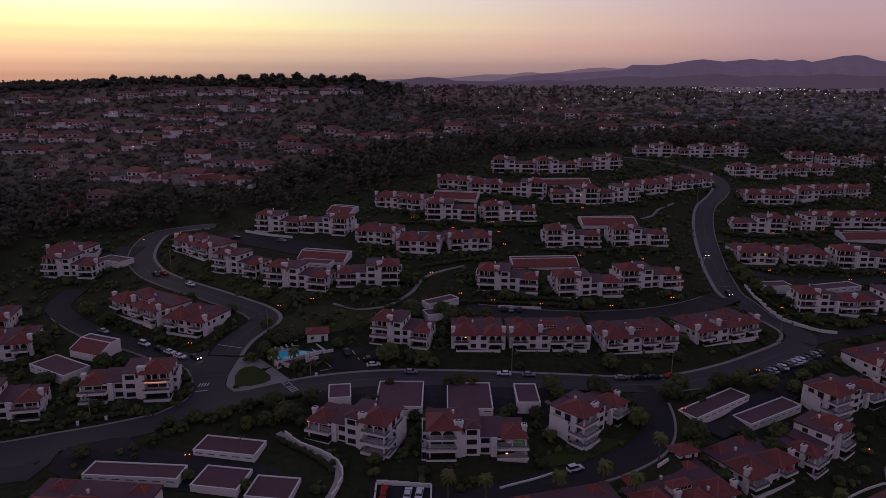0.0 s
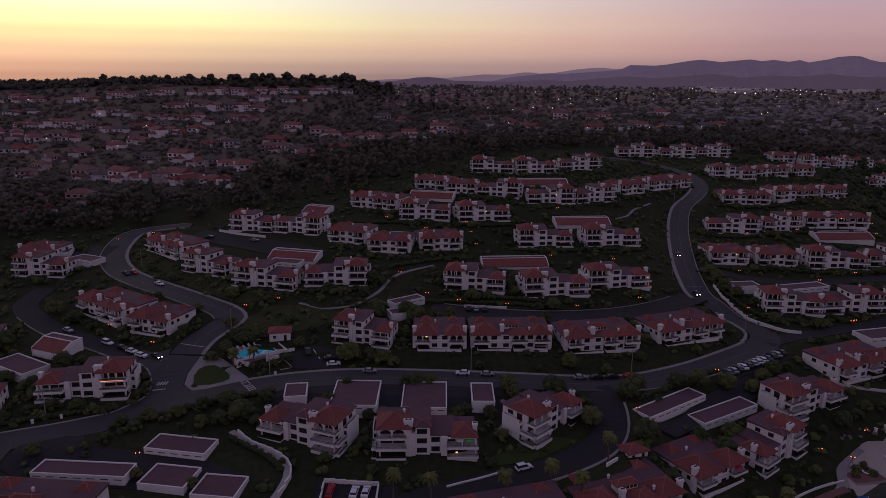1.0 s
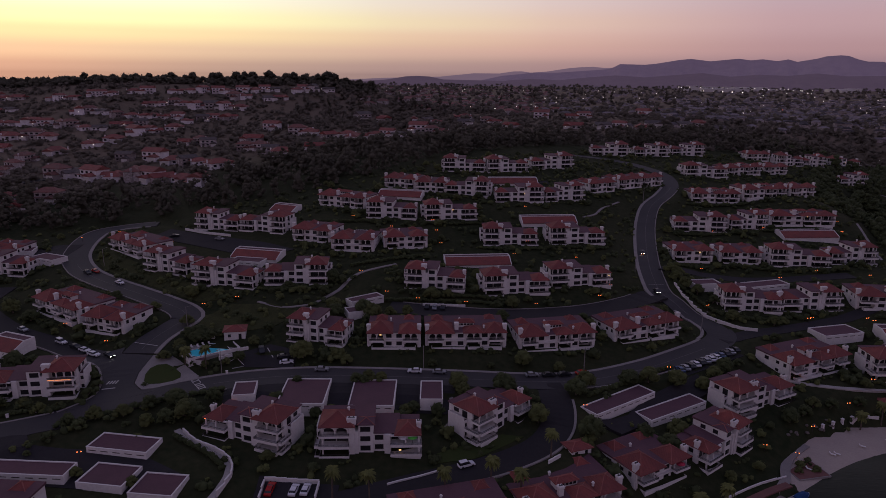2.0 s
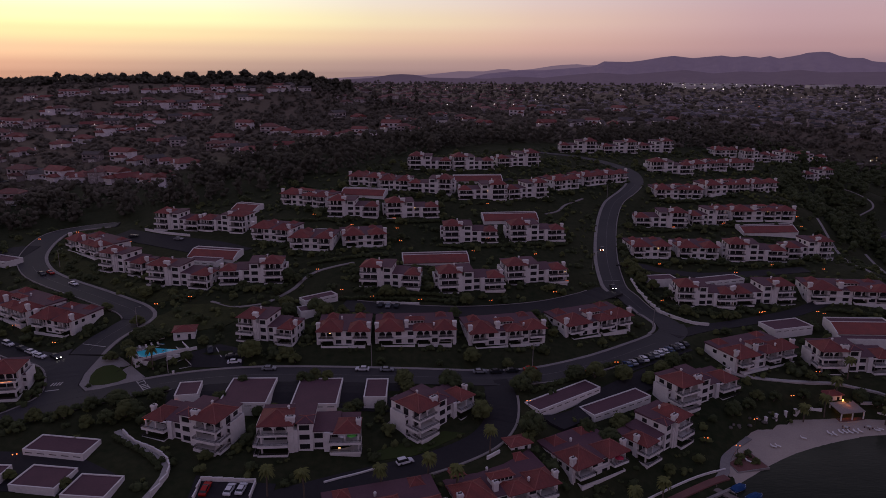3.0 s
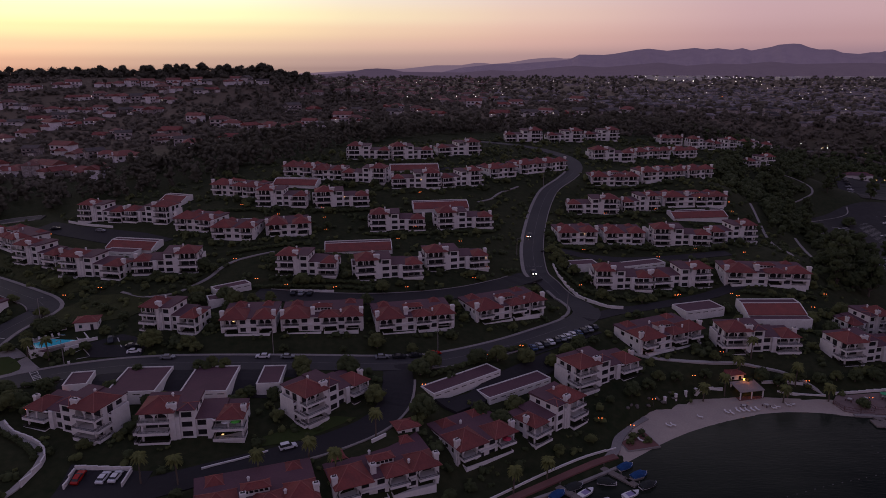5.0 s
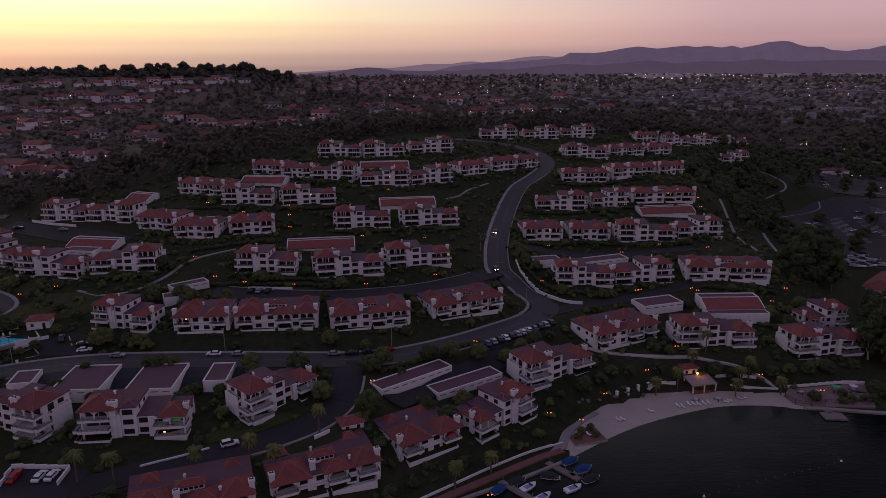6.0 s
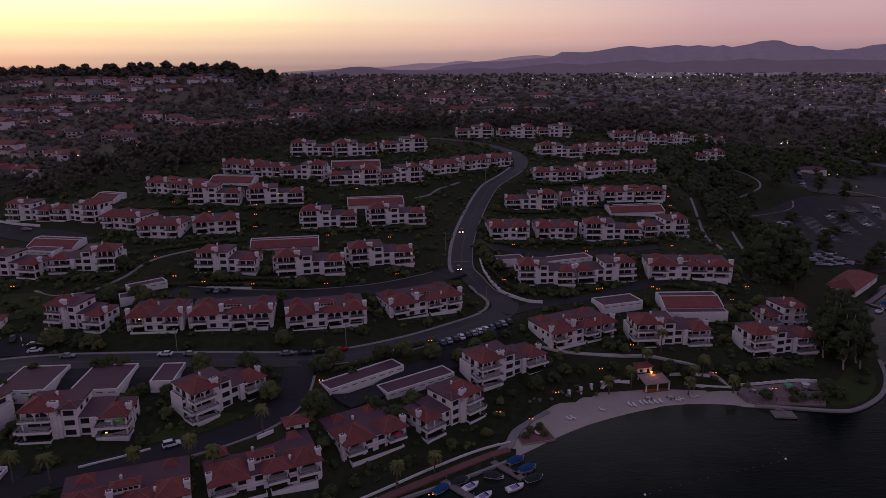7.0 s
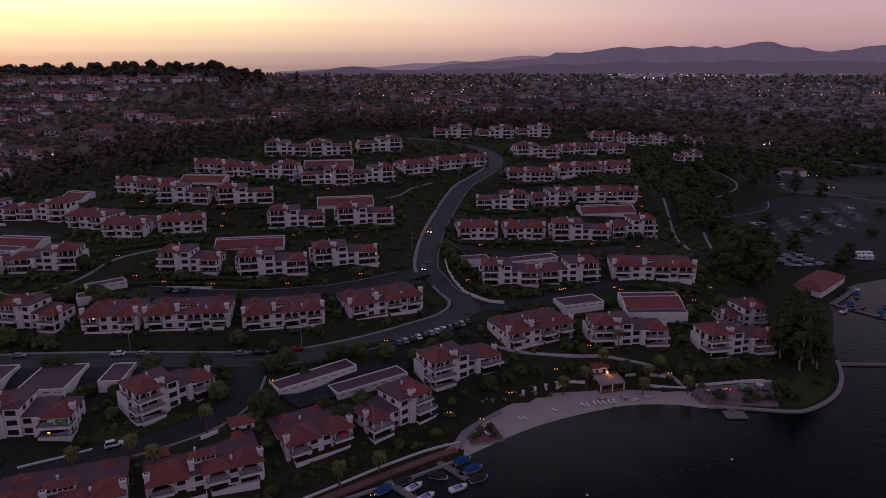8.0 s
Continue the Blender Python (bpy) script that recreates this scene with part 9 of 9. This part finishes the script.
# the hills' own emission stands in for haze between them and the eye
def haze_material(name, colour, own):
    m = surface(name, colour, tuple(v * 0.8 for v in colour), coarse=0.004, fine=0.02, bump=0.0, spec=0.0)
    p = m.node_tree.nodes["Principled BSDF"]
    p.inputs["Emission Color"].default_value, p.inputs["Emission Strength"].default_value = (*own, 1), 1.0
    return m


HILL_NEAR = haze_material("dusky_hill_near", (0.24, 0.185, 0.20), (0.042, 0.030, 0.054))
HILL_MID = haze_material("hazy_foothills", (0.14, 0.105, 0.115), (0.040, 0.028, 0.046))
HILL_FAR = haze_material("dusky_hill_far", (0.06, 0.05, 0.06), (0.145, 0.098, 0.135))
hills("backdrop", [(-8.1, 70), (-4.6, 85), (-0.0, 96), (1.8, 111), (2.7, 119), (4.8, 119), (5.9, 133), (6.6, 134), (7.3, 126), (8.6, 134), (10.2, 155), (11.1, 162), (12.2, 166), (13.0, 159), (16.1, 166), (24.2, 177), (33.9, 167), (40, 190), (52, 150)], 4700, 50,
      HILL_FAR, "lavender mountain range in the evening haze", 5.0)
hills("backdrop", [(2.7, 68), (5.0, 105), (6.4, 115), (7.5, 125), (9.3, 125), (11.7, 138), (13.3, 147), (13.7, 157), (14.2, 176), (16.1, 173), (16.9, 179), (18.6, 200), (19.4, 206), (20.8, 193), (22.8, 207), (23.6, 198), (24.4, 204), (25.4, 194)]
      + [(26.1, 203), (26.7, 190), (28.0, 207), (28.5, 218), (29.4, 223), (29.9, 220), (30.5, 202), (31.1, 191), (32.0, 190), (32.6, 173), (33.6, 166), (34.3, 174), (34.8, 173), (35.6, 189), (36.8, 196), (39.8, 225), (54, 120)], 4250, 50, HILL_NEAR, "dusky purple mountain ridges beyond the valley", 26.0)
hills("backdrop", [(-6.4, 71), (-4.4, 80), (-2.8, 98), (-1.9, 101), (-0.9, 98), (0.2, 83), (5.0, 78), (7.3, 90), (9.5, 84), (11.7, 100), (13.9, 112), (16.1, 103), (18.2, 115), (20.3, 127), (22.3, 110), (24.3, 121), (26.2, 116), (28.1, 129), (29.9, 116), (33.9, 121), (44, 90), (54, 70)], 3900, 48,
      HILL_MID, "low hazy foothills in front of the mountains", 8.0)
